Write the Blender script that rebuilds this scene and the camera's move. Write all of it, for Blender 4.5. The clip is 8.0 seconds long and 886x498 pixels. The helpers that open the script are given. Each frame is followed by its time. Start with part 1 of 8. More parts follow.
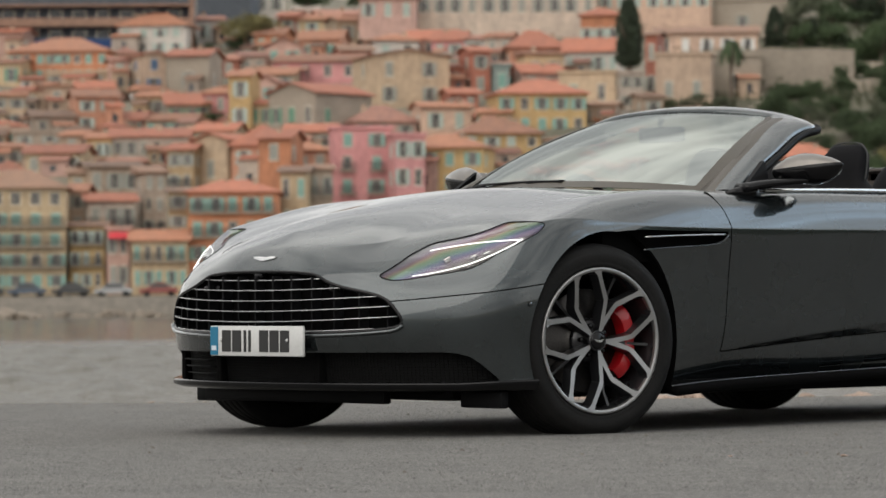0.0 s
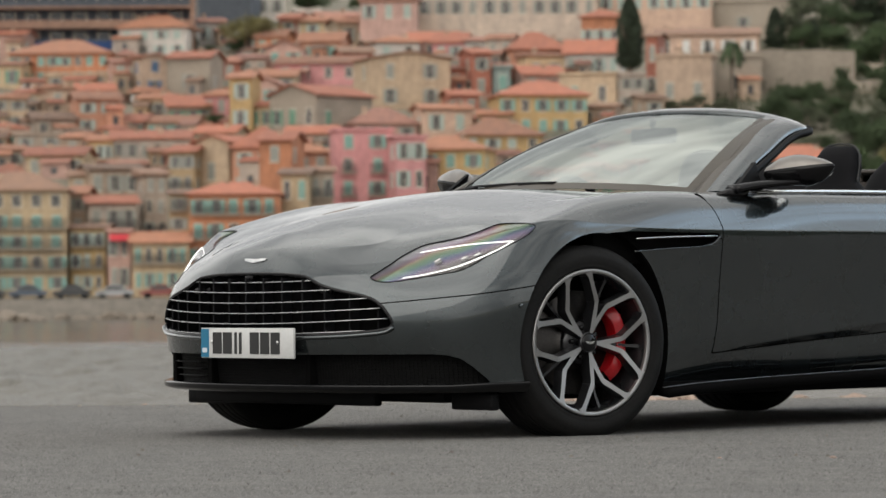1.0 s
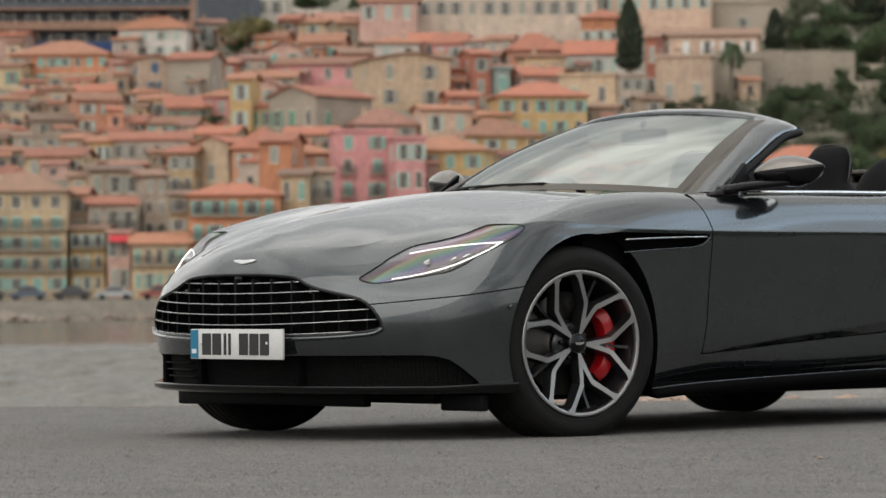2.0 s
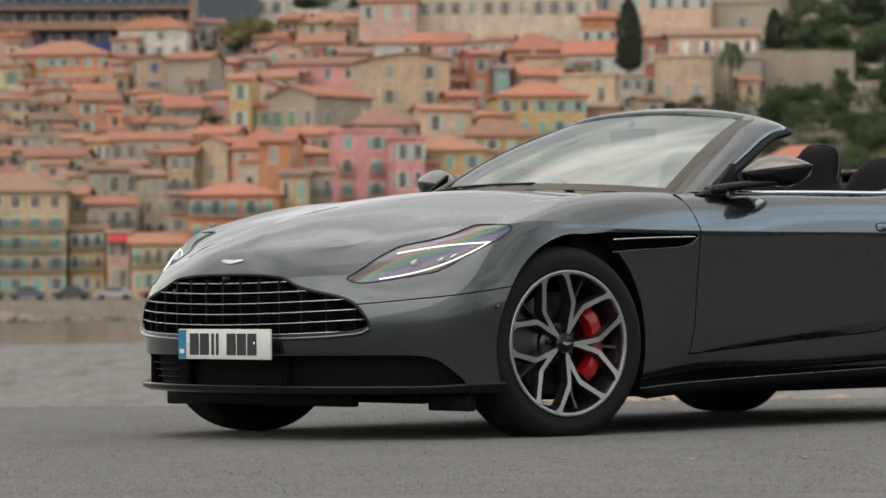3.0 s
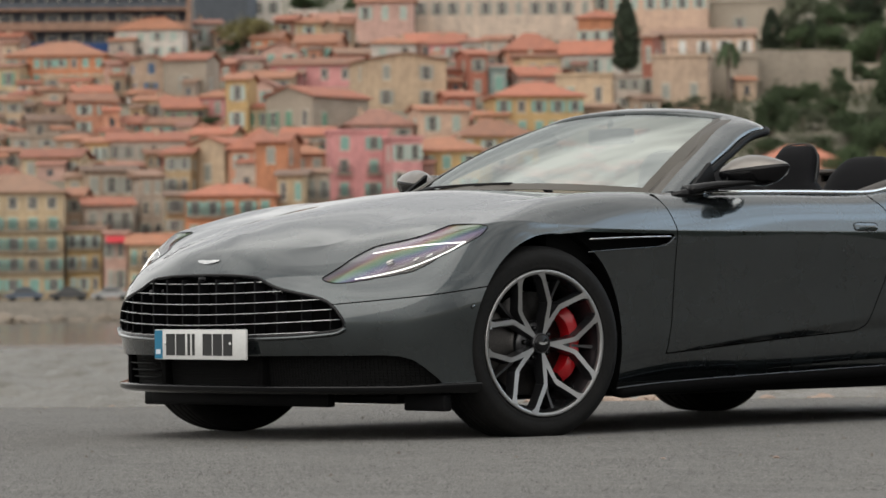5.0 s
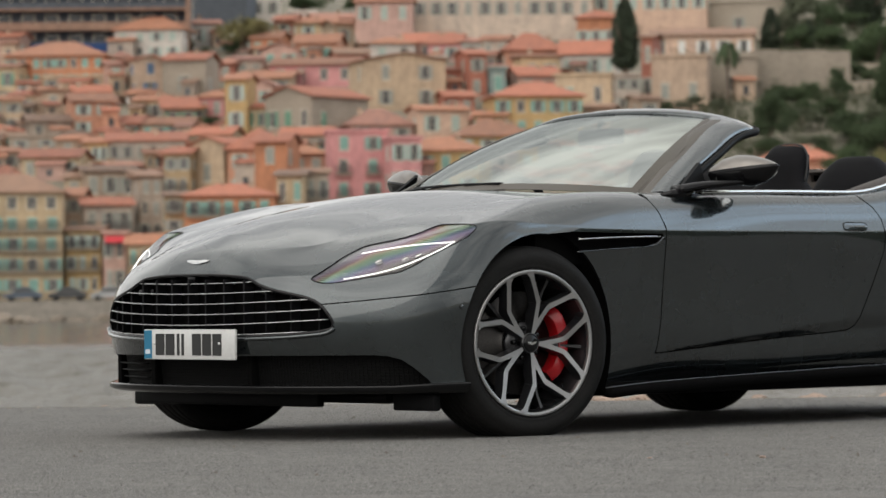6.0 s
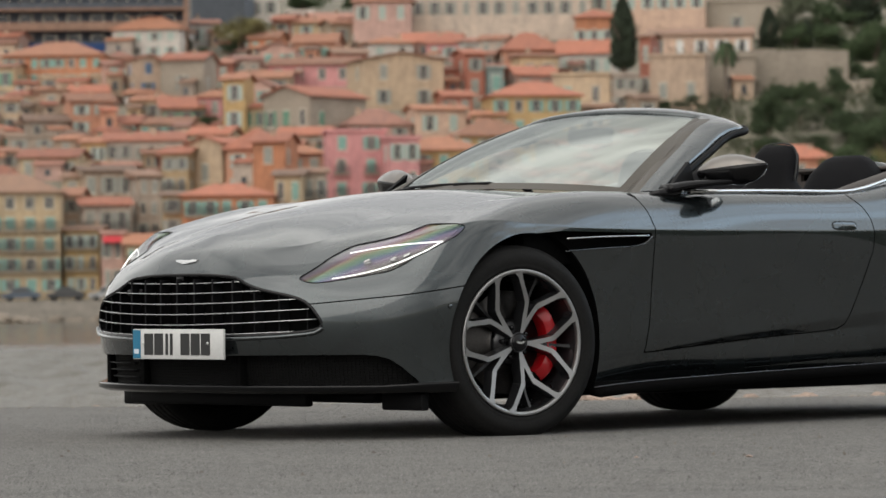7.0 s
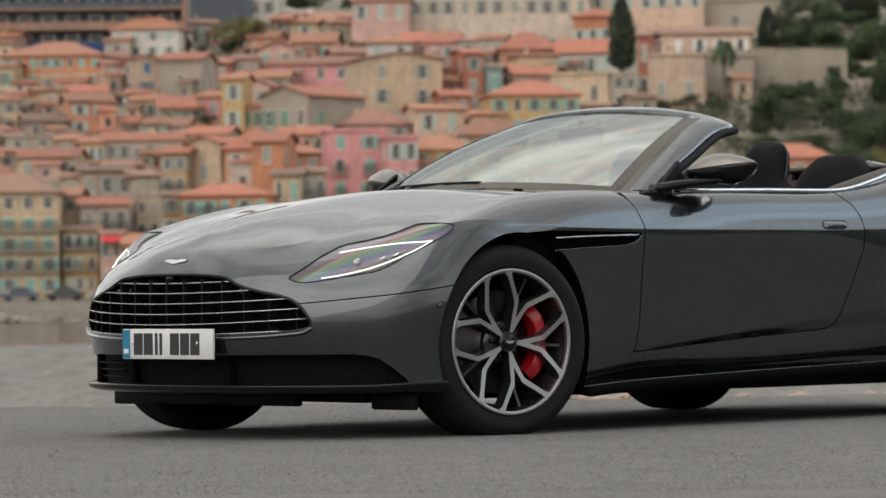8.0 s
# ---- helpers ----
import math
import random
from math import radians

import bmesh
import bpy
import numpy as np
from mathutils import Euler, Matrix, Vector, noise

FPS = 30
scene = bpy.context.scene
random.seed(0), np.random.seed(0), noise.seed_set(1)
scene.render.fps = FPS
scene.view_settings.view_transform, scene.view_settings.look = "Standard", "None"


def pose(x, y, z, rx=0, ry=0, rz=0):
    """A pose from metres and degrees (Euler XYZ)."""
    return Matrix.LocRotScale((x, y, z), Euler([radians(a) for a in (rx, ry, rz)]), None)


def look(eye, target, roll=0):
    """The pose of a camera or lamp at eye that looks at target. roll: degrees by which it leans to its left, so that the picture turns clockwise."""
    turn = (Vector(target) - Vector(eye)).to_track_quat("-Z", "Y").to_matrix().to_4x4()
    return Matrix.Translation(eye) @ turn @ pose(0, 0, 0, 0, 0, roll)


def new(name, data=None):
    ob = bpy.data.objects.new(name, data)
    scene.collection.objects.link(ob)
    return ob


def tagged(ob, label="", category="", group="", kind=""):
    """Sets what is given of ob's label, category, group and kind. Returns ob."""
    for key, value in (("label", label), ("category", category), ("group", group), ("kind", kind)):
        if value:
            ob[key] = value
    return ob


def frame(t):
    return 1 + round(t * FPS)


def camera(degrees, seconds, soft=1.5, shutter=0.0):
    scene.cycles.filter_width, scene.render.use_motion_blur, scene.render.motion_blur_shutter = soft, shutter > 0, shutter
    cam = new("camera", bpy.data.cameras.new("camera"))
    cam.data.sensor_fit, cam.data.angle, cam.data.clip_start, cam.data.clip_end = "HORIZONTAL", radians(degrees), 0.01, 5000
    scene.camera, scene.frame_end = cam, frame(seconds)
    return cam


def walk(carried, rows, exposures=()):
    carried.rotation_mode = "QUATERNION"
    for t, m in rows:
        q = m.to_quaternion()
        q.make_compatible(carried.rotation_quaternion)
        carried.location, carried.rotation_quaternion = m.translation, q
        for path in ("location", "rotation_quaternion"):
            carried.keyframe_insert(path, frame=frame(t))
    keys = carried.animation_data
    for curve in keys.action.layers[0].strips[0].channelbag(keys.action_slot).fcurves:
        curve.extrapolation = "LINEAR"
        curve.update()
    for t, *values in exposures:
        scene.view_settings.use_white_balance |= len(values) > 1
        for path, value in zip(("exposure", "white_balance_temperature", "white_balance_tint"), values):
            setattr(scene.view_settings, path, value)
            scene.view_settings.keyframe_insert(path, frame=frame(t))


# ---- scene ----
cam = camera(14.1, 8.0, soft=1.5)
PATH = [
    (0, (-9.4255, -10.0186, 0.5297), (-2.5343, -2.7732, 0.6521), -0.31),
    (0.5, (-9.4057, -10.0231, 0.5296), (-2.5152, -2.7770, 0.6529), -0.37),
    (1, (-9.3888, -10.0358, 0.5297), (-2.5002, -2.7880, 0.6571), -0.37),
    (1.5, (-9.3740, -10.0475, 0.5297), (-2.4860, -2.7992, 0.6596), -0.39),
    (3, (-9.3278, -10.0942, 0.5291), (-2.4392, -2.8465, 0.6591), -0.40),
    (3.5, (-9.3122, -10.1092, 0.5288), (-2.4238, -2.8612, 0.6587), -0.40),
    (4, (-9.2979, -10.1256, 0.5260), (-2.4083, -2.8788, 0.6561), -0.41),
    (4.5, (-9.2791, -10.1319, 0.5276), (-2.3883, -2.8862, 0.6589), -0.47),
    (6, (-9.2522, -10.1869, 0.5271), (-2.3584, -2.9441, 0.6577), -0.51),
    (6.5, (-9.2363, -10.1955, 0.5274), (-2.3412, -2.9539, 0.6580), -0.51),
    (7, (-9.2255, -10.2119, 0.5262), (-2.3287, -2.9720, 0.6558), -0.56),
    (7.5, (-9.2164, -10.2297, 0.5269), (-2.3185, -2.9907, 0.6555), -0.59),
    (8, (-9.1980, -10.2339, 0.5261), (-2.2993, -2.9958, 0.6540), -0.63),
]
walk(cam, [(t, look(eye, target, roll)) for t, eye, target, roll in PATH])
cam.data.dof.use_dof = True
cam.data.dof.focus_distance = 12.3
cam.data.dof.aperture_fstop = 7.5
scene.view_settings.exposure = 0.0

# ---------------------------------------------------------------- overcast daylight
world = bpy.data.worlds.new("overcast_sky")
scene.world = world
world.use_nodes = True
wt = world.node_tree
wt.nodes.clear()
SUN_UP, SUN_ROUND = radians(40), radians(255)


def link(tree, a, out, b, inp):
    tree.links.new(a.outputs[out], b.inputs[inp])


w_out, w_bg = wt.nodes.new("ShaderNodeOutputWorld"), wt.nodes.new("ShaderNodeBackground")
sky = wt.nodes.new("ShaderNodeTexSky")
sky.sky_type, sky.sun_disc, sky.sun_elevation, sky.sun_rotation = "NISHITA", False, SUN_UP, SUN_ROUND
sky.air_density, sky.dust_density, sky.ozone_density = 1.0, 3.5, 0.5
w_co, w_map, w_noise = wt.nodes.new("ShaderNodeTexCoord"), wt.nodes.new("ShaderNodeMapping"), wt.nodes.new("ShaderNodeTexNoise")
w_map.inputs["Scale"].default_value = (1.0, 1.0, 2.6)
w_noise.inputs["Scale"].default_value, w_noise.inputs["Detail"].default_value, w_noise.inputs["Roughness"].default_value = 2.3, 8.0, 0.56
w_ramp = wt.nodes.new("ShaderNodeValToRGB")
w_ramp.color_ramp.elements[0].position, w_ramp.color_ramp.elements[0].color = 0.38, (5.4, 5.45, 5.5, 1)
w_ramp.color_ramp.elements[1].position, w_ramp.color_ramp.elements[1].color = 0.62, (11.4, 11.3, 10.9, 1)
w_mix = wt.nodes.new("ShaderNodeMix")
w_mix.data_type = "RGBA"
# blue shows between the clouds low down, the cover is closed overhead
w_up, w_cover = wt.nodes.new("ShaderNodeSeparateXYZ"), wt.nodes.new("ShaderNodeMapRange")
link(wt, w_co, "Generated", w_up, "Vector")
link(wt, w_up, "Z", w_cover, "Value")
w_cover.inputs["From Min"].default_value, w_cover.inputs["From Max"].default_value = 0.86, 1.0
w_cover.inputs["To Min"].default_value, w_cover.inputs["To Max"].default_value = 0.0, 0.95
# the cover is closed over the town and breaks up towards the open coast
w_dot, w_coast, w_most = wt.nodes.new("ShaderNodeVectorMath"), wt.nodes.new("ShaderNodeMapRange"), wt.nodes.new("ShaderNodeMath")
w_dot.operation, w_most.operation = "DOT_PRODUCT", "MAXIMUM"
w_dot.inputs[1].default_value = (0.90, -0.436, 0.0)
link(wt, w_co, "Generated", w_dot, 0)
w_coast.inputs["From Min"].default_value, w_coast.inputs["From Max"].default_value = 0.45, 0.85
w_coast.inputs["To Min"].default_value, w_coast.inputs["To Max"].default_value = 0.95, 0.42
link(wt, w_dot, "Value", w_coast, "Value")
link(wt, w_coast, "Result", w_most, 0)
link(wt, w_cover, "Result", w_most, 1)
w_low, w_brk, w_fac = (wt.nodes.new("ShaderNodeMath") for _ in range(3))
w_low.operation = w_brk.operation = "MULTIPLY_ADD"
w_low.inputs[1].default_value, w_low.inputs[2].default_value = 3.0, -0.55
link(wt, w_most, "Value", w_low, 0)
w_brk.inputs[1].default_value, w_brk.inputs[2].default_value = 3.4, -1.7
link(wt, w_noise, "Fac", w_brk, 0)
w_fac.operation, w_fac.use_clamp = "ADD", True
link(wt, w_low, "Value", w_fac, 0)
link(wt, w_brk, "Value", w_fac, 1)
link(wt, w_fac, "Value", w_mix, 0)
link(wt, w_co, "Generated", w_map, "Vector")
link(wt, w_map, "Vector", w_noise, "Vector")
link(wt, w_noise, "Fac", w_ramp, "Fac")
# deep blue between the clouds, down to the horizon
w_deep = wt.nodes.new("ShaderNodeVectorMath")
w_deep.operation = "ADD"
w_deep.inputs[1].default_value = (0.0, 0.0, 0.3)
link(wt, w_co, "Generated", w_deep, 0)
w_unit = wt.nodes.new("ShaderNodeVectorMath")
w_unit.operation = "NORMALIZE"
link(wt, w_deep, "Vector", w_unit, 0)
link(wt, w_unit, "Vector", sky, "Vector")
w_clear = wt.nodes.new("ShaderNodeVectorMath")
w_clear.operation = "SCALE"
w_clear.inputs["Scale"].default_value = 15.0
w_pale = wt.nodes.new("ShaderNodeHueSaturation")
w_pale.inputs["Saturation"].default_value, w_pale.inputs["Hue"].default_value = 0.62, 0.475
link(wt, sky, "Color", w_pale, "Color")
link(wt, w_pale, "Color", w_clear, 0)
link(wt, w_clear, "Vector", w_mix, 6)
link(wt, w_ramp, "Color", w_mix, 7)
# an overcast sky is brightest overhead and dims towards the horizon
w_sep, w_lift, w_dim = wt.nodes.new("ShaderNodeSeparateXYZ"), wt.nodes.new("ShaderNodeMapRange"), wt.nodes.new("ShaderNodeVectorMath")
link(wt, w_co, "Generated", w_sep, "Vector")
link(wt, w_sep, "Z", w_lift, "Value")
w_lift.inputs["To Min"].default_value, w_lift.inputs["To Max"].default_value = 0.94, 1.12
w_lift.interpolation_type = "SMOOTHSTEP"
w_lift.inputs["From Max"].default_value = 0.62
w_dim.operation = "SCALE"
link(wt, w_mix, 2, w_dim, 0)
link(wt, w_lift, "Result", w_dim, "Scale")
w_side, w_glow, w_veil = wt.nodes.new("ShaderNodeVectorMath"), wt.nodes.new("ShaderNodeMapRange"), wt.nodes.new("ShaderNodeVectorMath")
w_side.operation, w_veil.operation = "DOT_PRODUCT", "SCALE"
w_side.inputs[1].default_value = (-0.67, -0.70, 0.25)
link(wt, w_co, "Generated", w_side, 0)
link(wt, w_side, "Value", w_glow, "Value")
w_glow.inputs["From Min"].default_value, w_glow.inputs["From Max"].default_value = -1.0, 1.0
w_glow.inputs["To Min"].default_value, w_glow.inputs["To Max"].default_value = 1.22, 1.20
link(wt, w_dim, "Vector", w_veil, 0)
link(wt, w_glow, "Result", w_veil, "Scale")
link(wt, w_veil, "Vector", w_bg, "Color")
w_bg.inputs["Strength"].default_value = 0.096
link(wt, w_bg, "Background", w_out, "Surface")

sun = new("sun", bpy.data.lights.new("sun", "SUN"))
sun.data.energy, sun.data.angle, sun.data.color = 1.7, radians(75), (1.0, 0.96, 0.9)
sun.matrix_world = pose(0, 0, 60) @ Euler((radians(90) - SUN_UP, 0, math.pi - SUN_ROUND)).to_matrix().to_4x4()


# ---------------------------------------------------------------- materials
def surface(name, color, rough=0.6, metal=0.0, vary=0.15, scale=3.0, fine=60.0, bump=0.2, depth=0.002, coat=0.0, dirt=None, random_tint=0.0, stretch=(1, 1, 1), spec=0.5):
    """A surface whose colour, gloss and relief vary at a coarse and at a fine scale (scale, fine: features to the metre)."""
    m = bpy.data.materials.new(name)
    m.use_nodes = True
    t = m.node_tree
    b = t.nodes["Principled BSDF"]
    co, mp = t.nodes.new("ShaderNodeTexCoord"), t.nodes.new("ShaderNodeMapping")
    mp.inputs["Scale"].default_value = stretch
    link(t, co, "Object", mp, "Vector")
    big, small = t.nodes.new("ShaderNodeTexNoise"), t.nodes.new("ShaderNodeTexNoise")
    big.inputs["Scale"].default_value, big.inputs["Detail"].default_value = scale, 5.0
    small.inputs["Scale"].default_value, small.inputs["Detail"].default_value = fine, 3.0
    link(t, mp, "Vector", big, "Vector")
    link(t, mp, "Vector", small, "Vector")
    add = t.nodes.new("ShaderNodeMath")
    add.operation = "ADD"
    link(t, big, "Fac", add, 0)
    link(t, small, "Fac", add, 1)
    if random_tint:
        info, mul = t.nodes.new("ShaderNodeObjectInfo"), t.nodes.new("ShaderNodeMath")
        mul.operation = "MULTIPLY_ADD"
        mul.inputs[1].default_value = random_tint
        link(t, info, "Random", mul, 0)
        link(t, add, "Value", mul, 2)
        add = mul
    ramp = t.nodes.new("ShaderNodeMapRange")
    ramp.inputs["From Min"].default_value, ramp.inputs["From Max"].default_value = 0.7, 1.3 + random_tint
    link(t, add, "Value", ramp, "Value")
    mix = t.nodes.new("ShaderNodeMix")
    mix.data_type = "RGBA"
    link(t, ramp, "Result", mix, 0)
    dark = dirt or tuple(c * (1 - vary) for c in color)
    mix.inputs[6].default_value = (*dark, 1)
    mix.inputs[7].default_value = (*[min(1, c * (1 + vary)) for c in color], 1)
    link(t, mix, 2, b, "Base Color")
    rr = t.nodes.new("ShaderNodeMapRange")
    rr.inputs["To Min"].default_value, rr.inputs["To Max"].default_value = max(0, rough - 0.08), min(1, rough + 0.08)
    link(t, big, "Fac", rr, "Value")
    link(t, rr, "Result", b, "Roughness")
    b.inputs["Metallic"].default_value = metal
    b.inputs["Specular IOR Level"].default_value = spec
    b.inputs["Coat Weight"].default_value = coat
    b.inputs["Coat Roughness"].default_value = 0.03
    if bump:
        bp = t.nodes.new("ShaderNodeBump")
        bp.inputs["Strength"].default_value, bp.inputs["Distance"].default_value = bump, depth
        link(t, small, "Fac", bp, "Height")
        link(t, bp, "Normal", b, "Normal")
    return m


def gloss(name, color, rough=0.1, metal=0.0, coat=0.0, spec=0.5):
    """A clean smooth surface, with a faint smear in its gloss."""
    return surface(name, color, rough, metal, 0.06, 6.0, 90.0, 0.0, 0.001, coat, spec=spec)


def sheet_glass(name, tint, ior=1.5, shine=0.02, sheen=(1, 1, 1)):
    """A thin clear sheet: what is behind it shows through, and it mirrors more at a glance."""
    m = bpy.data.materials.new(name)
    m.use_nodes = True
    t = m.node_tree
    t.nodes.remove(t.nodes["Principled BSDF"])
    clear, gl, fr, mix = (t.nodes.new("ShaderNode" + k) for k in ("BsdfTransparent", "BsdfGlossy", "Fresnel", "MixShader"))
    clear.inputs["Color"].default_value = (*tint, 1)
    gl.inputs["Roughness"].default_value = shine
    gl.inputs["Color"].default_value = (*sheen, 1)
    fr.inputs["IOR"].default_value = ior
    link(t, fr, "Fac", mix, 0)
    link(t, clear, "BSDF", mix, 1)
    link(t, gl, "BSDF", mix, 2)
    link(t, mix, "Shader", t.nodes["Material Output"], "Surface")
    return m


def asphalt_material():
    m = surface("asphalt", (0.096, 0.092, 0.087), 0.85, 0, 0.30, 1.4, 170.0, 0.8, 0.005, spec=.3)
    t = m.node_tree
    b = t.nodes["Principled BSDF"]
    mix = [n for n in t.nodes if n.type == "MIX"][0]
    co = [n for n in t.nodes if n.type == "TEX_COORD"][0]
    # pale and dark stone grains in the binder
    vor, lim, lo, top = t.nodes.new("ShaderNodeTexVoronoi"), t.nodes.new("ShaderNodeMapRange"), t.nodes.new("ShaderNodeMapRange"), t.nodes.new("ShaderNodeMix")
    vor.inputs["Scale"].default_value = 210.0
    link(t, co, "Object", vor, "Vector")
    sep = t.nodes.new("ShaderNodeSeparateColor")
    link(t, vor, "Color", sep, "Color")
    lim.inputs["From Min"].default_value, lim.inputs["From Max"].default_value = 0.68, 1.0
    link(t, sep, "Red", lim, "Value")
    top.data_type = "RGBA"
    top.inputs[7].default_value = (0.30, 0.29, 0.27, 1)
    lo.inputs["To Max"].default_value = 0.9
    link(t, lim, "Result", lo, "Value")
    link(t, lo, "Result", top, 0)
    link(t, mix, 2, top, 6)
    dk, dmix = t.nodes.new("ShaderNodeMapRange"), t.nodes.new("ShaderNodeMix")
    dk.inputs["From Min"].default_value, dk.inputs["From Max"].default_value, dk.inputs["To Max"].default_value = 0.62, 1.0, 0.6
    link(t, sep, "Green", dk, "Value")
    dmix.data_type = "RGBA"
    dmix.inputs[7].default_value = (0.03, 0.029, 0.028, 1)
    link(t, dk, "Result", dmix, 0)
    link(t, top, 2, dmix, 6)
    # worn and dusty patches a hand or two across, drawn out along the quay
    worn, wmap, wlim, wmix = t.nodes.new("ShaderNodeTexNoise"), t.nodes.new("ShaderNodeMapping"), t.nodes.new("ShaderNodeMapRange"), t.nodes.new("ShaderNodeMix")
    wmap.inputs["Scale"].default_value = (1.0, 2.2, 1.0)
    worn.inputs["Scale"].default_value, worn.inputs["Detail"].default_value, worn.inputs["Roughness"].default_value = 5.0, 8.0, 0.68
    link(t, co, "Object", wmap, "Vector")
    link(t, wmap, "Vector", worn, "Vector")
    wlim.inputs["From Min"].default_value, wlim.inputs["From Max"].default_value, wlim.inputs["To Max"].default_value = 0.42, 0.72, 0.55
    link(t, worn, "Fac", wlim, "Value")
    wmix.data_type = "RGBA"
    wmix.inputs[7].default_value = (0.19, 0.18, 0.165, 1)
    link(t, wlim, "Result", wmix, 0)
    link(t, dmix, 2, wmix, 6)
    link(t, wmix, 2, b, "Base Color")
    return m


def water_material():
    m = bpy.data.materials.new("sea_water")
    m.use_nodes = True
    t = m.node_tree
    b = t.nodes["Principled BSDF"]
    b.inputs["Base Color"].default_value = (0.12, 0.11, 0.092, 1)
    b.inputs["IOR"].default_value = 1.33
    co = t.nodes.new("ShaderNodeTexCoord")
    a, c, mx = t.nodes.new("ShaderNodeTexNoise"), t.nodes.new("ShaderNodeTexNoise"), t.nodes.new("ShaderNodeMath")
    a.inputs["Scale"].default_value, a.inputs["Detail"].default_value = 1.3, 4.0
    c.inputs["Scale"].default_value, c.inputs["Detail"].default_value = 5.0, 3.0
    link(t, co, "Object", a, "Vector")
    link(t, co, "Object", c, "Vector")
    mx.operation = "MULTIPLY_ADD"
    mx.inputs[1].default_value = 0.4
    link(t, c, "Fac", mx, 0)
    link(t, a, "Fac", mx, 2)
    bp = t.nodes.new("ShaderNodeBump")
    bp.inputs["Distance"].default_value = 0.35
    link(t, mx, "Value", bp, "Height")
    # the bay lies calm under the town, and is ruffled further out
    sx = t.nodes.new("ShaderNodeSeparateXYZ")
    link(t, co, "Object", sx, "Vector")
    for socket, near, far in ((bp.inputs["Strength"], 0.9, 0.12), (b.inputs["Roughness"], 0.30, 0.12)):
        calm = t.nodes.new("ShaderNodeMapRange")
        calm.inputs["From Min"].default_value, calm.inputs["From Max"].default_value = 150.0, 190.0
        calm.inputs["To Min"].default_value, calm.inputs["To Max"].default_value = near, far
        link(t, sx, "Y", calm, "Value")
        t.links.new(calm.outputs["Result"], socket)
    link(t, bp, "Normal", b, "Normal")
    return m


ASPHALT, WATER = asphalt_material(), water_material()
CONCRETE = surface("weathered_concrete", (0.23, 0.205, 0.175), 0.85, 0, 0.3, 1.5, 30, 0.5, 0.01)
ROCK = surface("pale_rock", (0.20, 0.165, 0.13), 0.9, 0, 0.35, 2.0, 25, 0.7, 0.03, random_tint=0.5)
EARTH = surface("dry_hillside", (0.17, 0.145, 0.11), 0.95, 0, 0.4, 0.08, 1.5, 0.5, 0.3, dirt=(0.075, 0.075, 0.05))
STONE = surface("old_stone_wall", (0.29, 0.245, 0.195), 0.9, 0, 0.35, 0.25, 2.5, 0.6, 0.05, random_tint=0.4)
import collections
from mathutils import kdtree



# ---------------------------------------------------------------- mesh helpers
def mesh_of(name, verts, faces, material, smooth=False, mats=None, index=None):
    me = bpy.data.meshes.new(name)
    me.from_pydata([tuple(map(float, v)) for v in verts], [], [tuple(map(int, f)) for f in faces])
    for m in (mats or [material]):
        me.materials.append(m)
    if index is not None:
        me.polygons.foreach_set("material_index", index)
    if smooth:
        me.polygons.foreach_set("use_smooth", [True] * len(me.polygons))
    me.update()
    return me


def part(name, data, parent, label="", at=None):
    """Links mesh data as one object under a thing or under one of its parts."""
    ob = new(name, data)
    ob.parent = parent
    if at is not None:
        ob.matrix_basis = at
    if label:
        tagged(ob, label)
    return ob


def thing(name, label, category, at=None, group="", kind=""):
    ob = new(name)
    ob.empty_display_size = 0.2
    if at is not None:
        ob.matrix_basis = at
    return tagged(ob, label, category, group, kind)


def boxes(items):
    """Verts and faces of several boxes, each (x0, y0, z0, x1, y1, z1)."""
    verts, faces = [], []
    for x0, y0, z0, x1, y1, z1 in items:
        n = len(verts)
        verts += [(x, y, z) for z in (z0, z1) for y in (y0, y1) for x in (x0, x1)]
        faces += [tuple(n + k for k in f) for f in ((0, 2, 3, 1), (4, 5, 7, 6), (0, 1, 5, 4), (2, 6, 7, 3), (0, 4, 6, 2), (1, 3, 7, 5))]
    return verts, faces


def bevelled_box(name, x0, y0, z0, x1, y1, z1, material, r=0.01, segments=2):
    bm = bmesh.new()
    bmesh.ops.create_cube(bm, size=1)
    for v in bm.verts:
        v.co = ((x0 + x1) / 2 + v.co.x * (x1 - x0), (y0 + y1) / 2 + v.co.y * (y1 - y0), (z0 + z1) / 2 + v.co.z * (z1 - z0))
    bmesh.ops.bevel(bm, geom=bm.edges[:], offset=r, segments=segments, profile=0.5, affect="EDGES")
    return from_bm(name, bm, material)


def from_bm(name, bm, *materials, smooth=True):
    me = bpy.data.meshes.new(name)
    bmesh.ops.recalc_face_normals(bm, faces=bm.faces[:])
    bm.to_mesh(me)
    bm.free()
    for m in materials:
        me.materials.append(m)
    if smooth:
        me.polygons.foreach_set("use_smooth", [True] * len(me.polygons))
        me.set_sharp_from_angle(angle=radians(35))
    return me


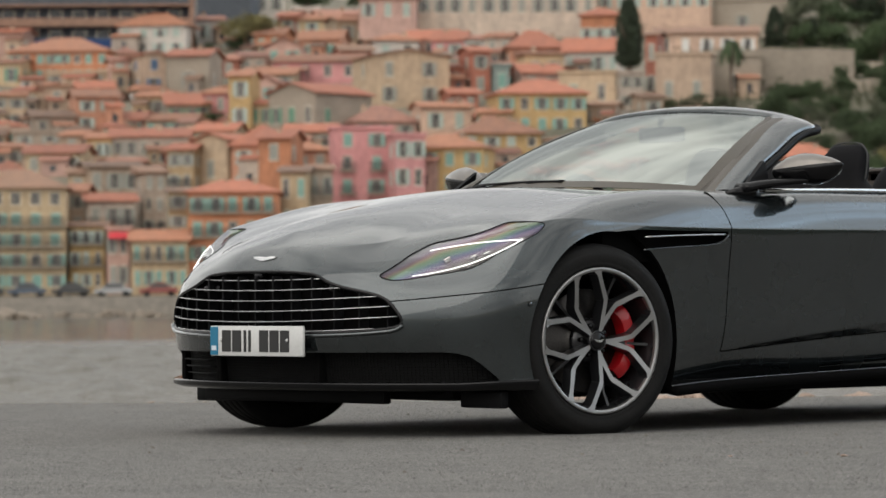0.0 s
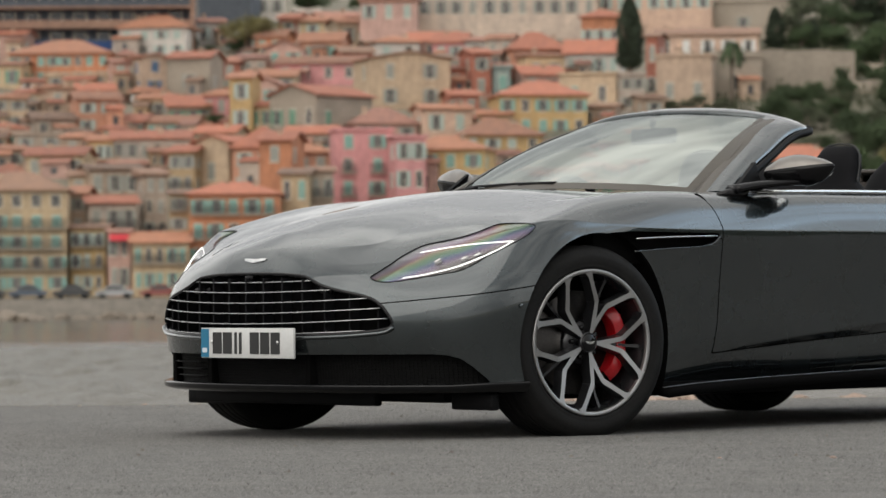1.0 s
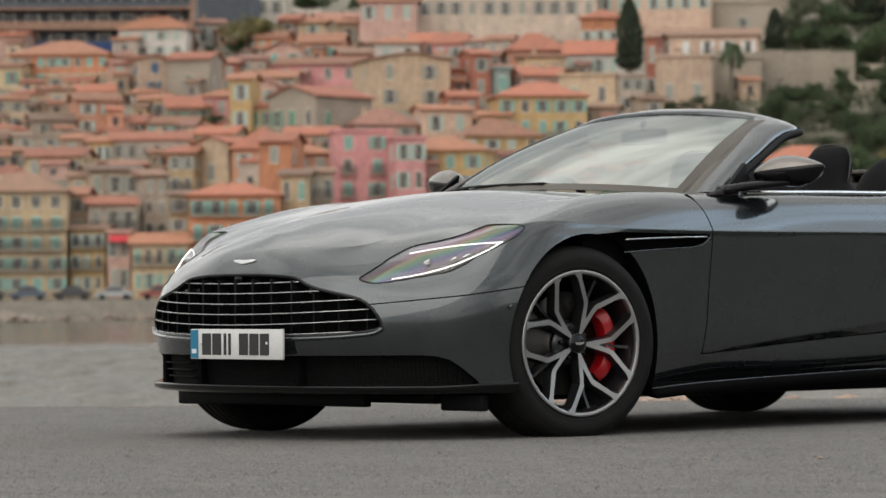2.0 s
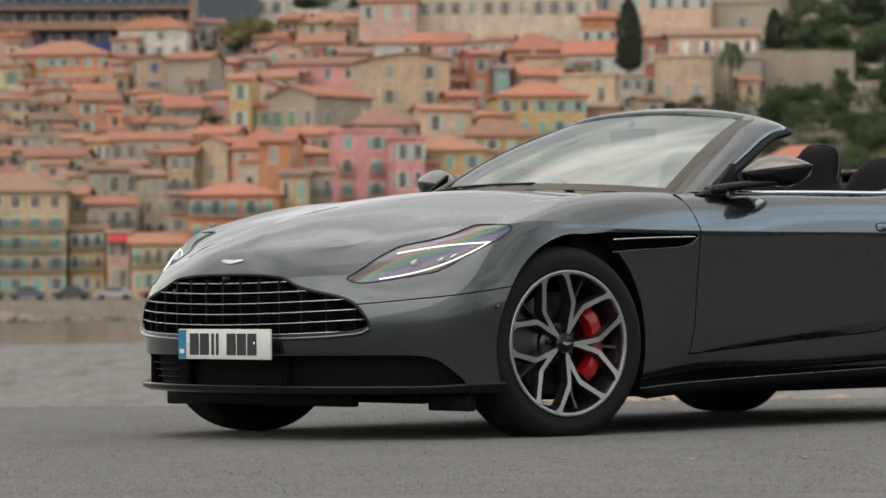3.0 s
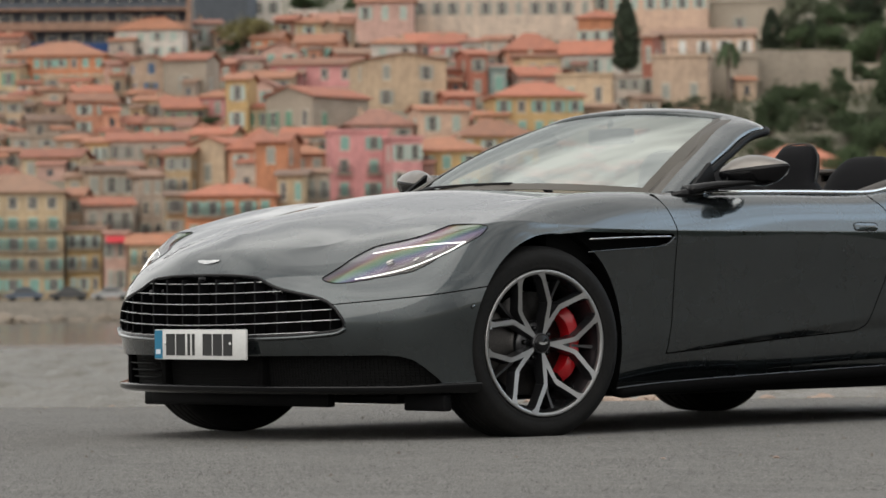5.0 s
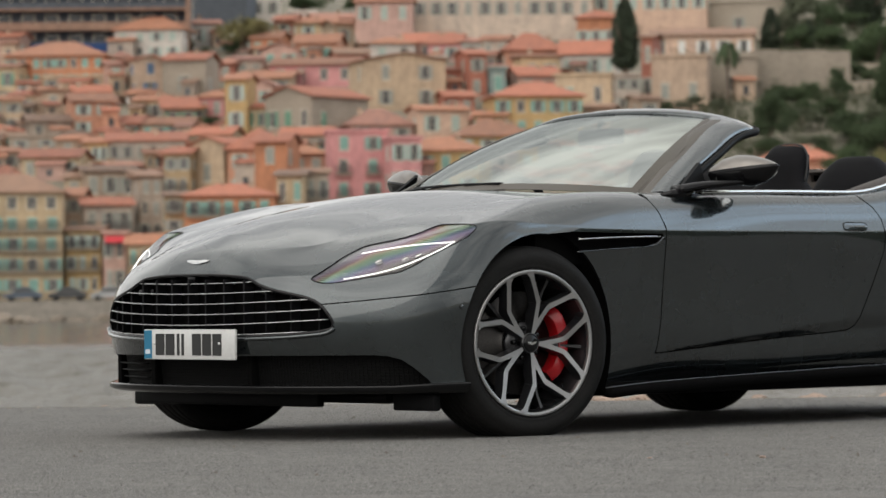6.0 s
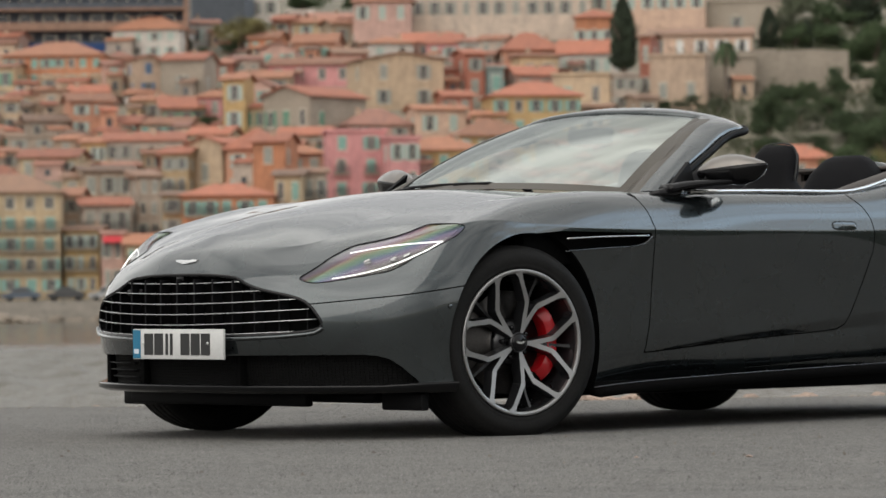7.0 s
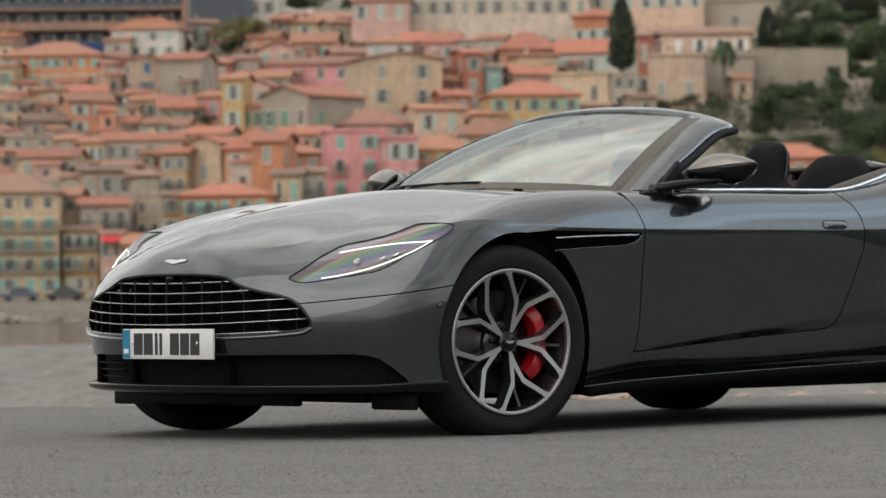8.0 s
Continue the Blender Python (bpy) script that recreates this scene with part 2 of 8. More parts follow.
def sweep(path, profile, closed_ring=True, caps=True):
    """Verts and faces of a profile (pairs across, up) carried along a path; scale it with a third column of path rows beyond x, y, z."""
    path = np.array(path, float)
    n, k = len(path), len(profile)
    verts, faces = [], []
    for i in range(n):
        d = path[min(i + 1, n - 1), :3] - path[max(i - 1, 0), :3]
        d /= np.linalg.norm(d)
        side = np.cross(d, (0, 0, 1.0) if abs(d[2]) < .999 else (0, 1.0, 0))
        side /= np.linalg.norm(side)
        up = np.cross(side, d)
        g = path[i, 3] if path.shape[1] > 3 else 1.0
        for a, b in profile:
            verts.append(path[i, :3] + g * (a * side + b * up))
    for i in range(n - 1):
        for j in range(k if closed_ring else k - 1):
            a, b = i * k + j, i * k + (j + 1) % k
            faces.append((a, b, b + k, a + k))
    if caps and closed_ring:
        faces += [tuple(range(k))[::-1], tuple((n - 1) * k + j for j in range(k))]
    return verts, faces


def ring(rx, ry, n=10):
    return [(rx * math.cos(2 * math.pi * i / n), ry * math.sin(2 * math.pi * i / n)) for i in range(n)]


# ---------------------------------------------------------------- ground, sea, hillside
# The town's own frame: x along the shore, y away over the bay, z up.
TOWN = Matrix(((.7247, .689, 0, -9.43), (-.689, .7247, 0, -10.02), (0, 0, 1, 0), (0, 0, 0, 1)))
SEA = -1.8


def grid_mesh(name, xs, ys, height, material, smooth=True):
    verts = [(x, y, height(x, y)) for y in ys for x in xs]
    k = len(xs)
    faces = [(j * k + i, j * k + i + 1, (j + 1) * k + i + 1, (j + 1) * k + i) for j in range(len(ys) - 1) for i in range(k - 1)]
    return mesh_of(name, verts, faces, material, smooth)


def quay_height(x, y):
    far = max(0.0, y - 18.5)
    rough = noise.noise(Vector((x * 0.35, y * 0.35, 3.1))) * 0.004
    # the quay falls gently towards the sea side of the car
    fall = -0.0105 * min(3.0, max(-3.0, -10.02 - .689 * x + .7247 * y)) + 0.004
    return rough + fall - 0.05 * far


quay = new("quay", grid_mesh("quay", np.r_[-1500, -500, -150, np.arange(-60, -8, 4), np.arange(-8, 8.1, .25), np.arange(12, 61, 4), 150, 500, 1500], np.r_[-1500, -500, -150, np.arange(-60, 4, 4), np.arange(4, 19.6, .25)],
                             quay_height, ASPHALT))
quay.matrix_basis = TOWN
tagged(quay, "worn grey asphalt of a harbour quay, speckled with stone grains", "ground", kind="structure")
face = new("quay_wall", mesh_of("quay_wall", *boxes([(-1500, 19.35, -6, 1500, 19.9, -0.25)]), CONCRETE))
face.matrix_basis = TOWN
tagged(face, "weathered concrete edge of the quay above the sea", "wall", kind="structure")


def swell(x, y):
    """Low wind waves that die away in the lee of the town."""
    k = 1 - min(1, max(0, (y - 140) / 50))
    p = Vector((x * .5, y * .33, 0))
    side = min(1, max(0, (36 - abs(x)) / 6)) * min(1, max(0, (y - 22) / 10))
    return SEA + side * k * (.34 * noise.noise(p) + .22 * noise.noise(p * 2.3 + Vector((4, 1, 0))) + .05 * noise.noise(p * 5.1))


sea_x = np.r_[-1500, -400, -100, np.arange(-36, 36.1, .45), 100, 400, 1500]
sea_y = np.r_[19.6, np.arange(22, 196, .5), 240, 300, 372]
sea = new("water", grid_mesh("water", sea_x, sea_y, swell, WATER))
sea.matrix_basis = TOWN
tagged(sea, "grey-green sea in the bay, ruffled, calm below the town", "sea", kind="structure")

BACK_LEAF = surface("dark_unseen_slope", (.040, .046, .028), .95, 0, .5, .25, 2.5, .8, .4)


def bank(x, y):
    """The stony slope that closes the place behind the quay's road."""
    z = float(np.interp(-y, (14, 17, 24, 40, 120, 400), (-.3, .2, .5, .8, 2.5, 9)))
    return z + .5 * noise.noise(Vector((x * .16, y * .16, 7))) * min(1, (-y - 14) / 6)


BACK_SLOPE = surface("pale_dry_slope", (.26, .24, .20), .95, 0, .4, .25, 2.5, .6, .2)
slope_back = new("hillside_back", grid_mesh("hillside_back", np.r_[np.arange(-900, -120, 60), np.arange(-120, 121, 2.5), np.arange(180, 901, 60)], np.r_[-400, -200, -120, -80, -60, -50, np.arange(-40, -13.9, 2)], bank, BACK_SLOPE))
slope_back.matrix_basis = TOWN
tagged(slope_back, "plain pale stony slope behind the quay", "hill", kind="structure")


def unseen_headland(x, y):
    """A dark shore added out of view to the side, to block low sky and be mirrored in the car's flank."""
    k = float(np.interp(x, (55, 62, 75, 120, 260), (-3, 3, 8, 24, 60)))
    k = -3 + (k + 3) * float(np.clip((math.degrees(math.atan2(y - 13, x)) + 20) / 14, 0, 1))     # sinks away where the front wing would mirror it
    return k + (2.6 * noise.noise(Vector((x * .11, y * .11, 3))) + .9 * noise.noise(Vector((x * .3, y * .3, 9)))) * min(1, (x - 55) / 7)


shore = new("unseen_hillside_side", grid_mesh("unseen_hillside_side", np.r_[np.arange(55, 82, 1.5), 90, 120, 160, 260], np.r_[np.arange(-160, 161, 2.5)], unseen_headland, BACK_LEAF))
shore.matrix_basis = TOWN
tagged(shore, "plain dark shore added out of view, for the car's flank to mirror", "hill", kind="structure")

HILL = [(371, -2.2), (371.5, -.2), (374, .35), (386, 1.2), (400, 9), (440, 20), (480, 29), (520, 36), (580, 46), (700, 62), (1100, 90)]


def hill(x, y):
    z = float(np.interp(y, *zip(*HILL)))
    return z + (noise.noise(Vector((x * 0.03, y * 0.03, 0))) * 1.2 if y > 395 else 0)


slope = new("hillside_ground", grid_mesh("hillside_ground", np.r_[np.arange(-1500, -100, 100), np.arange(-100, 101, 4), np.arange(200, 1501, 100)],
                                  np.r_[371, 371.5, 374, np.arange(380, 540, 5), np.arange(560, 1101, 60)], hill, EARTH))
slope.matrix_basis = TOWN
tagged(slope, "dry terraced hillside under the old town", "hill", kind="structure")


def rock_mesh(seed):
    bm = bmesh.new()
    bmesh.ops.create_icosphere(bm, subdivisions=2, radius=1)
    for v in bm.verts:
        n = noise.noise(v.co * 1.3 + Vector((seed * 7.3, 0, 0)))
        v.co *= 1 + 0.45 * n
        v.co.z *= 0.62
    return from_bm("rock", bm, ROCK, smooth=False)


ROCKS = [rock_mesh(i) for i in range(5)]
rng = random.Random(4)


def rock(x, y, z, r, label, group):
    ob = new("rock", ROCKS[rng.randrange(5)])
    ob.matrix_basis = TOWN @ pose(x, y, z, 0, 0, rng.uniform(0, 360)) @ Matrix.Diagonal((r, r * rng.uniform(.7, 1.1), r * rng.uniform(.7, 1.2), 1))
    return tagged(ob, label, "rock", group)


# ---------------------------------------------------------------- the old town
WALLS = {n: surface("render_" + n, c, 0.9, 0, 0.3, 0.7, 3.0, 0.3, 0.02, random_tint=0.4, stretch=(1, 1, .4), dirt=(c[0] * .50, c[1] * .52, c[2] * .56)) for n, c in dict(
    cream=(0.490, 0.362, 0.222), ochre=(0.420, 0.290, 0.160), orange=(0.475, 0.200, 0.105), pink=(0.501, 0.229, 0.220), blush=(0.480, 0.300, 0.240), brick=(0.352, 0.130, 0.086),
    beige=(0.430, 0.312, 0.225), grey=(0.330, 0.258, 0.200), white=(0.560, 0.500, 0.440), yellow=(0.460, 0.310, 0.140), teal=(0.266, 0.314, 0.282), umber=(.25, .15, .105), slate=(0.078, 0.086, 0.099),
    ivory=(0.570, 0.450, 0.355), tan=(0.450, 0.330, 0.222), salmon=(0.475, 0.235, 0.150), peach=(0.495, 0.338, 0.250), whitegrey=(0.440, 0.358, 0.290), pinkpale=(0.486, 0.308, 0.253)).items()}
TILES = {n: surface("roof_tiles_" + n, c, 0.85, 0, 0.5, 0.9, 3.2, 0.8, 0.08, random_tint=0.7, stretch=(1.6, .8, 1), dirt=(c[0] * .52, c[1] * .66, c[2] * .80)) for n, c in dict(
    red=(0.300, 0.112, 0.068), rust=(0.292, 0.130, 0.076), brown=(0.205, 0.118, 0.078), rose=(0.290, 0.135, 0.094)).items()}
SHUTTERS = {n: surface("shutter_paint_" + n, c, 0.6, 0, 0.15, 2.0, 12, 0.1, 0.01, random_tint=0.4) for n, c in dict(
    teal=(0.175, 0.315, 0.265), green=(0.100, 0.215, 0.145), mist=(0.330, 0.390, 0.345), grey=(0.255, 0.255, 0.220), blue=(0.060, 0.110, 0.190), white=(.60, .58, .55)).items()}
# panes lifted from black: the haze over the town is put into their colour
DARK_GLASS = gloss("dark_window_glass", (.055, .055, .055), 0.18)
TRIM = surface("stone_trim", (.58, .52, .43), 0.85, 0, .15, 1, 8, .2, .01)
# iron paled in colour for the same haze
IRON = surface("dark_iron", (.06, .058, .055), 0.6, 0.3, .2, 4, 30, .1, .002)
CLOTH = surface("blue_awning_cloth", (.014, .045, .14), 0.85, 0, .15, 1, 20, .1, .005)
RED_CLOTH = surface("red_awning_cloth", (.48, .04, .05), 0.85, 0, .15, 1, 20, .1, .005)

PANE = mesh_of("pane", *boxes([(-.42, -.03, 0, .42, .02, 1.5)]), DARK_GLASS)
CASING = mesh_of("casing", *boxes([(-.55, -.07, -.12, .55, .03, 0), (-.52, -.05, 1.5, .52, .03, 1.6), (-.52, -.05, 0, -.42, .03, 1.5), (.42, -.05, 0, .52, .03, 1.5), (-.03, -.05, 0, .03, -.03, 1.5)]), TRIM)
LOUVRE = [(-.02, 0), (-.06, 0)] + [(yy, .1 + .22 * i + dz) for i in range(6) for yy, dz in ((-.06, 0), (-.082, .02), (-.062, .19))] + [(-.06, 1.5), (-.02, 1.5)]
LV = [(x, yy, z) for x in (-.24, .24) for yy, z in LOUVRE]
LN = len(LOUVRE)
LEAF = {n: mesh_of("shutter", LV, [(i, (i + 1) % LN, LN + (i + 1) % LN, LN + i) for i in range(LN)] + [tuple(range(LN))[::-1], tuple(range(LN, 2 * LN))], m) for n, m in SHUTTERS.items()}


def lattice(x0, x1, y0, y1, z0, z1, bars, bar, top):
    """A welded railing in one piece: a top rail from whose underside the bars grow."""
    xs = []
    for i in range(bars):
        c = x0 + bar / 2 + (x1 - x0 - bar) * i / (bars - 1)
        xs += [c - bar / 2, c + bar / 2]
    n = len(xs)
    verts = [(x, y, z) for y in (y0, y1) for z in (z0, z1 - top, z1) for x in xs]
    at = lambda j, k, i: (j * 3 + k) * n + i
    faces = []
    for i in range(n - 1):
        for j in (0, 1):
            faces.append((at(j, 1, i), at(j, 1, i + 1), at(j, 2, i + 1), at(j, 2, i)))
            if i % 2 == 0:
                faces.append((at(j, 0, i), at(j, 0, i + 1), at(j, 1, i + 1), at(j, 1, i)))
        faces.append((at(0, 2, i), at(0, 2, i + 1), at(1, 2, i + 1), at(1, 2, i)))
        k = 0 if i % 2 == 0 else 1
        faces.append((at(0, k, i), at(0, k, i + 1), at(1, k, i + 1), at(1, k, i)))
    for i in range(n):
        faces.append((at(0, 0, i), at(1, 0, i), at(1, 1, i), at(0, 1, i)))
    for i in (0, n - 1):
        faces.append((at(0, 1, i), at(1, 1, i), at(1, 2, i), at(0, 2, i)))
    return verts, faces


RAIL = mesh_of("railing", *lattice(-.9, .9, -.62, -.58, 0, .95, 13, .05, .08), IRON)
SLAB = mesh_of("balcony", *boxes([(-.95, -.65, -.14, .95, 0, 0)]), STONE)
POT = mesh_of("chimney", *boxes([(-.3, -.3, -.8, .3, .3, 1.0), (-.36, -.36, 1.0, .36, .36, 1.12)]), WALLS["beige"])


def roof_mesh(kind, w, dep, rise, material):
    o, t = 0.45, 0.16
    x0, x1, y0, y1 = -w / 2 - o, w / 2 + o, -o, dep + o
    base = [(x0, y0, 0), (x1, y0, 0), (x1, y1, 0), (x0, y1, 0)]
    if kind == "hip":
        e = min(w, dep) * 0.5
        a, b = ((x0 + e, (y0 + y1) / 2), (x1 - e, (y0 + y1) / 2)) if w > dep else ((0, y0 + e), (0, y1 - e))
        top = [(*a, rise), (*b, rise)]
        faces = [(0, 1, 5, 4), (2, 3, 4, 5), (3, 0, 4), (1, 2, 5)] if w > dep else [(0, 1, 4), (1, 2, 5, 4), (2, 3, 5), (3, 0, 4, 5)]
    elif kind in ("front", "side"):
        # two tiled slopes with open ends, over a gable that belongs to the wall
        if kind == "front":
            rows = [[(x0, y, 0), (0, y, rise), (x1, y, 0)] for y in (y0, y1)]
        else:
            rows = [[(x, y0, 0), (x, (y0 + y1) / 2, rise), (x, y1, 0)] for x in (x0, x1)]
        verts = [(x, y, z + dz) for dz in (t, 0) for row in rows for x, y, z in row]
        faces = [(0, 1, 4, 3), (1, 2, 5, 4), (6, 9, 10, 7), (7, 10, 11, 8), (0, 3, 9, 6), (2, 8, 11, 5), (0, 6, 7, 1), (1, 7, 8, 2), (3, 4, 10, 9), (4, 5, 11, 10)]
        return mesh_of("roof", verts, faces, material)
    else:                                                    # lean-to, rising to the back
        top = [(x0, y1, rise), (x1, y1, rise)]
        faces = [(0, 1, 5, 4), (3, 0, 4), (1, 2, 5), (2, 3, 4, 5)]
    verts = [(x, y, z + t) for x, y, z in base] + [(x, y, z + t) for x, y, z in top] + base
    faces += [(6, 9, 8, 7), (0, 6, 7, 1), (1, 7, 8, 2), (2, 8, 9, 3), (3, 9, 6, 0)]
    return mesh_of("roof", verts, faces, material)


def house(x, y, w, h, dep, turn, wall, roof, tiles, rise, rows, cols, shutter, label, balcony=(), low=0.0, loggia=False, awning=False):
    """A town house whose front stands at y; it reaches down into the slope. h is its height above low, the level of its lowest windows' floor."""
    foot = min(hill(x - w / 2, y), hill(x + w / 2, y), low) - 0.6
    ob = thing("house", label, "house", TOWN @ pose(x, y, foot, 0, 0, turn), "houses of the old town")
    top = low + h - foot
    if roof == "flat":
        walls = boxes([(-w / 2, 0, 0, w / 2, dep, top), (-w / 2 - .25, -.25, top, w / 2 + .25, dep + .25, top + .35)])
    else:
        walls = boxes([(-w / 2, 0, 0, w / 2, dep, top)])
        if roof in ("front", "side"):
            g = len(walls[0])
            walls[0].extend([(-w / 2, 0, top), (w / 2, 0, top), (0, 0, top + rise), (-w / 2, dep, top), (w / 2, dep, top), (0, dep, top + rise)] if roof == "front" else
                            [(-w / 2, 0, top), (-w / 2, dep, top), (-w / 2, dep / 2, top + rise), (w / 2, 0, top), (w / 2, dep, top), (w / 2, dep / 2, top + rise)])
            walls[1].extend([(g, g + 1, g + 2), (g + 5, g + 4, g + 3)])
    part("wall", mesh_of("wall", *walls, WALLS[wall] if wall != "stone" else STONE), ob)
    if roof != "flat":
        r = part("roof", roof_mesh(roof, w, dep, rise, TILES[tiles]), ob, at=pose(0, 0, top))
        if w > 3.5 and roof != "front":
            for _ in range(1 + (w > 8)):
                part("chimney", POT, r, at=pose(w * rng.uniform(-.36, .36), dep * rng.uniform(.3, .5), rise * .62) @ Matrix.Diagonal((.8, .8, rng.uniform(.5, .9), 1)))
    if 3 < w < 12 and h < 6 and y > 390 and roof != "front" and wall != "pinkpale" and rng.random() < .6:
        aw, ah, ad = w * rng.uniform(.25, .5), h * rng.uniform(.35, .7), rng.uniform(1.2, 2.6)
        ax, az = rng.uniform(-.5, .5) * (w - aw) * 1.15, low - foot
        annex = part("annex", mesh_of("annex", *boxes([(ax - aw / 2, -ad, 0, ax + aw / 2, -.01, az + ah)]), WALLS[rng.choice(("beige", "tan", "whitegrey", "blush", "grey", wall if wall in WALLS else "beige"))]), ob)
        part("annex_roof", mesh_of("annex_roof", [(ax + sx * (aw / 2 + .25), yy_, az + ah + zz) for sx in (-1, 1) for yy_, zz in ((-ad - .3, .02), (-.01, .6), (-.01, .75), (-ad - .3, .17))],
                                   [(0, 4, 5, 1), (3, 2, 6, 7), (0, 3, 7, 4), (1, 5, 6, 2), (0, 1, 2, 3), (4, 7, 6, 5)], TILES[rng.choice(("red", "rust", "rose", "brown"))]), annex)
        part("pane", mesh_of("pane", *boxes([(ax - .35, -ad - .03, az + ah * .25, ax + .35, -ad, az + ah * .25 + min(1.4, ah * .5))]), DARK_GLASS), annex)
    if awning:
        cloth = [(sx * w * .42, yy_, top - dz) for sx in (-1, 1) for yy_, dz in ((0, .25), (-1.0, .85), (-1.0, 1.0), (0, .4))]
        part("awning", mesh_of("awning", cloth, [(0, 1, 5, 4), (1, 2, 6, 5), (2, 3, 7, 6), (3, 0, 4, 7), (0, 3, 2, 1), (4, 5, 6, 7)], RED_CLOTH), ob, "faded red awning")
    storey = h / max(rows, 1)
    for j in range(rows):
        for i in range(cols):
            wx = (i + .5) / cols * w - w / 2 + rng.uniform(-.1, .1)
            wz = low - foot + storey * j + storey * .24
            tall = min(storey * .56, 1.9) / 1.5
            win = part("window", CASING, ob, at=pose(wx, 0, wz) @ Matrix.Diagonal((min(1.0, w / cols / 2.0), 1, tall, 1)))
            part("pane", PANE, win)
            open_ = rng.random() < .62
            if not (loggia and j == rows - 1) and rng.random() < .9:
                for sgn in (-1, 1):
                    part("shutter", LEAF[shutter], win, at=pose(sgn * (.72 if open_ else .235), -.02, 0))
            if j in balcony:
                b = part("balcony", SLAB, ob, at=pose(wx, 0, wz - .1) @ Matrix.Diagonal((min(1.0, w / cols / 2.0), 1, 1, 1)))
                part("railing", RAIL, b)
    # windows in the flank that a turned house shows
    if abs(turn) > 9 and dep > 5 and rows:
        sgn = 1 if turn < 0 else -1
        for j in range(rows):
            if storey < 2.2 and j:
                continue
            win = part("window", CASING, ob, at=pose(sgn * w / 2, dep * rng.uniform(.2, .4), low - foot + storey * (j + .24), 0, 0, 90 * sgn) @ Matrix.Diagonal((.9, 1, min(storey * .5, 1.7) / 1.5, 1)))
            part("pane", PANE, win)
            for k in (-1, 1):
                part("shutter", LEAF[shutter], win, at=pose(k * .235, -.02, 0))
    return ob


def clumps(centres, leaf, per, r, name, material):
    """Small tilted leaf sprays round many centres."""
    verts, faces = [], []
    for c, spread in centres:
        for _k in range(per):
            q = Euler((r.uniform(0, 6.3), r.uniform(0, 6.3), r.uniform(0, 6.3))).to_matrix()
            at = c + Vector((r.gauss(0, 1), r.gauss(0, 1), r.gauss(0, 1))) * spread
            k, s = len(verts), leaf * r.uniform(.5, 1.3)
            verts += [tuple(at + q @ Vector(v) * s) for v in ((-1, -.4, 0), (1, -.5, .2), (.9, .5, -.1), (-.8, .6, .2))]
            faces.append((k, k + 1, k + 2, k + 3))
    return mesh_of(name, verts, faces, material)


def crown_mesh(name, seed, n, shape, leaf, material):
    """A narrow crown; shape(h, a) gives its radius at a height 0..1 and bearing."""
    r = random.Random(seed)
    centres = []
    for _ in range(n):
        hgt, a = r.random(), r.uniform(0, 2 * math.pi)
        rad = shape(hgt, a) * (r.random() ** .4)
        centres.append((Vector((rad * math.cos(a), rad * math.sin(a), hgt)), leaf * .5))
    return clumps(centres, leaf, 3, r, name, material)


def lobed_crown(name, seed, lobes, n, leaf, material):
    """A broad uneven crown of several boughs with gaps between them."""
    r = random.Random(seed)
    centres = []
    for _ in range(lobes):
        a, d, h = r.uniform(0, 6.28), r.uniform(.05, .40), r.uniform(.28, .86)
        d *= 1.15 - .75 * abs(h - .5)
        c, size = Vector((d * math.cos(a), d * math.sin(a), h)), r.uniform(.10, .20)
        for _k in range(n):
            v = Vector((r.gauss(0, 1), r.gauss(0, 1), r.gauss(0, .8))).normalized() * size * r.uniform(.55, 1.12)
            centres.append((c + v, leaf))
    return clumps(centres, leaf, 2, r, name, material)


CYPRESS_LEAF = surface("cypress_foliage", (.036, .050, .028), .9, 0, .4, 1.5, 12, .3, .02)
TREE_LEAF = surface("dark_foliage", (.042, .064, .025), .9, 0, .45, .8, 8, .3, .02, random_tint=.5)
OLIVE_LEAF = surface("olive_foliage", (.17, .15, .06), .9, 0, .4, .8, 8, .3, .02)
GREY_LEAF = surface("grey_green_foliage", (.076, .086, .050), .9, 0, .4, .8, 8, .3, .02)
BARK = surface("grey_bark", (.13, .10, .075), .95, 0, .35, 4, 40, .6, .02)


CROWNS = [lobed_crown("crown", i, 15, 130, .024, TREE_LEAF) for i in range(5)]
OLIVE_CROWNS = [lobed_crown("crown", 19 + i, 14, 120, .024, OLIVE_LEAF) for i in range(2)]
GREY_CROWNS = [lobed_crown("crown", 29 + i, 14, 120, .024, GREY_LEAF) for i in range(2)]
SPIRE = crown_mesh("crown", 21, 2400, lambda h, a: .155 * min(1, (h + .04) * 9) ** .5 * max(0, 1 - max(0, h - .55) / .45) ** .55 * (1 + .15 * math.sin(5 * a + 9 * h)), .022, CYPRESS_LEAF)


def palm_meshes():
    """A bare slender trunk and a head of arching fronds."""
    verts, faces = [], []
    r = random.Random(31)
    for k in range(34):
        a, up = r.uniform(0, 6.28), r.uniform(.1, 1.0)
        for i in range(7):
            d, z = .07 * i, .9 + .035 * i * up - .011 * i * i
            for sgn in (-1, 1):
                verts.append((d * math.cos(a) - sgn * .03 * math.sin(a), d * math.sin(a) + sgn * .03 * math.cos(a), z - .012))
        n = len(verts) - 14
        faces += [(n + 2 * i, n + 2 * i + 1, n + 2 * i + 3, n + 2 * i + 2) for i in range(6)]
    crown = mesh_of("crown", verts, faces, TREE_LEAF)
    trunk = mesh_of("trunk", *sweep([(0, 0, -.1, 1.3), (.01, 0, .3, 1), (.02, 0, .6, .9), (0, 0, .9, 1)], ring(.05, .05, 8)), BARK, True)
    return crown, trunk


PALM, PALM_TRUNK = palm_meshes()


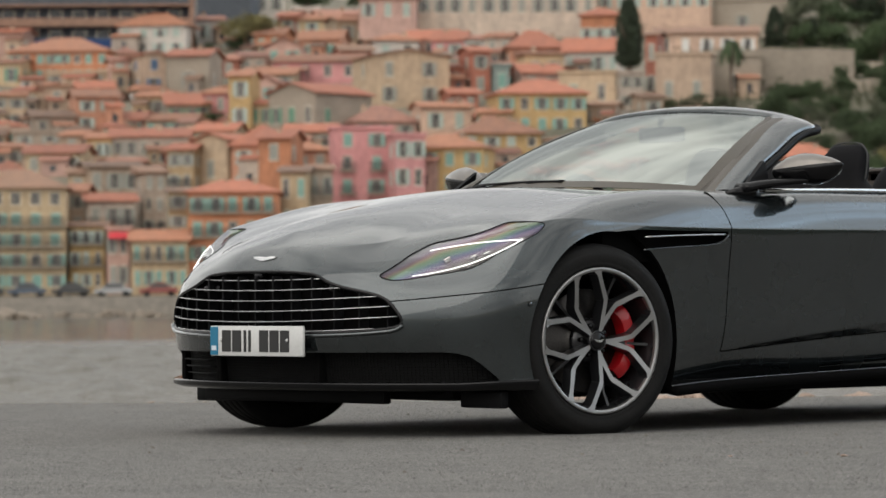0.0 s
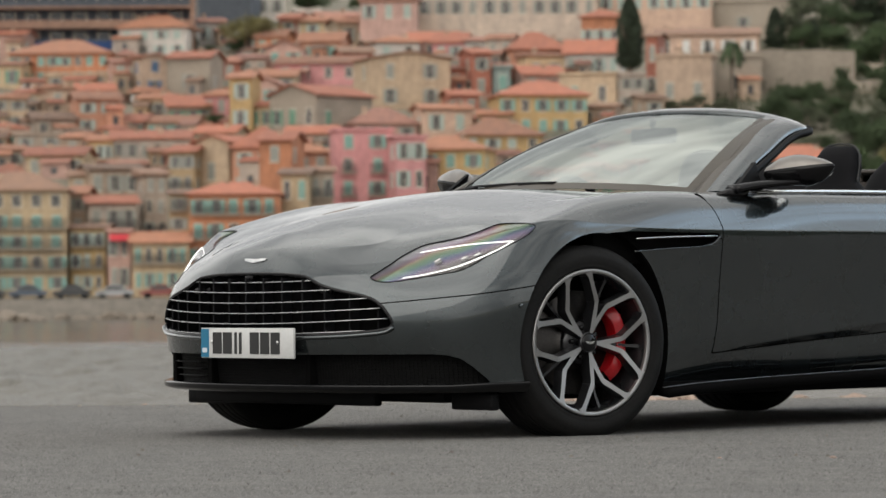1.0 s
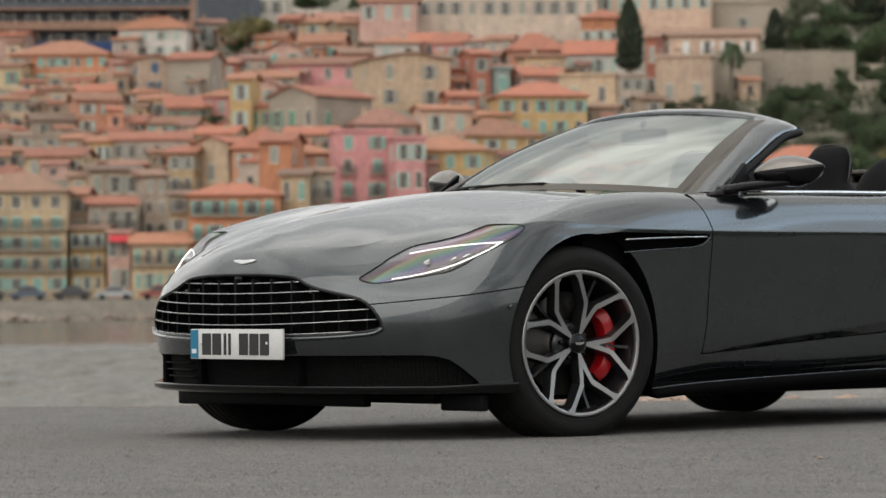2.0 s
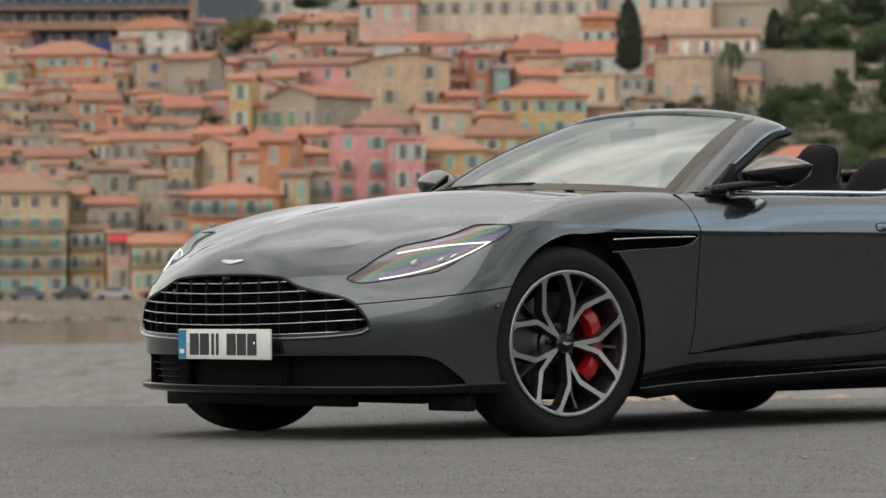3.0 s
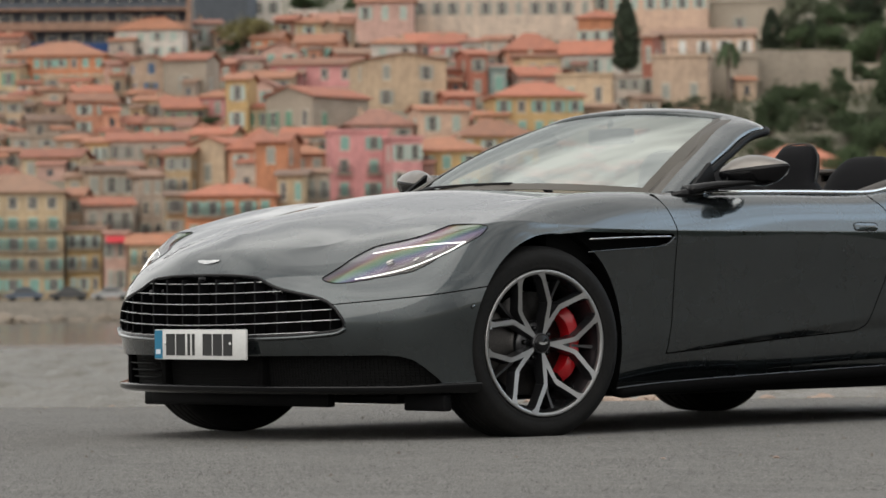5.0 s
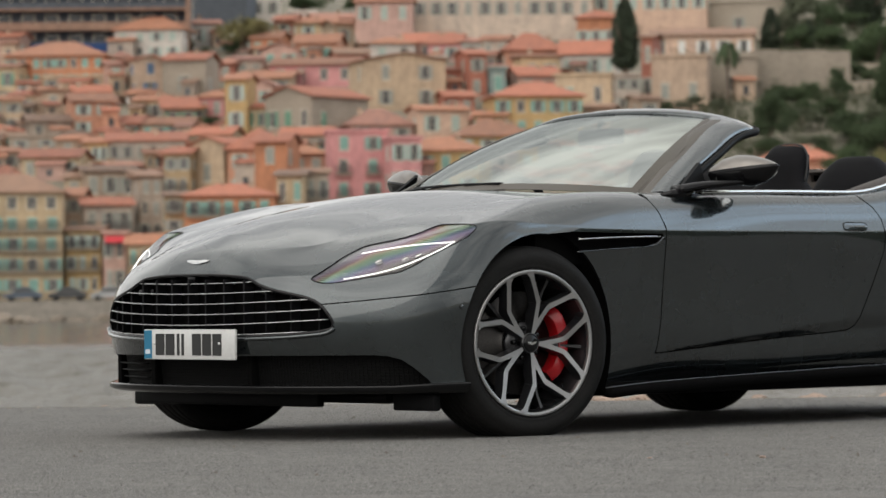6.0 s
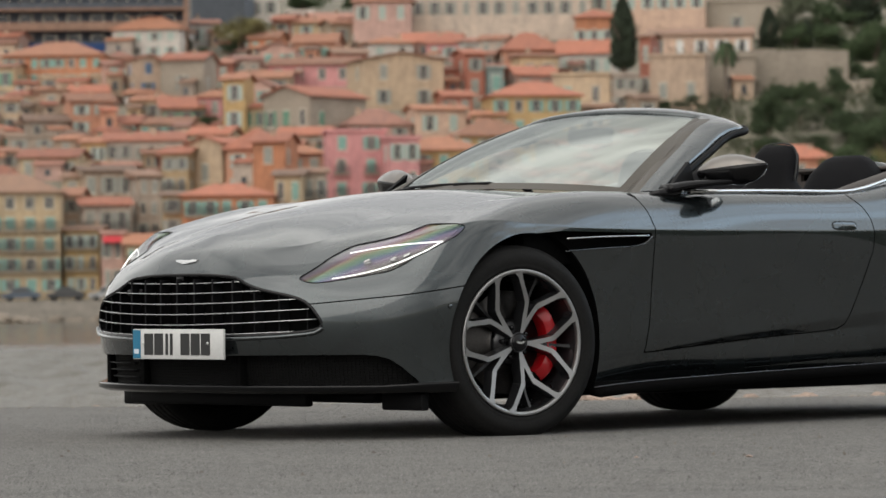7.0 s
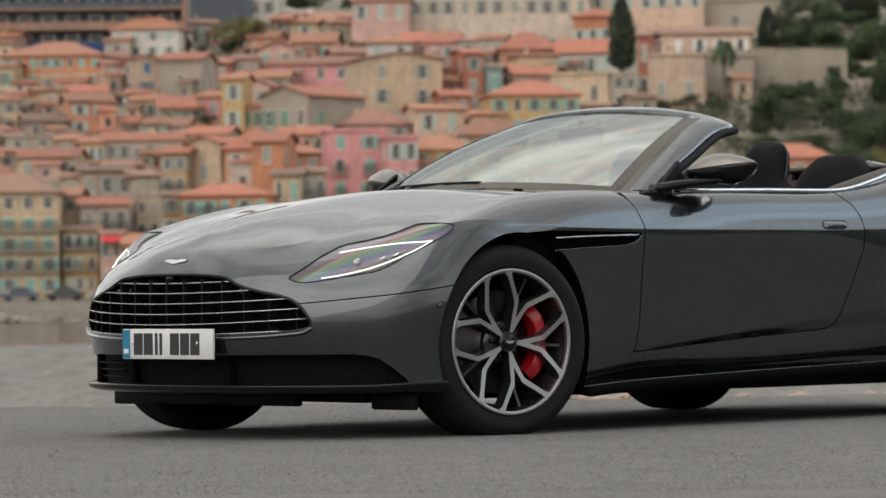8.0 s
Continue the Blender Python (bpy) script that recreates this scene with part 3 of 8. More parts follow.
def trunk_mesh():
    verts, faces = sweep([(0, 0, -.15, 1.3), (.01, 0, .1, 1), (-.01, .01, .35, .8), (.01, 0, .6, .5)], ring(.035, .035, 7))
    for a in (0.4, 2.5, 4.6):
        v, f = sweep([(0, 0, .25, .6), (.12 * math.cos(a), .12 * math.sin(a), .42, .45), (.24 * math.cos(a), .24 * math.sin(a), .62, .2)], ring(.03, .03, 6))
        faces += [tuple(k + len(verts) for k in g) for g in f]
        verts = list(verts) + list(v)
    return mesh_of("trunk", verts, faces, BARK, True)


TRUNK = trunk_mesh()


def tree(x, y, size, wide, kind, label, up=0.0):
    z = hill(x, y) + up
    ob = thing("tree", label, "tree", TOWN @ pose(x, y, z, 0, 0, rng.uniform(0, 360)) @ Matrix.Diagonal((wide, wide, size, 1)), "trees on the hillside")
    part("trunk", PALM_TRUNK if kind == "palm" else TRUNK, ob)
    crown = {"cypress": SPIRE, "olive": OLIVE_CROWNS[rng.randrange(2)], "palm": PALM, "grey": GREY_CROWNS[rng.randrange(2)]}.get(kind) or CROWNS[rng.randrange(5)]
    part("crown", crown, ob)
    return ob
# ---------------------------------------------------------------- smooth curves
def cubic(t, p, q):
    """Natural cubic spline through the points p at the knots t, read at q."""
    t, p, q = np.asarray(t, float), np.asarray(p, float), np.asarray(q, float)
    n, h = len(t), np.diff(t)
    a, b = np.eye(n), np.zeros_like(p)
    for i in range(1, n - 1):
        a[i, i - 1:i + 2] = h[i - 1], 2 * (h[i - 1] + h[i]), h[i]
        b[i] = 6 * ((p[i + 1] - p[i]) / h[i] - (p[i] - p[i - 1]) / h[i - 1])
    m = np.linalg.solve(a, b)
    k = np.clip(np.searchsorted(t, q) - 1, 0, n - 2)
    d, e, hk = (q - t[k])[:, None], (t[k + 1] - q)[:, None], h[k][:, None]
    return (m[k] * e ** 3 + m[k + 1] * d ** 3) / (6 * hk) + (p[k] / hk - m[k] * hk / 6) * e + (p[k + 1] / hk - m[k + 1] * hk / 6) * d


def curve(points, n, closed=False):
    """n points along a smooth curve through the given ones."""
    p = np.array(points, float)
    if closed:
        p = np.concatenate([p[-3:], p, p[:4]])
    t = np.r_[0, np.cumsum(np.linalg.norm(np.diff(p, axis=0), axis=1) ** 0.5)]
    lo, hi = (t[3], t[-4]) if closed else (t[0], t[-1])
    return cubic(t, p, np.linspace(lo, hi, n + 1)[:n] if closed else np.linspace(lo, hi, n))


# ---------------------------------------------------------------- the car's skin
# Lines run from the middle of the nose round to the middle of the tail, from the lower edge (first) to the
# bonnet's middle (last). x to the rear from the front axle, y to the car's right, z up from the ground.
FLIP = np.array([1.0, -1.0, 1.0])
LOW = [(-.815, 0, .185), (-.795, -.30, .185), (-.725, -.53, .187), (-.59, -.735, .19), (-.43, -.882, .19), (0, -.95, .185), (.40, -.912, .18),
       (.75, -.885, .19), (1.35, -.875, .205), (2.0, -.89, .225), (2.75, -.94, .24), (3.45, -.86, .25), (3.72, -.55, .27), (3.80, 0, .28)]
LIP = [(-.878, 0, .355), (-.855, -.30, .355), (-.76, -.555, .355), (-.60, -.755, .355), (-.415, -.897, .36), (0, -.965, .37), (.40, -.934, .33),
       (.75, -.925, .31), (1.35, -.915, .325), (2.0, -.935, .34), (2.75, -.98, .36), (3.45, -.89, .38), (3.75, -.57, .40), (3.86, 0, .41)]
MID = [(-.872, 0, .50), (-.85, -.30, .50), (-.757, -.56, .50), (-.59, -.76, .51), (-.40, -.907, .54), (0, -.968, .58), (.40, -.945, .55),
       (.75, -.94, .53), (1.35, -.93, .53), (2.0, -.95, .53), (2.75, -.99, .54), (3.45, -.905, .56), (3.76, -.58, .58), (3.88, 0, .60)]
CHEEK = [(-.845, 0, .595), (-.825, -.29, .592), (-.725, -.55, .585), (-.555, -.735, .605), (-.36, -.882, .67), (0, -.962, .71), (.40, -.955, .69),
         (.75, -.948, .68), (1.35, -.942, .68), (2.0, -.957, .68), (2.75, -.99, .69), (3.45, -.905, .71), (3.76, -.58, .74), (3.88, 0, .76)]
CREASE = [(-.815, 0, .645), (-.79, -.275, .643), (-.675, -.52, .645), (-.49, -.675, .70), (-.275, -.848, .777), (0, -.945, .789), (.40, -.957, .772),
          (.75, -.952, .768), (1.35, -.947, .766), (2.0, -.958, .770), (2.75, -.968, .80), (3.40, -.87, .84), (3.74, -.56, .90), (3.86, 0, .93)]
CREST = [(-.775, 0, .69), (-.74, -.25, .69), (-.60, -.46, .700), (-.38, -.60, .765), (-.12, -.765, .825), (.12, -.835, .874), (.45, -.865, .893),
         (.75, -.872, .892), (1.35, -.882, .902), (2.0, -.892, .915), (2.7, -.87, 1.0), (3.30, -.77, .97), (3.66, -.50, .98), (3.78, 0, .985)]
BONNET = [(-.72, 0, .727), (-.695, -.26, .711), (-.56, -.437, .724), (-.31, -.475, .802), (-.06, -.58, .852), (.16, -.68, .887), (.42, -.69, .911),
          (.70, -.67, .914), (1.35, -.72, .922), (2.0, -.74, .945), (2.65, -.68, 1.045), (3.20, -.57, .985), (3.55, -.38, .99), (3.68, 0, .995)]
SPINE = [(-.655, 0, .76), (-.54, 0, .795), (-.37, 0, .838), (-.08, 0, .888), (.15, 0, .922), (.33, 0, .938), (.50, 0, .944),
         (.62, 0, .940), (1.35, 0, .93), (2.0, 0, .955), (2.6, 0, 1.06), (3.10, 0, 1.03), (3.40, 0, 1.0), (3.50, 0, 1.0)]
LINES = [LOW, LIP, MID, CHEEK, CREASE, CREST, BONNET, SPINE]


def skin(nu, nv):
    """The left half of the body's outer skin as a grid of nu x nv points."""
    mid = np.array(MID)
    knots = np.r_[0, np.cumsum(np.linalg.norm(np.diff(mid, axis=0), axis=1))]
    total = knots[-1]
    q = np.linspace(0, total, nu)
    full = np.r_[-knots[3:0:-1], knots, 2 * total - knots[-2:-5:-1]]
    rows = []
    for line in LINES:
        p = np.array(line)
        p = np.concatenate([p[3:0:-1] * FLIP, p, p[-2:-5:-1] * FLIP])
        rows.append(cubic(full, p, q))
    rows = np.array(rows)                                    # lines x nu x 3
    out = np.zeros((nu, nv, 3))
    lower = int(nv * 0.46)
    for i in range(nu):
        c = rows[:, i]
        # below the crease and above it: two sweeps that meet at the crease, less sharply towards the nose
        w = np.clip((q[i] - knots[4]) / (knots[6] - knots[4]), 0, 1)
        w = w * w * (3 - 2 * w) if q[i] < knots[9] else 1 - np.clip((q[i] - knots[9]) / 1.2, 0, 1)
        c2 = np.concatenate([c, c[-2:-4:-1] * FLIP])
        t = np.r_[0, np.cumsum(np.linalg.norm(np.diff(c2, axis=0), axis=1) ** 0.7)]
        at = np.r_[np.linspace(t[0], t[4], lower + 1)[:-1], np.linspace(t[4], t[len(c) - 1], nv - lower)]
        whole = cubic(t, c2, at)
        sharp = np.concatenate([cubic(t[:5], c2[:5], at[:lower]), cubic(t[4:] , c2[4:], at[lower:])])
        out[i] = whole * (1 - 0.75 * w) + sharp * 0.75 * w
        # a second, softer edge along the bonnet's shoulder, from the grille's corner to the windscreen
        u = 0.92 * float(np.interp(q[i], (knots[1], knots[2], knots[5], knots[7]), (0, 1, 1, 0)))
        if u > 0:
            hi = at[lower:]
            edge = np.where((hi < t[6])[:, None], cubic(t[4:7], c2[4:7], np.minimum(hi, t[6])), cubic(t[6:], c2[6:], np.maximum(hi, t[6])))
            out[i, lower:] = out[i, lower:] * (1 - u) + edge * u
    return out


# ---------------------------------------------------------------- cutting the skin into panels
def cut(verts, faces, g):
    """Splits a mesh where the field g (a value a vertex) is zero: the meshes where it is below and above."""
    verts, g = [tuple(v) for v in verts], [float(a) for a in g]
    low, high, mixed = [], [], []
    for f in faces:
        values = [g[v] for v in f]
        if max(values) <= 0:
            low.append(f)
        elif min(values) >= 0:
            high.append(f)
        else:
            mixed.append(f)
    # a corner that all but touches the line is moved onto it, so that no slivers are left
    snap = {}
    for f in mixed:
        for i, a in enumerate(f):
            b = f[(i + 1) % len(f)]
            if g[a] * g[b] < 0:
                k = g[a] / (g[a] - g[b])
                if k < .28 and k < snap.get(a, (1,))[0]:
                    snap[a] = (k, b)
                elif k > .72 and 1 - k < snap.get(b, (1,))[0]:
                    snap[b] = (1 - k, a)
    old = {v: verts[v] for pair in snap.items() for v in (pair[0], pair[1][1])}
    for a, (k, b) in snap.items():
        verts[a] = tuple(old[a][i] + (old[b][i] - old[a][i]) * k for i in range(3))
    for a in snap:
        g[a] = 0.0
    made = {}

    def between(a, b):
        key = (a, b) if a < b else (b, a)
        if key not in made:
            k = g[key[0]] / (g[key[0]] - g[key[1]])
            p, q = verts[key[0]], verts[key[1]]
            made[key] = len(verts)
            verts.append(tuple(p[i] + (q[i] - p[i]) * k for i in range(3)))
        return made[key]

    for f in mixed:
        lo, hi = [], []
        for i, a in enumerate(f):
            b = f[(i + 1) % len(f)]
            if g[a] <= 0:
                lo.append(a)
            if g[a] >= 0:
                hi.append(a)
            if g[a] * g[b] < 0:
                m = between(a, b)
                lo.append(m)
                hi.append(m)
        if len(lo) > 2 and min(g[v] for v in f) < 0:
            low.append(tuple(lo))
        if len(hi) > 2 and max(g[v] for v in f) > 0:
            high.append(tuple(hi))
    return tidy(verts, low), tidy(verts, high)


def tidy(verts, faces):
    used = sorted({v for f in faces for v in f})
    to = {v: i for i, v in enumerate(used)}
    return np.array([verts[v] for v in used], float).reshape(-1, 3), [tuple(to[v] for v in f) for f in faces]


def inside(poly, p):
    """Signed distance of the points p from a closed outline: negative inside."""
    poly, p = np.asarray(poly, float), np.asarray(p, float)
    best, odd = np.full(len(p), 1e9), np.zeros(len(p), bool)
    for a, b in zip(poly, np.roll(poly, -1, axis=0)):
        d, r = b - a, p - a
        k = np.clip((r @ d) / max(d @ d, 1e-12), 0, 1)
        best = np.minimum(best, np.linalg.norm(r - k[:, None] * d, axis=1))
        with np.errstate(divide="ignore", invalid="ignore"):
            cross = ((a[1] > p[:, 1]) != (b[1] > p[:, 1])) & (p[:, 0] < (b[0] - a[0]) * (p[:, 1] - a[1]) / (b[1] - a[1]) + a[0])
        odd ^= cross
    return np.where(odd, -best, best)


def both_sides(verts, faces):
    """A left panel joined with its mirror image, welded along the middle."""
    n = len(verts)
    out = list(map(tuple, verts))
    to = []
    for v in verts:
        if abs(v[1]) < 1e-4:
            to.append(None)
        else:
            to.append(len(out))
            out.append((v[0], -v[1], v[2]))
    index = [i if t is None else t for i, t in enumerate(to)]
    return np.array(out), list(faces) + [tuple(index[v] for v in reversed(f)) for f in faces]


def mirrored(verts, faces):
    return np.array(verts) * FLIP, [tuple(reversed(f)) for f in faces]


def skin_normals(verts):
    """Outward directions of the unbroken skin at points on it, so that a cut leaves no dents in the gloss."""
    out = np.zeros((len(verts), 3))
    for i, v in enumerate(verts):
        side = 1.0 if v[1] <= 0 else -1.0
        total = np.zeros(3)
        for _, k, d in SKIN_TREE.find_n((v[0], v[1] * side, v[2]), 4):
            total += SKIN_OUT[k] / (d + 1e-4)
        out[i] = total / np.linalg.norm(total) * (1, side, 1)
    return out


def panel(name, verts, faces, material, parent, label="", thick=0.012):
    """A pressed panel: the outer skin, and a dark flange turned in along its edges."""
    verts = np.asarray(verts, float)
    out = skin_normals(verts)
    count = collections.Counter(tuple(sorted((f[i], f[(i + 1) % len(f)]))) for f in faces for i in range(len(f)))
    rim = [(f[i], f[(i + 1) % len(f)]) for f in faces for i in range(len(f)) if count[tuple(sorted((f[i], f[(i + 1) % len(f)])))] == 1]
    used = sorted({v for e in rim for v in e})
    n, at = len(verts), {v: i for i, v in enumerate(used)}
    more = np.concatenate([verts[used], verts[used] - out[used] * thick]) if used else np.zeros((0, 3))
    flange = [(n + at[b], n + at[a], n + len(used) + at[a], n + len(used) + at[b]) for a, b in rim]
    me = mesh_of(name, np.concatenate([verts, more]), list(faces) + flange, None, True, [material, BLACK_SATIN], [0] * len(faces) + [1] * len(flange))
    me.normals_split_custom_set_from_vertices([tuple(v) for v in np.concatenate([out, np.zeros_like(more)])])
    return part(name, me, parent, label)


def paint_material():
    m = gloss("grey_metallic_paint", (0.0285, 0.0365, 0.0390), 0.27, 0.94, coat=1.0)
    t = m.node_tree
    b = t.nodes["Principled BSDF"]
    b.inputs["Coat Roughness"].default_value, b.inputs["Coat IOR"].default_value = 0.010, 1.66
    # metal flakes in the lacquer
    co, vor, bp = t.nodes.new("ShaderNodeTexCoord"), t.nodes.new("ShaderNodeTexVoronoi"), t.nodes.new("ShaderNodeBump")
    vor.inputs["Scale"].default_value = 900.0
    bp.inputs["Strength"].default_value, bp.inputs["Distance"].default_value = 0.04, 0.0006
    link(t, co, "Object", vor, "Vector")
    link(t, vor, "Distance", bp, "Height")
    link(t, bp, "Normal", b, "Normal")
    return m


PAINT = paint_material()
BLACK_GLOSS = gloss("gloss_black_trim", (.004, .004, .0045), .08, 0, coat=0, spec=.25)
BLACK_SATIN = surface("satin_black_plastic", (.006, .006, .0065), .5, 0, .2, 8, 200, .15, .001, spec=.08)
# near-black for recesses, gaps and sills: their shade is put into the colour
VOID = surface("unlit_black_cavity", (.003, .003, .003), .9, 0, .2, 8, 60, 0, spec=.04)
VANE = surface("dark_grille_plastic", (.008, .008, .009), .55, 0, .2, 8, 60, 0, spec=.10)
RUBBER = surface("tyre_rubber", (.006, .006, .006), .7, 0, .25, 9, 120, .5, .0015, dirt=(.013, .0125, .012), spec=.10)


def tread_relief():
    """Slanting sipes across the tread, none on the walls."""
    t = RUBBER.node_tree
    co, sp = t.nodes.new("ShaderNodeTexCoord"), t.nodes.new("ShaderNodeSeparateXYZ")
    link(t, co, "Object", sp, "Vector")
    ops = {}
    for k, op in (("turn", "ARCTAN2"), ("count", "MULTIPLY"), ("slant", "MULTIPLY_ADD"), ("wave", "SINE"), ("cut", "GREATER_THAN"), ("side", "ABSOLUTE"), ("belt", "LESS_THAN"), ("only", "MULTIPLY")):
        ops[k] = t.nodes.new("ShaderNodeMath")
        ops[k].operation = op
    link(t, sp, "Z", ops["turn"], 0)
    link(t, sp, "X", ops["turn"], 1)
    link(t, ops["turn"], 0, ops["count"], 0)
    ops["count"].inputs[1].default_value = 72.0
    link(t, sp, "Y", ops["slant"], 0)
    ops["slant"].inputs[1].default_value = 70.0
    link(t, ops["count"], 0, ops["slant"], 2)
    link(t, ops["slant"], 0, ops["wave"], 0)
    link(t, ops["wave"], 0, ops["cut"], 0)
    ops["cut"].inputs[1].default_value = -0.75
    link(t, sp, "Y", ops["side"], 0)
    link(t, ops["side"], 0, ops["belt"], 0)
    ops["belt"].inputs[1].default_value = 0.112
    link(t, ops["cut"], 0, ops["only"], 0)
    link(t, ops["belt"], 0, ops["only"], 1)
    old = [n for n in t.nodes if n.type == "BUMP"][0]
    bp = t.nodes.new("ShaderNodeBump")
    bp.inputs["Strength"].default_value, bp.inputs["Distance"].default_value = 1.0, 0.004
    link(t, ops["only"], 0, bp, "Height")
    link(t, old, "Normal", bp, "Normal")
    link(t, bp, "Normal", t.nodes["Principled BSDF"], "Normal")


tread_relief()
CHROME = gloss("bright_metal", (.62, .62, .62), .16, 1.0)
SLAT_METAL = gloss("satin_slat_metal", (.40, .40, .40), .26, 1.0)
SILL_GLINT = gloss("sill_glint_metal", (.16, .16, .17), .35, 1.0)
MACHINED = surface("machined_alloy", (.30, .295, .29), .40, 1.0, .08, 12, 300, .08, .0005, stretch=(1, 1, 1))
DARK_ALLOY = gloss("dark_alloy", (.022, .022, .024), .28, .6, coat=.5)
CALIPER_RED = gloss("red_caliper_paint", (.27, .003, .006), .25, 0, coat=.3)
STEEL = surface("brake_steel", (.055, .052, .05), .38, 1.0, .2, 20, 150, .1, .001)
LEATHER = surface("black_leather", (.006, .006, .007), .65, 0, .2, 12, 220, .4, .002, spec=.08)
TAN_PIPING = surface("dark_piping", (.03, .03, .03), .7, 0, .1, 20, 200, .1, .001)
WINDSCREEN = sheet_glass("windscreen_glass", (.50, .55, .51), 4.2, .004, (.95, 1.0, .97))
LAMP_GLASS = sheet_glass("lamp_cover", (.95, .95, .95), 1.5, .01)
FRIT = surface("printed_glass_edge", (.060, .052, .042), .40, 0, .15, 8, 90, 0, spec=.35)
# the mirror caps' colour is paler and warmer than the body's
MIRROR_CAP = gloss("mirror_cap_taupe", (.17, .155, .14), .38, .85, coat=.8)
MIRROR = gloss("mirror_glass", (.85, .87, .88), .01, 1.0)
PLATE_WHITE = gloss("white_plate", (.50, .50, .49), .3)
PLATE_BLUE = gloss("blue_plate_band", (.008, .13, .23), .3)
PLATE_BLACK = gloss("black_bars", (.014, .014, .014), .35)
PLATE_PALE = gloss("pale_bars", (.5, .55, .6), .35)


def lit_material():
    m = bpy.data.materials.new("running_light")
    m.use_nodes = True
    b = m.node_tree.nodes["Principled BSDF"]
    b.inputs["Base Color"].default_value = (.8, .8, .8, 1)
    b.inputs["Emission Color"].default_value, b.inputs["Emission Strength"].default_value = (1, .98, .95, 1), 1.3
    return m


def lamp_film():
    """Bare reflector, with the rainbow sheen of the strained cover painted into its colour."""
    m = surface("lamp_reflector", (.10, .10, .105), .38, .35, .1, 20, 80, .0, .001)
    t = m.node_tree
    b = t.nodes["Principled BSDF"]
    co, sp, mr, ns = t.nodes.new("ShaderNodeTexCoord"), t.nodes.new("ShaderNodeSeparateXYZ"), t.nodes.new("ShaderNodeMapRange"), t.nodes.new("ShaderNodeTexNoise")
    link(t, co, "Object", sp, "Vector")
    ns.inputs["Scale"].default_value = 9.0
    link(t, co, "Object", ns, "Vector")
    # the painted bands run along the lamp's upper edge
    lean, ad = t.nodes.new("ShaderNodeMath"), t.nodes.new("ShaderNodeMath")
    lean.operation = ad.operation = "MULTIPLY_ADD"
    lean.inputs[1].default_value = -0.446
    link(t, sp, "X", lean, 0)
    link(t, sp, "Z", lean, 2)
    ad.inputs[1].default_value = 0.016
    link(t, ns, "Fac", ad, 0)
    link(t, lean, "Value", ad, 2)
    mr.inputs["From Min"].default_value, mr.inputs["From Max"].default_value = .575 + .321 - .045, .575 + .321 + .035
    link(t, ad, "Value", mr, "Value")
    hues = t.nodes.new("ShaderNodeValToRGB")
    e = hues.color_ramp.elements
    e[0].position, e[0].color = 0.0, (0.114, 0.106, 0.102, 1)
    e[1].position, e[1].color = 1.0, (0.219, 0.219, 0.228, 1)
    for at, c in ((.17, (0.132, 0.111, 0.111)), (.30, (0.154, 0.108, 0.190)), (.41, (0.108, 0.129, 0.217)), (.52, (0.100, 0.189, 0.154)), (.61, (0.128, 0.208, 0.112)), (.68, (0.221, 0.193, 0.108)), (.76, (0.229, 0.131, 0.139)), (.86, (0.226, 0.172, 0.235))):
        k = e.new(at)
        k.color = (*c, 1)
    link(t, mr, "Result", hues, "Fac")
    link(t, hues, "Color", b, "Base Color")
    return m


LIT, FILM = lit_material(), lamp_film()

# ---------------------------------------------------------------- the car
car = thing("car", "dark grey metallic two-door convertible, roof down, parked on the quay", "car")
NU, NV = 680, 220
points = skin(NU, NV)
# a hollow facet runs along the foot of the door and deepens to the rear
px_, pz_ = points[..., 0], points[..., 2]
foot_z = .306 + .064 * (px_ - .72)
tall_z = .006 + .040 * np.clip((px_ - .70) / 1.1, 0, 1.3)
rise_k = (foot_z + tall_z - pz_) / tall_z
hollow = np.where(rise_k < 1, np.clip(rise_k, 0, 1), np.clip(1 - (rise_k - 1) * tall_z / .11, 0, 1))
ramp_x = np.clip((px_ - .68) / .40, 0, 1) * np.clip((2.3 - px_) / .35, 0, 1)
points[..., 1] += np.where(points[..., 1] < -.8, hollow * ramp_x * .016, 0)
skin_v = points.reshape(-1, 3)
skin_f = [(i * NV + j, (i + 1) * NV + j, (i + 1) * NV + j + 1, i * NV + j + 1) for i in range(NU - 1) for j in range(NV - 1)]
across, along = np.gradient(points, axis=1), np.gradient(points, axis=0)
SKIN_OUT = np.cross(along, across).reshape(-1, 3)
SKIN_OUT /= np.linalg.norm(SKIN_OUT, axis=1)[:, None] + 1e-12
flank = (skin_v[:, 0] > .9) & (skin_v[:, 0] < 1.6) & (skin_v[:, 2] < .8) & (skin_v[:, 2] > .4)
if SKIN_OUT[flank, 1].mean() > 0:
    SKIN_OUT = -SKIN_OUT
SKIN_TREE = kdtree.KDTree(len(skin_v))
for i, v in enumerate(skin_v):
    SKIN_TREE.insert(v, i)
SKIN_TREE.balance()
GAP = 0.0028


def yz(v):
    return np.c_[np.abs(v[:, 1]), v[:, 2]]


def xz(v):
    return v[:, [0, 2]]


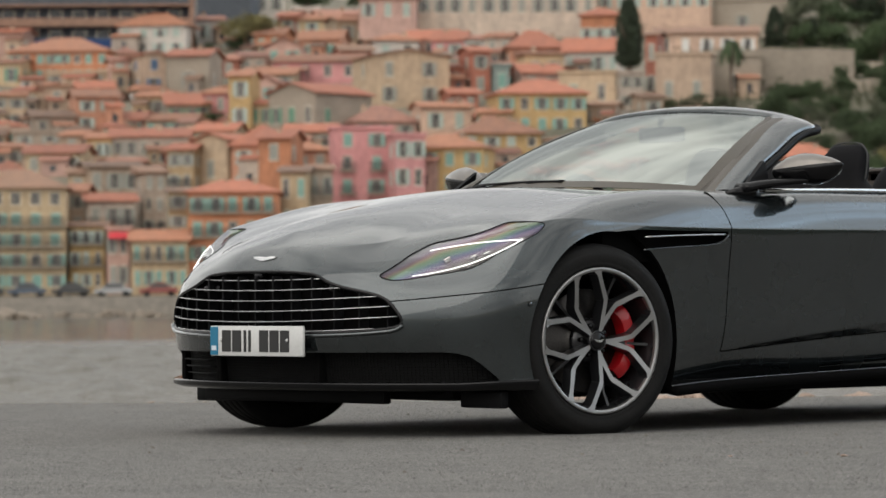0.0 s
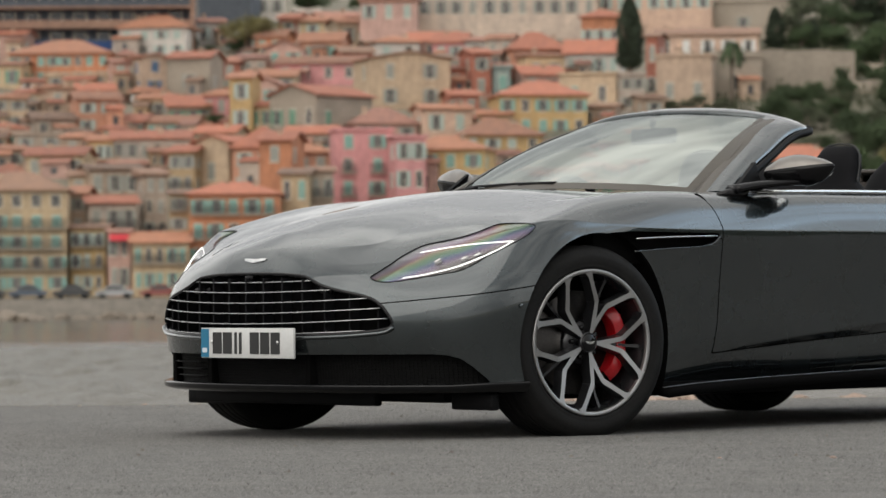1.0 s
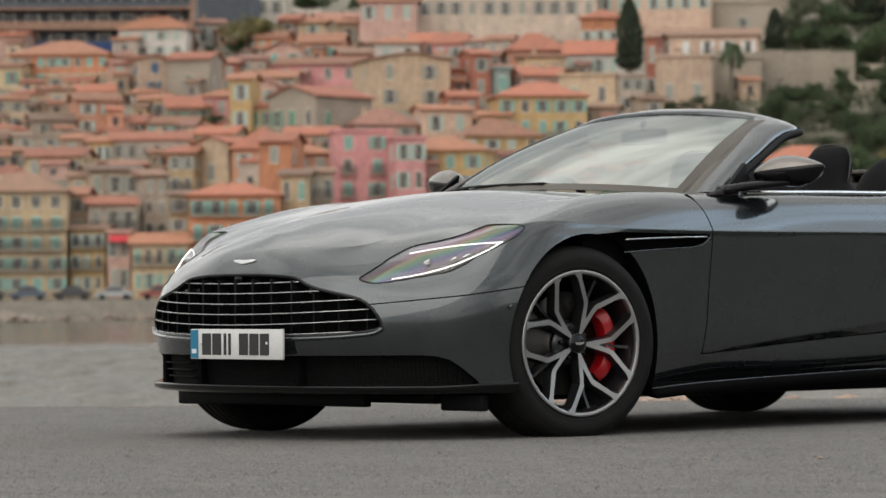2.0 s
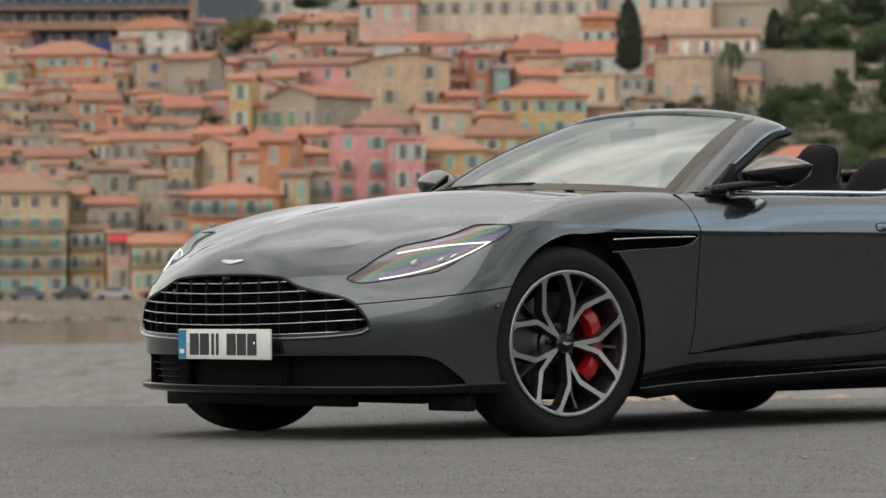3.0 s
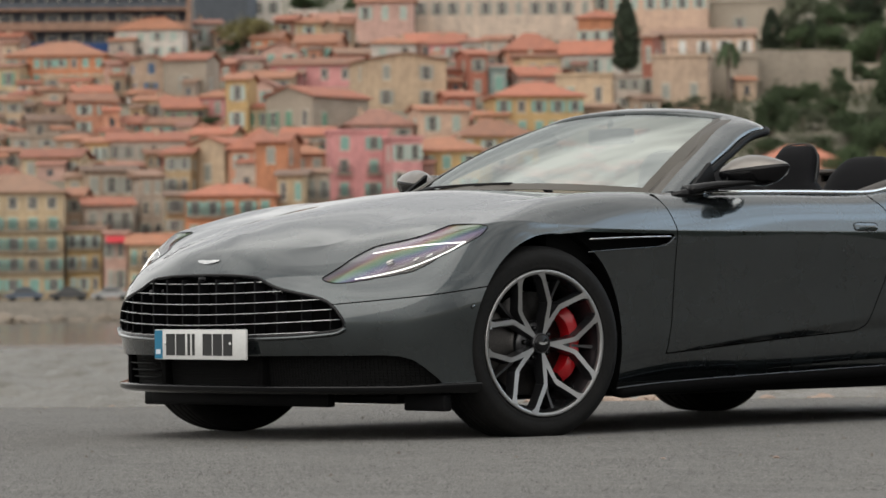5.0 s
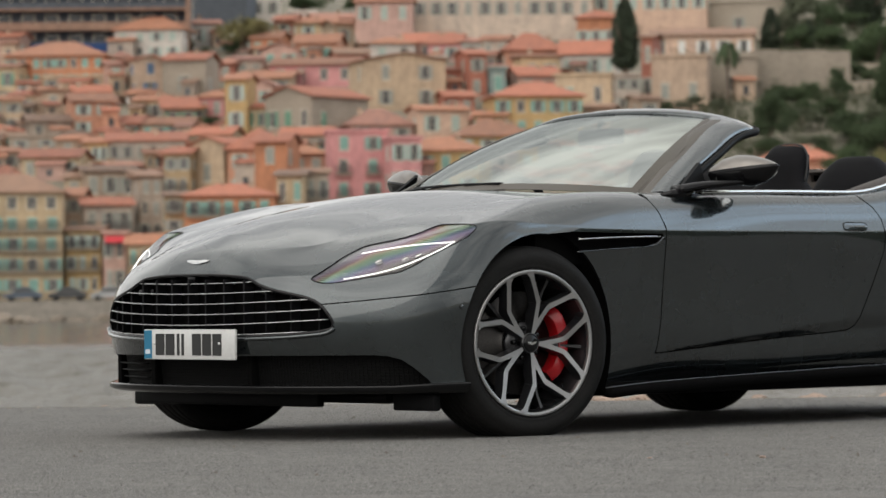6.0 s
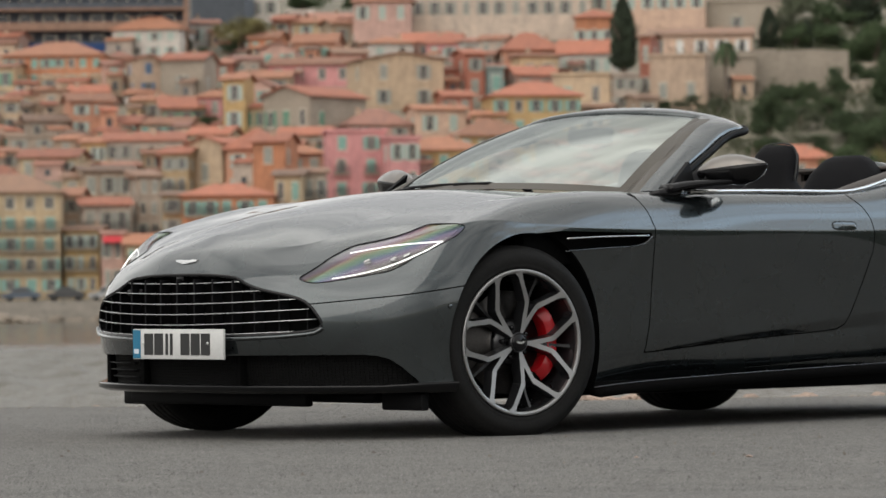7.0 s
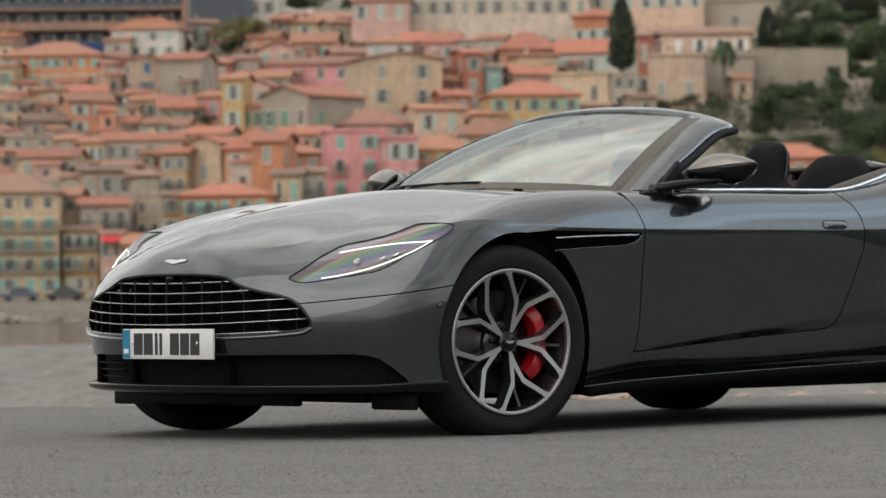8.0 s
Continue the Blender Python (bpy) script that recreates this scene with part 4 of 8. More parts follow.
GRILLE_HALF = [(.16, .608), (.255, .602), (.300, .595), (.338, .580), (.376, .565), (.426, .551), (.482, .539), (.534, .527), (.574, .512), (.600, .492), (.622, .463), (.635, .437), (.636, .420), (.618, .408),
               (.551, .397), (.451, .390), (.336, .386), (.19, .382)]
GRILLE = curve([(0, .610)] + GRILLE_HALF + [(0, .381)] + [(-y, z) for y, z in GRILLE_HALF[::-1]], 220, True)
INTAKE = [(-.01, .315), (.60, .317), (.74, .317), (.778, .313), (.811, .300), (.838, .270), (.866, .229), (.874, .211), (.85, .207), (.6, .205), (-.01, .205)]
LAMP = curve([(-.726, .589), (-.706, .607), (-.65, .641), (-.605, .666), (-.561, .687), (-.503, .711), (-.453, .725), (-.405, .739), (-.35, .758), (-.292, .778), (-.250, .787), (-.236, .779),
              (-.261, .754), (-.292, .734), (-.353, .703), (-.409, .673), (-.463, .639), (-.505, .617), (-.556, .603), (-.615, .590), (-.674, .578), (-.712, .577)], 200, True)
DOOR = [(.66, .96), (.672, .90), (.695, .84), (.706, .78), (.704, .72), (.694, .55), (.686, .42), (.672, .325), (.665, .302), (.72, .306), (1.25, .342), (1.74, .371), (1.80, .377), (1.835, .395),
        (1.86, .44), (1.925, .56), (1.985, .69), (1.995, .76), (1.985, .82), (1.955, .868), (1.91, .905), (1.895, .97)]
VENT = [(.03, .748), (.2, .760), (.45, .757), (.685, .755), (.690, .742), (.665, .722), (.60, .706), (.40, .696), (.235, .689), (.19, .66), (.10, .69)]


def arch(v, x0):
    return np.hypot((v[:, 0] - x0) / .380, (v[:, 2] - .352) / .400) - 1


def keep_out(mesh, field):
    return cut(*mesh, field(mesh[0]))[1]


rest = (skin_v, skin_f)
# wheel openings
rest = keep_out(rest, lambda v: np.where(v[:, 1] < -.55, arch(v, .031) * .38, 1.0))
rest = keep_out(rest, lambda v: np.where(v[:, 1] < -.55, arch(v, 2.805) * .38, 1.0))
# grille, lower intake, headlamp, cockpit
rest = keep_out(rest, lambda v: np.where(v[:, 0] < -.5, inside(GRILLE, np.c_[v[:, 1], v[:, 2]]), 1.0))
rest = keep_out(rest, lambda v: np.where(v[:, 0] < -.35, inside(INTAKE, yz(v)), 1.0))
lamp_piece, rest = cut(*rest, np.where(rest[0][:, 0] < -.1, inside(LAMP, xz(rest[0])), 1.0))
rest = keep_out(rest, lambda v: np.where((v[:, 0] > -.1) & (v[:, 0] < .75) & (v[:, 1] < -.7), inside(VENT, xz(v)), 1.0))
COCKPIT = [(.80, 0.1), (.80, -.68), (.90, -.775), (1.1, -.80), (1.6, -.822), (1.95, -.83), (2.25, -.80), (2.50, -.70), (2.60, -.5), (2.62, .1)]
rest = keep_out(rest, lambda v: np.where(v[:, 2] > .85, inside(COCKPIT, v[:, :2]), 1.0))
# shut lines: each panel stops a little short of its neighbour
to_door = np.where(rest[0][:, 1] < -.5, inside(DOOR, xz(rest[0])), 1.0)
door_piece, rest = cut(*rest, to_door + GAP)[0], cut(*rest, to_door - GAP)[1]
SHUT = np.array([(-1.0, .480), (-.73, .500), (-.636, .512), (-.493, .530), (-.309, .558), (-.2, .572)])


def above_shut(v):
    return v[:, 2] - np.interp(v[:, 0], SHUT[:, 0], SHUT[:, 1])


nose, tail = cut(*rest, rest[0][:, 0] - .70 - np.where(rest[0][:, 2] > .85, .12, 0) * np.clip((rest[0][:, 2] - .85) * 20, 0, 1))
to_shut = np.where(nose[0][:, 0] < .03, above_shut(nose[0]), nose[0][:, 2] - .735)
front_low, bonnet_piece = cut(*nose, to_shut + GAP * .8)[0], cut(*nose, to_shut - GAP * .8)[1]
bumper_piece, wing_piece = cut(*front_low, front_low[0][:, 0] + .05)
wing_piece = keep_out(wing_piece, lambda v: v[:, 2] - .20)

SIDE = skin_v[(skin_v[:, 0] > -.45) & (skin_v[:, 0] < 2.2) & (skin_v[:, 1] < -.75)]


def side_y(x, z):
    """How far out the skin of the flank lies."""
    d = (SIDE[:, 0] - x) ** 2 + (SIDE[:, 2] - z) ** 2
    k = np.argpartition(d, 5)[:5]
    wgt = 1 / (d[k] + 1e-7)
    return float((SIDE[k, 1] * wgt).sum() / wgt.sum())


bonnet = panel("bonnet", *both_sides(*bonnet_piece), PAINT, car, "sculpted grey metallic clamshell bonnet")
bumper = panel("front_bumper", *both_sides(*bumper_piece), PAINT, car)
rear_body = panel("rear_body", *both_sides(*tail), PAINT, car)
for side in (0, 1):
    as_is = (lambda m: m) if side == 0 else (lambda m: mirrored(*m))
    panel("front_wing", *as_is(wing_piece), PAINT, car)
    door = panel("door", *as_is(door_piece), PAINT, car)
    sgn = 1 if side == 0 else -1                                # side_y gives the left flank

    # flush handle set in a fine seam, and a near-black tube added as the shut lines' shade
    loop = [(1.745 + .142 * (.5 + .5 * math.copysign(abs(math.cos(a)) ** .35, math.cos(a))), .789 + .0165 * math.copysign(abs(math.sin(a)) ** .6, math.sin(a))) for a in np.linspace(0, 2 * math.pi, 36)[:-1]]
    n = len(loop)
    hv = [(x, sgn * (side_y(x, z) + .003), z) for x, z in loop] + [(x, sgn * (side_y(x, z) - .001), z) for x, z in loop] + [(1.816 + (x - 1.816) * .94, sgn * (side_y(x, z) - .0025), .789 + (z - .789) * .75) for x, z in loop]
    hf = [(i, (i + 1) % n, n + (i + 1) % n, n + i) for i in range(n)] + [(n + i, n + (i + 1) % n, 2 * n + (i + 1) % n, 2 * n + i) for i in range(n)] + [tuple(range(2 * n, 3 * n))]
    handle = part("door_handle", mesh_of("door_handle", hv, hf if sgn < 0 else [tuple(reversed(f)) for f in hf], PAINT, True), door)
    seam = [(x, sgn * (side_y(x, z) - .0005), z) for x, z in loop + loop[:1]]
    part("handle_seam", mesh_of("handle_seam", *sweep(seam, ring(.0016, .0016, 6), caps=False), BLACK_SATIN, True), door)
    seal_or_gap_shade = [(x, sgn * (side_y(x, min(z, .90)) + .014), min(z, .90)) for x, z in np.concatenate([np.linspace(a, b, 8)[:-1] for a, b in zip(np.array(DOOR)[1:-1], np.array(DOOR)[2:-1])])]
    part("door_gap_shade", mesh_of("door_gap_shade", *sweep(seal_or_gap_shade, ring(.011, .011, 6)), VOID, True), door)

    # headlamp: cover, bowl, light guides, lenses
    depth = np.clip(-inside(LAMP, xz(lamp_piece[0])) / .014, 0, 1) * .9 + .1
    if depth.max() < .2:
        depth = np.clip(inside(LAMP, xz(lamp_piece[0])) / .014, 0, 1) * .9 + .1
    lamp = part("headlight", *[mesh_of("headlight_bowl", *as_is((lamp_piece[0] + depth[:, None] * np.array([.012, .026, -.016]), lamp_piece[1])), FILM, True)], car, "slim headlight with bright outline and rainbow sheen")
    cover = cut(*lamp_piece, inside(LAMP, xz(lamp_piece[0])) + .0035)[0]
    part("cover", mesh_of("cover", *as_is(cover), LAMP_GLASS, True), lamp, "clear lens cover")
    # dark gasket round the lamp
    order = inside(LAMP, xz(skin_v))
    rim = []
    front = skin_v[(skin_v[:, 0] < -.1) & (skin_v[:, 1] < -.3) & (np.abs(order) < .03)]
    for x, z in LAMP[::2]:
        d = np.hypot(front[:, 0] - x, front[:, 2] - z)
        k = np.argsort(d)[:6]
        wgt = 1 / (d[k] + .002)
        rim.append((x, sgn * float((front[k, 1] * wgt).sum() / wgt.sum()), z))
    part("gasket", mesh_of("gasket", *sweep(rim + rim[:1], ring(.0024, .0024, 6), caps=False), BLACK_GLOSS, True), lamp)
    # two running-light guides and the lens units in the bowl
    inward = np.array([.003, sgn * .003, -.002])
    for guide in ([(-.549, -.617, .684), (-.482, -.688, .701), (-.418, -.774, .714), (-.335, -.880, .722)],
                  [(-.335, -.876, .724), (-.382, -.860, .697), (-.461, -.808, .655), (-.521, -.760, .628), (-.60, -.685, .603), (-.655, -.636, .592)]):
        path = curve(guide, 24) * np.array([1, sgn, 1]) + inward
        part("light_guide", mesh_of("light_guide", *sweep(path, ring(.0021, .0021, 8)), LIT, True), lamp, "thin white running light")
    for cx, cy, cz, r in ((-.432, -.80, .676, .013), (-.470, -.77, .664, .012), (-.535, -.70, .656, .012)):
        bm = bmesh.new()
        bmesh.ops.create_cube(bm, size=1)
        bmesh.ops.scale(bm, verts=bm.verts[:], vec=(r * 2.4, r * 1.5, r * 1.7))
        bmesh.ops.bevel(bm, geom=bm.edges[:], offset=r * .35, segments=3, profile=.5, affect="EDGES")
        bmesh.ops.rotate(bm, verts=bm.verts[:], cent=(0, 0, 0), matrix=Euler((radians(20), radians(-25), radians(-45 if sgn > 0 else 45))).to_matrix())
        bmesh.ops.translate(bm, verts=bm.verts[:], vec=(cx + .012, sgn * (cy + .018), cz - .008))
        part("lens", from_bm("lens", bm, CHROME), lamp, "small bright projector lens")


def front_x(y, z):
    """How far forward the skin of the nose lies at a height."""
    d = (np.abs(NOSE[:, 1]) - abs(y)) ** 2 + (NOSE[:, 2] - z) ** 2
    k = np.argsort(d)[:5]
    wgt = 1 / (d[k] + 1e-6)
    return float((NOSE[k, 0] * wgt).sum() / wgt.sum())


NOSE = skin_v[(skin_v[:, 0] < -.30) & (skin_v[:, 2] < .64)]

for sgn in (-1, 1):
    # near-black tube under the bonnet's shut line stands in for the gap's shade
    seal_or_gap_shade = [(front_x(y, z) + .012, sgn * (abs(y) - .008), z) for y, z in [(.61, .498), (.68, .509), (.74, .517), (.80, .525), (.85, .531), (.90, .543), (.935, .553)]]
    part("bonnet_gap_shade", mesh_of("bonnet_gap_shade", *sweep(curve(seal_or_gap_shade, 30), ring(.010, .008, 6)), VOID, True), bonnet)

# grille: flange, five bright slats, dark upright vanes, black box behind
grille = part("grille", (lambda r: mesh_of("grille", r, [(i, (i + 1) % 110, 110 + (i + 1) % 110, 110 + i) for i in range(110)], BLACK_SATIN, True))(
    [(front_x(y, z) + .002, y, z) for y, z in GRILLE[::2]] + [(front_x(y, z) + .05, y * .965, .487 + (z - .487) * .90) for y, z in GRILLE[::2]]), car, "wide grille of bright slats over black vanes")


def span(z):
    """Half the grille's width at a height."""
    right = GRILLE[GRILLE[:, 0] > 0]
    near = right[np.abs(right[:, 1] - z) < .012]
    return float(near[:, 0].max()) if len(near) else .25


roll = [(front_x(y, z) + .004, y, z) for y, z in GRILLE]
part("surround", mesh_of("surround", *sweep(roll + roll[:1], ring(.007, .007, 10), caps=False), BLACK_GLOSS, True), grille, "dark rolled edge round the grille")
for z in (.583, .546, .508, .470, .432):
    w = span(z)
    for _ in range(4):
        top_z = z - .005 + .018 * (w / .6) ** 2
        w = min(span(top_z), span(top_z + .010)) - .012
    path = [(front_x(y, z) + .012, y, z - .005 + .018 * (y / .6) ** 2) for y in np.linspace(-w, w, 41)]
    part("slat", mesh_of("slat", *sweep(path, [(-.011, -.0006), (-.009, .0022), (.010, .0015), (.010, -.0015), (-.009, -.0025)]), SLAT_METAL, True), grille, "bright metal slat")
for y in np.arange(-.58, .59, .0967):
    hi, lo = [z for z in np.arange(.37, .61, .004) if span(z) > abs(y) + .01][-1] - .012, [z for z in np.arange(.37, .61, .004) if span(z) > abs(y) + .01][0]
    x = front_x(y, .48)
    part("vane", mesh_of("vane", *boxes([(x + .024, y - .004, lo, x + .07, y + .004, hi)]), VANE), grille)
yy = np.linspace(-.66, .66, 30)
bv = [(front_x(y, .48) + .075, y, z if z < .5 else float(np.interp(abs(y), (.40, .52, .66), (.61, .57, .50)))) for z in (.36, .61) for y in yy]
# near-black sheet, coloured as the shade behind the slats
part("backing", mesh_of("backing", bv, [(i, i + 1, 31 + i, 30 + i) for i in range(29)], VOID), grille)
part("camera_pod", bevelled_box("camera_pod", -.838, -.022, .586, -.80, .022, .606, BLACK_GLOSS, .006), grille)
for y in (-.36, .30):
    x = front_x(y, .55)
    part("sensor", bevelled_box("sensor", x + .03, y - .045, .536, x + .045, y + .045, .562, BLACK_GLOSS, .004), grille)
lip = [(front_x(y, .383) + .006, y, .3890 + .016 * (y / .6) ** 2) for y in np.linspace(-.60, .60, 41)]
chin = [(front_x(y, z - .008) + .001, y * 1.01, z - .009) for y, z in GRILLE if z < .428]
chin.sort(key=lambda p: p[1])
part("grille_lip", mesh_of("grille_lip", *sweep(curve(chin[::4], 60), ring(.011, .0085, 10)), PAINT, True), grille, "rolled grey painted lip under the grille")
part("lower_slat", mesh_of("lower_slat", *sweep(lip, ring(.0045, .0028, 8)), SLAT_METAL, True), grille, "bright metal slat")

# lower intake with its mesh, and the blade under it
yy = np.linspace(-.90, .90, 61)


def follow(y, z):
    return front_x(y, z)


def mesh_grid_material():
    m = surface("black_honeycomb_mesh", (.004, .004, .004), .6, 0, .2, 5, 60, 0, spec=.10)
    t = m.node_tree
    co, vo, mr, bp = t.nodes.new("ShaderNodeTexCoord"), t.nodes.new("ShaderNodeTexVoronoi"), t.nodes.new("ShaderNodeMapRange"), t.nodes.new("ShaderNodeBump")
    vo.feature = "DISTANCE_TO_EDGE"
    vo.inputs["Scale"].default_value, vo.inputs["Randomness"].default_value = 85.0, 0.0
    flat = t.nodes.new("ShaderNodeMapping")
    flat.inputs["Scale"].default_value = (0, 1, 1.15)
    link(t, co, "Object", flat, "Vector")
    link(t, flat, "Vector", vo, "Vector")
    mr.inputs["From Max"].default_value = .18
    link(t, vo, "Distance", mr, "Value")
    bp.inputs["Distance"].default_value, bp.invert = .006, True
    link(t, mr, "Result", bp, "Height")
    link(t, bp, "Normal", t.nodes["Principled BSDF"], "Normal")
    return m


HONEYCOMB = mesh_grid_material()
iv = [(follow(y, .26) + (.035 if k else .05) + .05 * max(0, abs(y) - .75), y * .985, z) for k, z in enumerate((.195, .325)) for y in yy]
intake = part("intake", mesh_of("intake", iv, [(i, i + 1, 62 + i, 61 + i) for i in range(60)], HONEYCOMB, True), car, "black honeycomb mesh in the lower intake")
for y in (-.30, .24, .62):
    x = follow(y, .26)
    part("divider", bevelled_box("divider", x + .012, y - .012, .198, x + .06, y + .012, .318, VOID, .004), intake)
for z in (.232, .258, .284):
    path = [(follow(y, z) + .03, y * .985, z) for y in np.linspace(.30, .80, 16)]
    part("louvre", mesh_of("louvre", *sweep(path, ring(.012, .003, 6)), BLACK_SATIN, True), intake)

BLADE = curve([(-.335, -.955), (-.44, -.905), (-.605, -.768), (-.755, -.565), (-.845, -.30), (-.868, 0), (-.845, .30), (-.755, .565), (-.605, .768), (-.44, .905), (-.335, .955)], 81)
bl = []
for i, (x, y) in enumerate(BLADE):
    k = i / 80
    n = np.array((x + .25, y * .9)) / np.linalg.norm((x + .25, y * .9))
    up = .010 * max(0, abs(y) - .80) / .15
    for off, z in ((-.12, .212), (-.012, .2095 + up), (-.002, .2085 + up), (.0035, .205 + up), (.004, .202 + up), (.002, .190 + up), (-.002, .187 + up), (-.012, .183), (-.03, .178), (-.14, .172)):
        bl.append((x + n[0] * off, y + n[1] * off, z))
splitter = part("splitter", mesh_of("splitter", bl, [(i * 10 + j, i * 10 + (j + 1) % 10, (i + 1) * 10 + (j + 1) % 10, (i + 1) * 10 + j) for i in range(80) for j in range(10)], BLACK_GLOSS, True), car, "gloss black front splitter")
part("under_tray", bevelled_box("under_tray", -.42, -.60, .135, 3.5, .60, .19, BLACK_SATIN, .02), car)
part("deflector", bevelled_box("deflector", -.57, -.39, .124, -.53, .63, .175, BLACK_SATIN, .008), splitter)
part("deflector", bevelled_box("deflector", -.425, -.855, .113, -.385, -.64, .175, BLACK_SATIN, .008), splitter)
part("deflector", bevelled_box("deflector", -.425, .64, .113, -.385, .855, .175, BLACK_SATIN, .008), splitter)

# number plate: white, a blue band, plain bars in place of its letters
PX, PY, PZ = -.896, -.055, .3570
plate = part("number_plate", bevelled_box("number_plate", PX, PY - .26, PZ - .0555, PX + .012, PY + .26, PZ + .0555, PLATE_WHITE, .004), car, "white number plate with a blue band")
part("blue_band", mesh_of("blue_band", *boxes([(PX - .0015, PY + .213, PZ - .052, PX, PY + .2565, PZ + .052)]), PLATE_BLUE), plate)
part("pale_bar", mesh_of("pale_bar", *boxes([(PX - .003, PY + .222, PZ - .035, PX - .0015, PY + .248, PZ - .018)]), PLATE_PALE), plate)
for a, w in ((.165, .050), (.107, .050), (.060, .014), (.034, .014), (-.045, .050), (-.103, .050), (-.161, .050)):
    part("bar", mesh_of("bar", *boxes([(PX - .002, PY + a - w / 2, PZ - .0395, PX, PY + a + w / 2, PZ + .0395)]), PLATE_BLACK), plate)
for a in (.195, -.175):
    bm = bmesh.new()
    bmesh.ops.create_uvsphere(bm, u_segments=10, v_segments=6, radius=.006)
    bmesh.ops.translate(bm, verts=bm.verts[:], vec=(PX - .001, PY + a, PZ + .004))
    part("screw_cap", from_bm("screw_cap", bm, PLATE_WHITE), plate)

# maker's badge on the nose, as a plain winged outline
wing = [(0, .012), (.012, .010), (.03, .014), (.066, .012), (.060, .003), (.045, -.002), (.03, -.006), (.012, -.011)]
out = wing + [(-a, b) for a, b in wing[::-1]]
TOP = skin_v[(skin_v[:, 0] < -.55) & (np.abs(skin_v[:, 1]) < .14) & (skin_v[:, 2] > .58)]


def nose_x(y, z):
    d = (np.abs(TOP[:, 1]) - abs(y)) ** 2 + (TOP[:, 2] - z) ** 2
    k = np.argsort(d)[:4]
    wgt = 1 / (d[k] + 1e-6)
    return float((TOP[k, 0] * wgt).sum() / wgt.sum())


base = [(nose_x(a, .655 + b * .62) + .002, a * .96, .655 + b * .62) for a, b in out]
n = len(base)
bvv = base + [(x - .004, y, z + .004) for x, y, z in base] + [(nose_x(0, .655) - .0045, 0, .659)]
part("badge", mesh_of("badge", bvv, [(i, (i + 1) % n, n + (i + 1) % n, n + i) for i in range(n)] + [(n + i, n + (i + 1) % n, 2 * n) for i in range(n)], CHROME), car, "small silver winged badge")


# ---------------------------------------------------------------- wheels
def lathe(profile, n, material, name, squash=None):
    verts, faces, k = [], [], len(profile)
    for i in range(n):
        a = 2 * math.pi * i / n
        for r, y in profile:
            x, z = r * math.cos(a), r * math.sin(a)
            if squash and z < -squash:
                y *= 1 + (-squash - z) * 2
                z = -squash
            verts.append((x, y, z))
    for i in range(n):
        for j in range(k - 1):
            faces.append((i * k + j, ((i + 1) % n) * k + j, ((i + 1) % n) * k + j + 1, i * k + j + 1))
    return mesh_of(name, verts, faces, material, True)


def tyre_profile():
    side = [(.258, -.095), (.266, -.110), (.272, -.124), (.280, -.128), (.284, -.1265), (.290, -.129), (.310, -.1295), (.326, -.126), (.328, -.1235), (.338, -.119), (.347, -.108), (.3535, -.094)]
    tread = []
    for g in (-.062, -.022, .022, .062):
        tread += [(.356, g - .008), (.3555, g - .0055), (.348, g - .005), (.348, g + .005), (.3555, g + .0055), (.356, g + .008)]
    return side + tread + [(r, -y) for r, y in side[::-1]]


TYRE, TYRE_FLAT = lathe(tyre_profile(), 110, RUBBER, "tyre", .356), lathe(tyre_profile(), 110, RUBBER, "tyre", .3395)
BARREL = lathe([(.262, .10), (.245, .098), (.232, .04), (.228, -.03), (.240, -.075), (.250, -.108), (.256, -.124)], 90, DARK_ALLOY, "rim")
LIP_RING = lathe([(.2515, -.110), (.2530, -.1262), (.2540, -.1275), (.2655, -.1290), (.2680, -.127), (.267, -.105)], 110, MACHINED, "rim_edge")
ROTOR = lathe([(.085, -.045), (.10, -.030), (.188, -.030), (.190, -.028), (.190, .002), (.188, .004), (.06, .004)], 72, STEEL, "brake_disc")
HAT = lathe([(.001, -.07), (.055, -.07), (.075, -.062), (.085, -.045), (.085, -.02)], 40, DARK_ALLOY, "hub")
CAP = lathe([(.0005, -.1145), (.020, -.114), (.030, -.1115), (.033, -.106), (.034, -.07)], 36, BLACK_GLOSS, "centre_cap")
CAP_EDGE = lathe([(.0325, -.104), (.034, -.1085), (.0365, -.1085), (.0375, -.092)], 36, DARK_ALLOY, "cap_edge")


def bar(points2, name_list, dark):
    """A spoke's bar: rows of (radius, angle in degrees, half width, face depth). The face is bright, the flanks dark."""
    verts, faces, index = name_list
    n0 = len(verts)
    p = [(r * math.cos(radians(a)), r * math.sin(radians(a))) for r, a, _, _ in points2]
    for i, (r, a, w, y) in enumerate(points2):
        d = np.array(p[min(i + 1, len(p) - 1)]) - np.array(p[max(i - 1, 0)])
        d /= np.linalg.norm(d)
        s = np.array((-d[1], d[0]))
        for off, yy_ in ((-w * 1.7, y + .042), (-w * 1.12, y + .006), (-w, y), (w, y), (w * 1.12, y + .006), (w * 1.7, y + .042)):
            q = np.array(p[i]) + s * off
            verts.append((q[0], yy_, q[1]))
    for i in range(len(points2) - 1):
        for j in range(6):
            a, b = n0 + i * 6 + j, n0 + i * 6 + (j + 1) % 6
            faces.append((a, b, b + 6, a + 6))
            index.append(1 if (j == 2 and not dark) else 0)
    last = n0 + (len(points2) - 1) * 6
    faces += [tuple(n0 + j for j in range(6)), tuple(last + j for j in range(5, -1, -1))]
    index += [0, 0]


